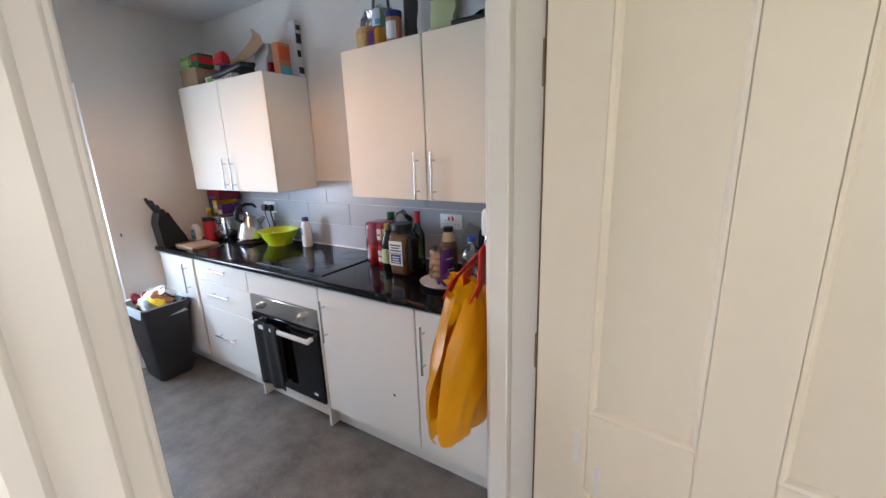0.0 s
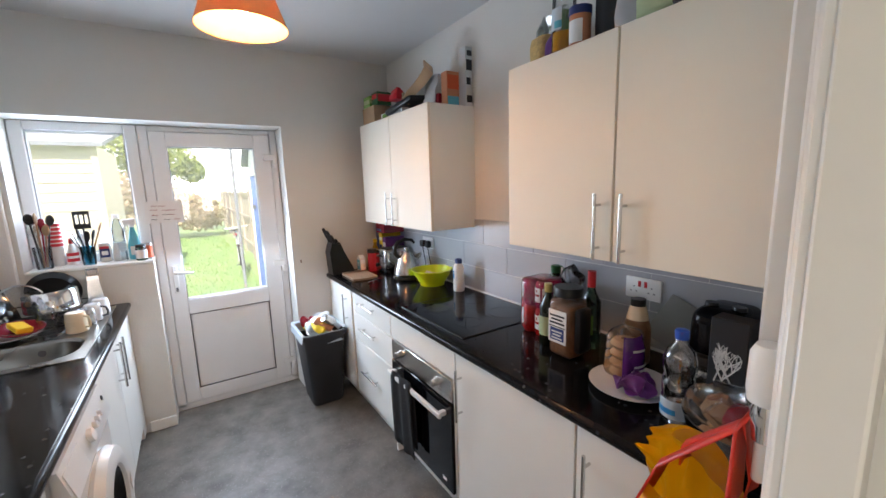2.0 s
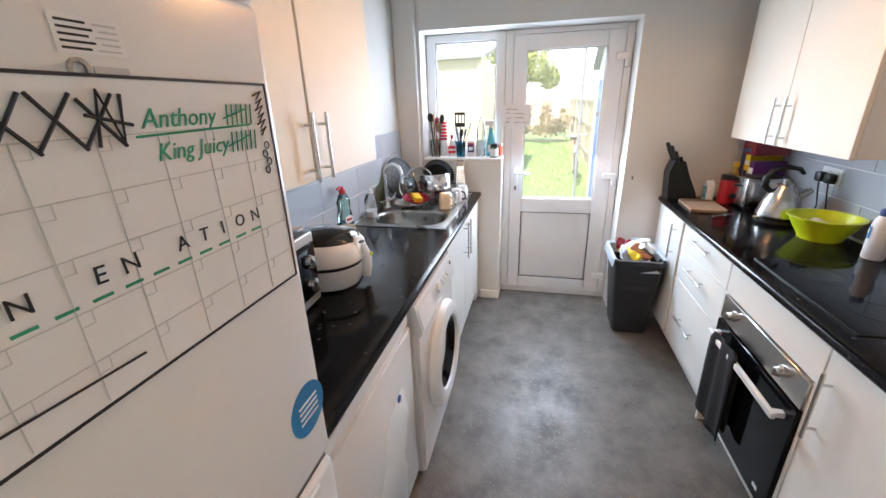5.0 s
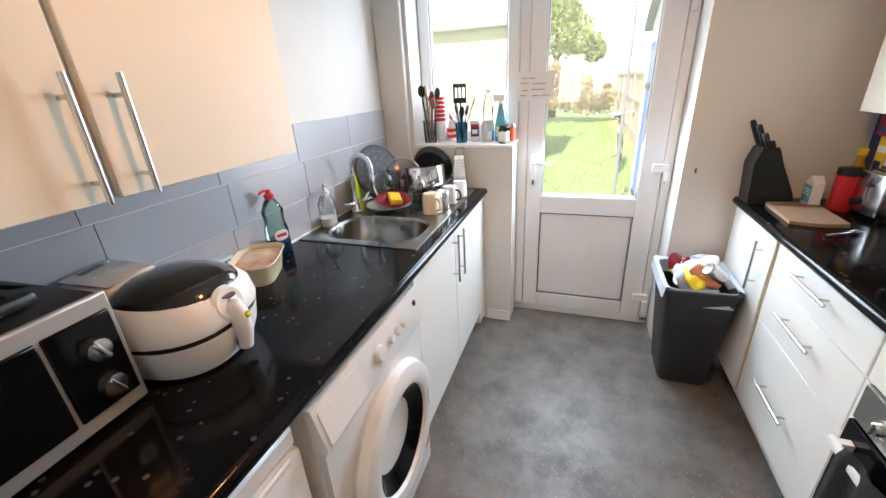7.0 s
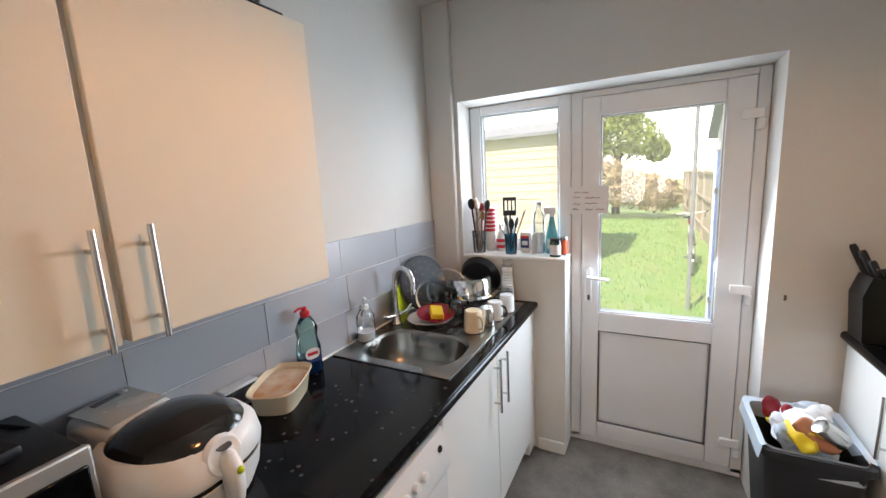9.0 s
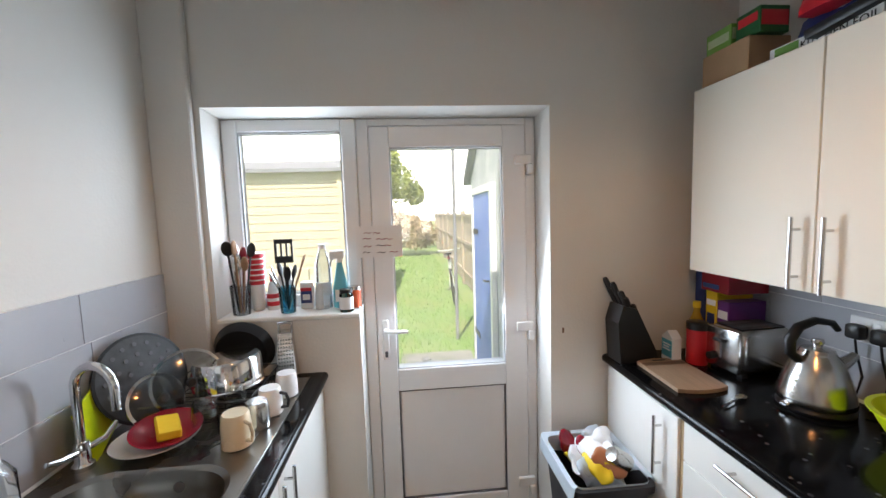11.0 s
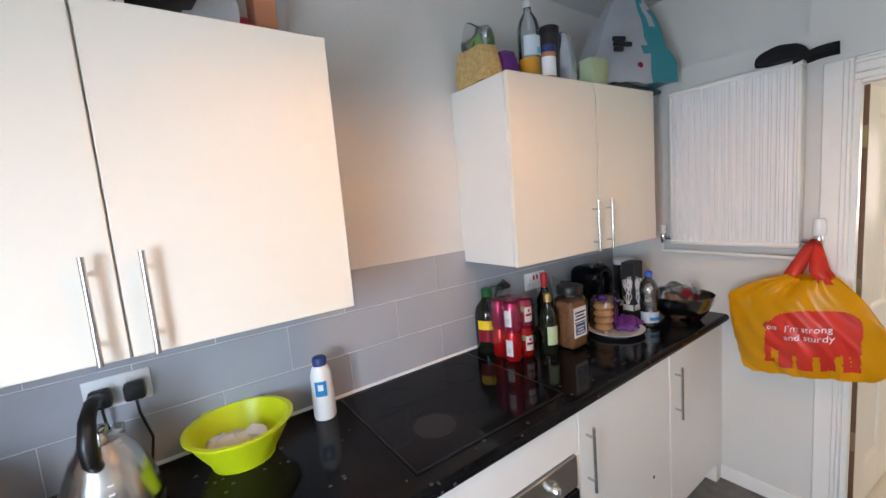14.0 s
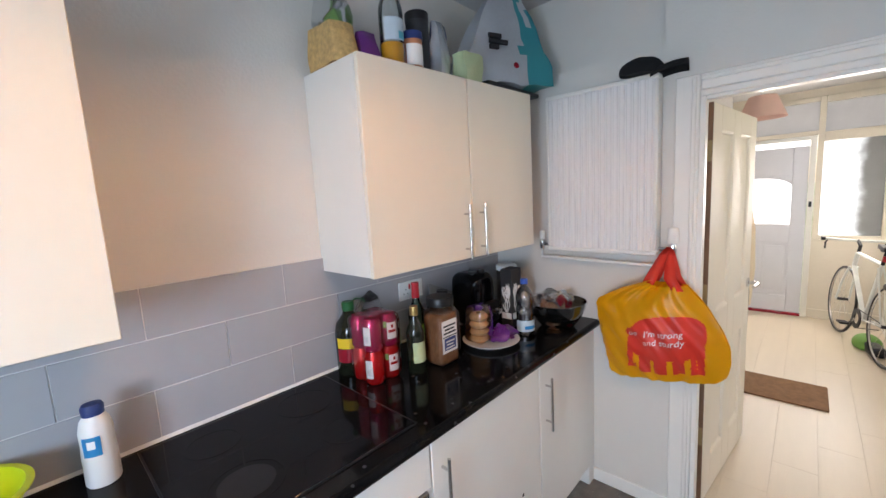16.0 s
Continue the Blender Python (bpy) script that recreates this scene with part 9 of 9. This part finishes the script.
part("body", lathe([(0, 0), (0.075, 0), (0.08, 0.01), (0.07, 0.15), (0.055, 0.17), (0.05, 0.165), (0, 0.15)], 24, (-5.15, 0.86, GZ + 0.013)), "red", rp)
part("handle", tube(arc((-5.15, 0.86, GZ + 0.17), 0.065, 0, 180, 10, "yz"), 0.01, 8), "red", rp)
part("spout", tube([(-5.22, 0.86, GZ + 0.05), (-5.32, 0.86, GZ + 0.16), (-5.36, 0.86, GZ + 0.2)], [0.016, 0.012, 0.02], 10), "red", rp)


def foliage(n, centres, size, seed, flat=1.0):
    """Many small leaf cards scattered through overlapping clumps."""
    rng = random.Random(seed)
    vs, fs = [], []
    for k in range(n):
        cx, cy, cz, r = centres[rng.randrange(len(centres))]
        a, e = rng.uniform(0, 6.283), math.asin(rng.uniform(-1, 1))
        rr = r * rng.uniform(0.55, 1.08)
        p = Vector((cx + rr * math.cos(a) * math.cos(e), cy + rr * math.sin(a) * math.cos(e), max(GZ + 0.03, cz + flat * rr * math.sin(e))))
        u = Vector((rng.uniform(-1, 1), rng.uniform(-1, 1), rng.uniform(-1, 1))).normalized()
        w = u.cross(Vector((rng.uniform(-1, 1), rng.uniform(-1, 1), rng.uniform(-1, 1)))).normalized()
        s = size * rng.uniform(0.6, 1.4)
        i = len(vs)
        vs += [p - u * s, p + w * s * 0.45, p + u * s, p - w * s * 0.45]
        fs.append((i, i + 1, i + 2, i + 3))
    me = bpy.data.meshes.new("foliage")
    me.from_pydata([tuple(q) for q in vs], [], fs)
    return me


def tree(x, y, h, crown, seed, label):
    t = fixed("tree", label, "tree", (x, y, GZ))
    part("trunk", tube([(x, y, GZ), (x + 0.1, y, h * 0.3), (x - 0.05, y + 0.1, h * 0.6), (x, y, h * 0.85)], [0.17, 0.13, 0.1, 0.05], 10), "bark", t)
    rng = random.Random(seed)
    for k in range(5):
        a = 1.25 * k
        part("limb", tube([(x, y, h * (0.35 + 0.07 * k)), (x + 0.7 * math.cos(a), y + 0.7 * math.sin(a), h * (0.5 + 0.07 * k)), (x + 1.2 * math.cos(a), y + 1.2 * math.sin(a), h * (0.58 + 0.07 * k))], [0.07, 0.045, 0.02], 8), "bark", t)
    me = foliage(7000, [(x + c[0], y + c[1], c[2], c[3]) for c in crown], 0.10, seed)
    me.materials.append(M["leafg"])
    ob = new("crown", me)
    ob.parent = t
    ob.matrix_parent_inverse = t.matrix_basis.inverted()
    return t


# weeds and broken stone by the back step
me = foliage(1500, [(-3.95 - 0.22 * k, 0.36 + 0.05 * ((k * 5) % 3), GZ + 0.05, 0.10 + 0.03 * (k % 3)) for k in range(7)], 0.028, 31)
me.materials.append(M["weed"])
tagged(new("weeds", me), "leafy green weeds along the concrete path", "weeds", kind="stuff")
rng = random.Random(12)
for k in range(9):
    bm = bmesh.new()
    bmesh.ops.create_icosphere(bm, subdivisions=2, radius=0.075)
    crumple(bm, 0.035, 14, k + 50)
    for v in bm.verts:
        v.co.z = max(v.co.z * 0.55, -0.01)
    solo("stone", bm, "rubble", "broken grey paving stone lying on the path", "stone", pose(-5.0 - 0.12 * k + rng.uniform(-.1, .1), 0.72 + rng.uniform(-.26, .34), GZ + 0.024, 0, 0, rng.uniform(0, 180)) @ Matrix.Scale(rng.uniform(0.6, 1.3), 4), "broken stones on the path")

tree(-20.0, -0.7, 4.2, ((0, 0, 3.3, 1.0), (0.3, 0.9, 2.9, 0.8), (-0.2, -1.0, 3.1, 0.9), (0, 0.3, 4.0, 0.7), (0.2, 1.5, 2.5, 0.5), (0, -1.8, 2.7, 0.7)), 5, "yellow-green tree beyond the lawn")
me = foliage(16000, [(-17.5 - 0.5 * (k % 3), -4.6 + 0.44 * k, 1.35 - 0.6 * max(0, k - 8) / 5, 0.95 - 0.35 * max(0, k - 8) / 5) for k in range(14)], 0.08, 8)
me.materials.append(M["leafb"])
tagged(new("hedge", me), "overgrown rusty brown hedge at the lawn's end", "hedge", kind="stuff")

# ---- wall tiles and hall boards ----
def tiled_wall(name, y, out, x_left, x_right, phases, label, w=0.415, zt=1.364):
    """Three courses of long grey tiles with recessed grout, clipped at the ends."""
    wall = fixed(name, label, "wall tiles", ((x_left + x_right) / 2, y, WT), kind="structure")
    part("grout", box(x_left, x_right, min(y, y + out * 0.0097), max(y, y + out * 0.0097), WT + 0.0015, zt - 0.001), "grout", wall, smooth=False)
    h = (zt - WT) / 3
    made = {}
    for row in range(3):
        x = x_left - w + (phases[row] - x_left) % w
        while x < x_right:
            a, b = max(x, x_left) + 0.0016, min(x + w, x_right) - 0.0016
            if b - a > 0.02:
                key = round(b - a, 3)
                z0 = WT + row * h
                if key not in made:
                    bm = box(0, b - a, min(0, out * 0.0025) - 0.004, max(0, out * 0.0025) + 0.004, 0.0018, h - 0.0018, 0.0008)
                    made[key] = mesh_of("tile", bm, "tile", False)
                t = new("tile", made[key])
                t.parent = wall
                t.matrix_parent_inverse = wall.matrix_basis.inverted()
                t.matrix_basis = pose(a, y + out * 0.0065, z0)
            x += w


tiled_wall("wall_tiles_north", YR, -1, -3.333, XK - 0.003, (-1.665, -1.87, -1.665), "long grey glazed tiles with pale grout behind the hob")
tiled_wall("wall_tiles_south", YL, 1, -3.298, -0.94, (-2.47, -2.08, -2.47), "long grey glazed tiles with pale grout behind the sink", zt=1.372)
boards = fixed("laminate_floor", "pale wood laminate boards in the hall", "floor", (1.5, 0.4, -0.012), kind="structure")
made = {}
bw = 0.19
for r in range(18):
    y = -1.4 + bw * r
    x = -0.23 - 0.31 * (r % 4)
    while x < 3.62:
        a, b = max(x, -0.23) + 0.0003, min(x + 1.26, 3.62) - 0.0003
        if b - a > 0.03:
            key = round(b - a, 3)
            if key not in made:
                made[key] = mesh_of("board", box(0, b - a, 0.0003, bw - 0.0003, 0, 0.0118, 0.0004), "lam", False)
            t = new("board", made[key])
            t.parent = boards
            t.matrix_parent_inverse = boards.matrix_basis.inverted()
            t.matrix_basis = pose(a, y, -0.012)
        x += 1.26
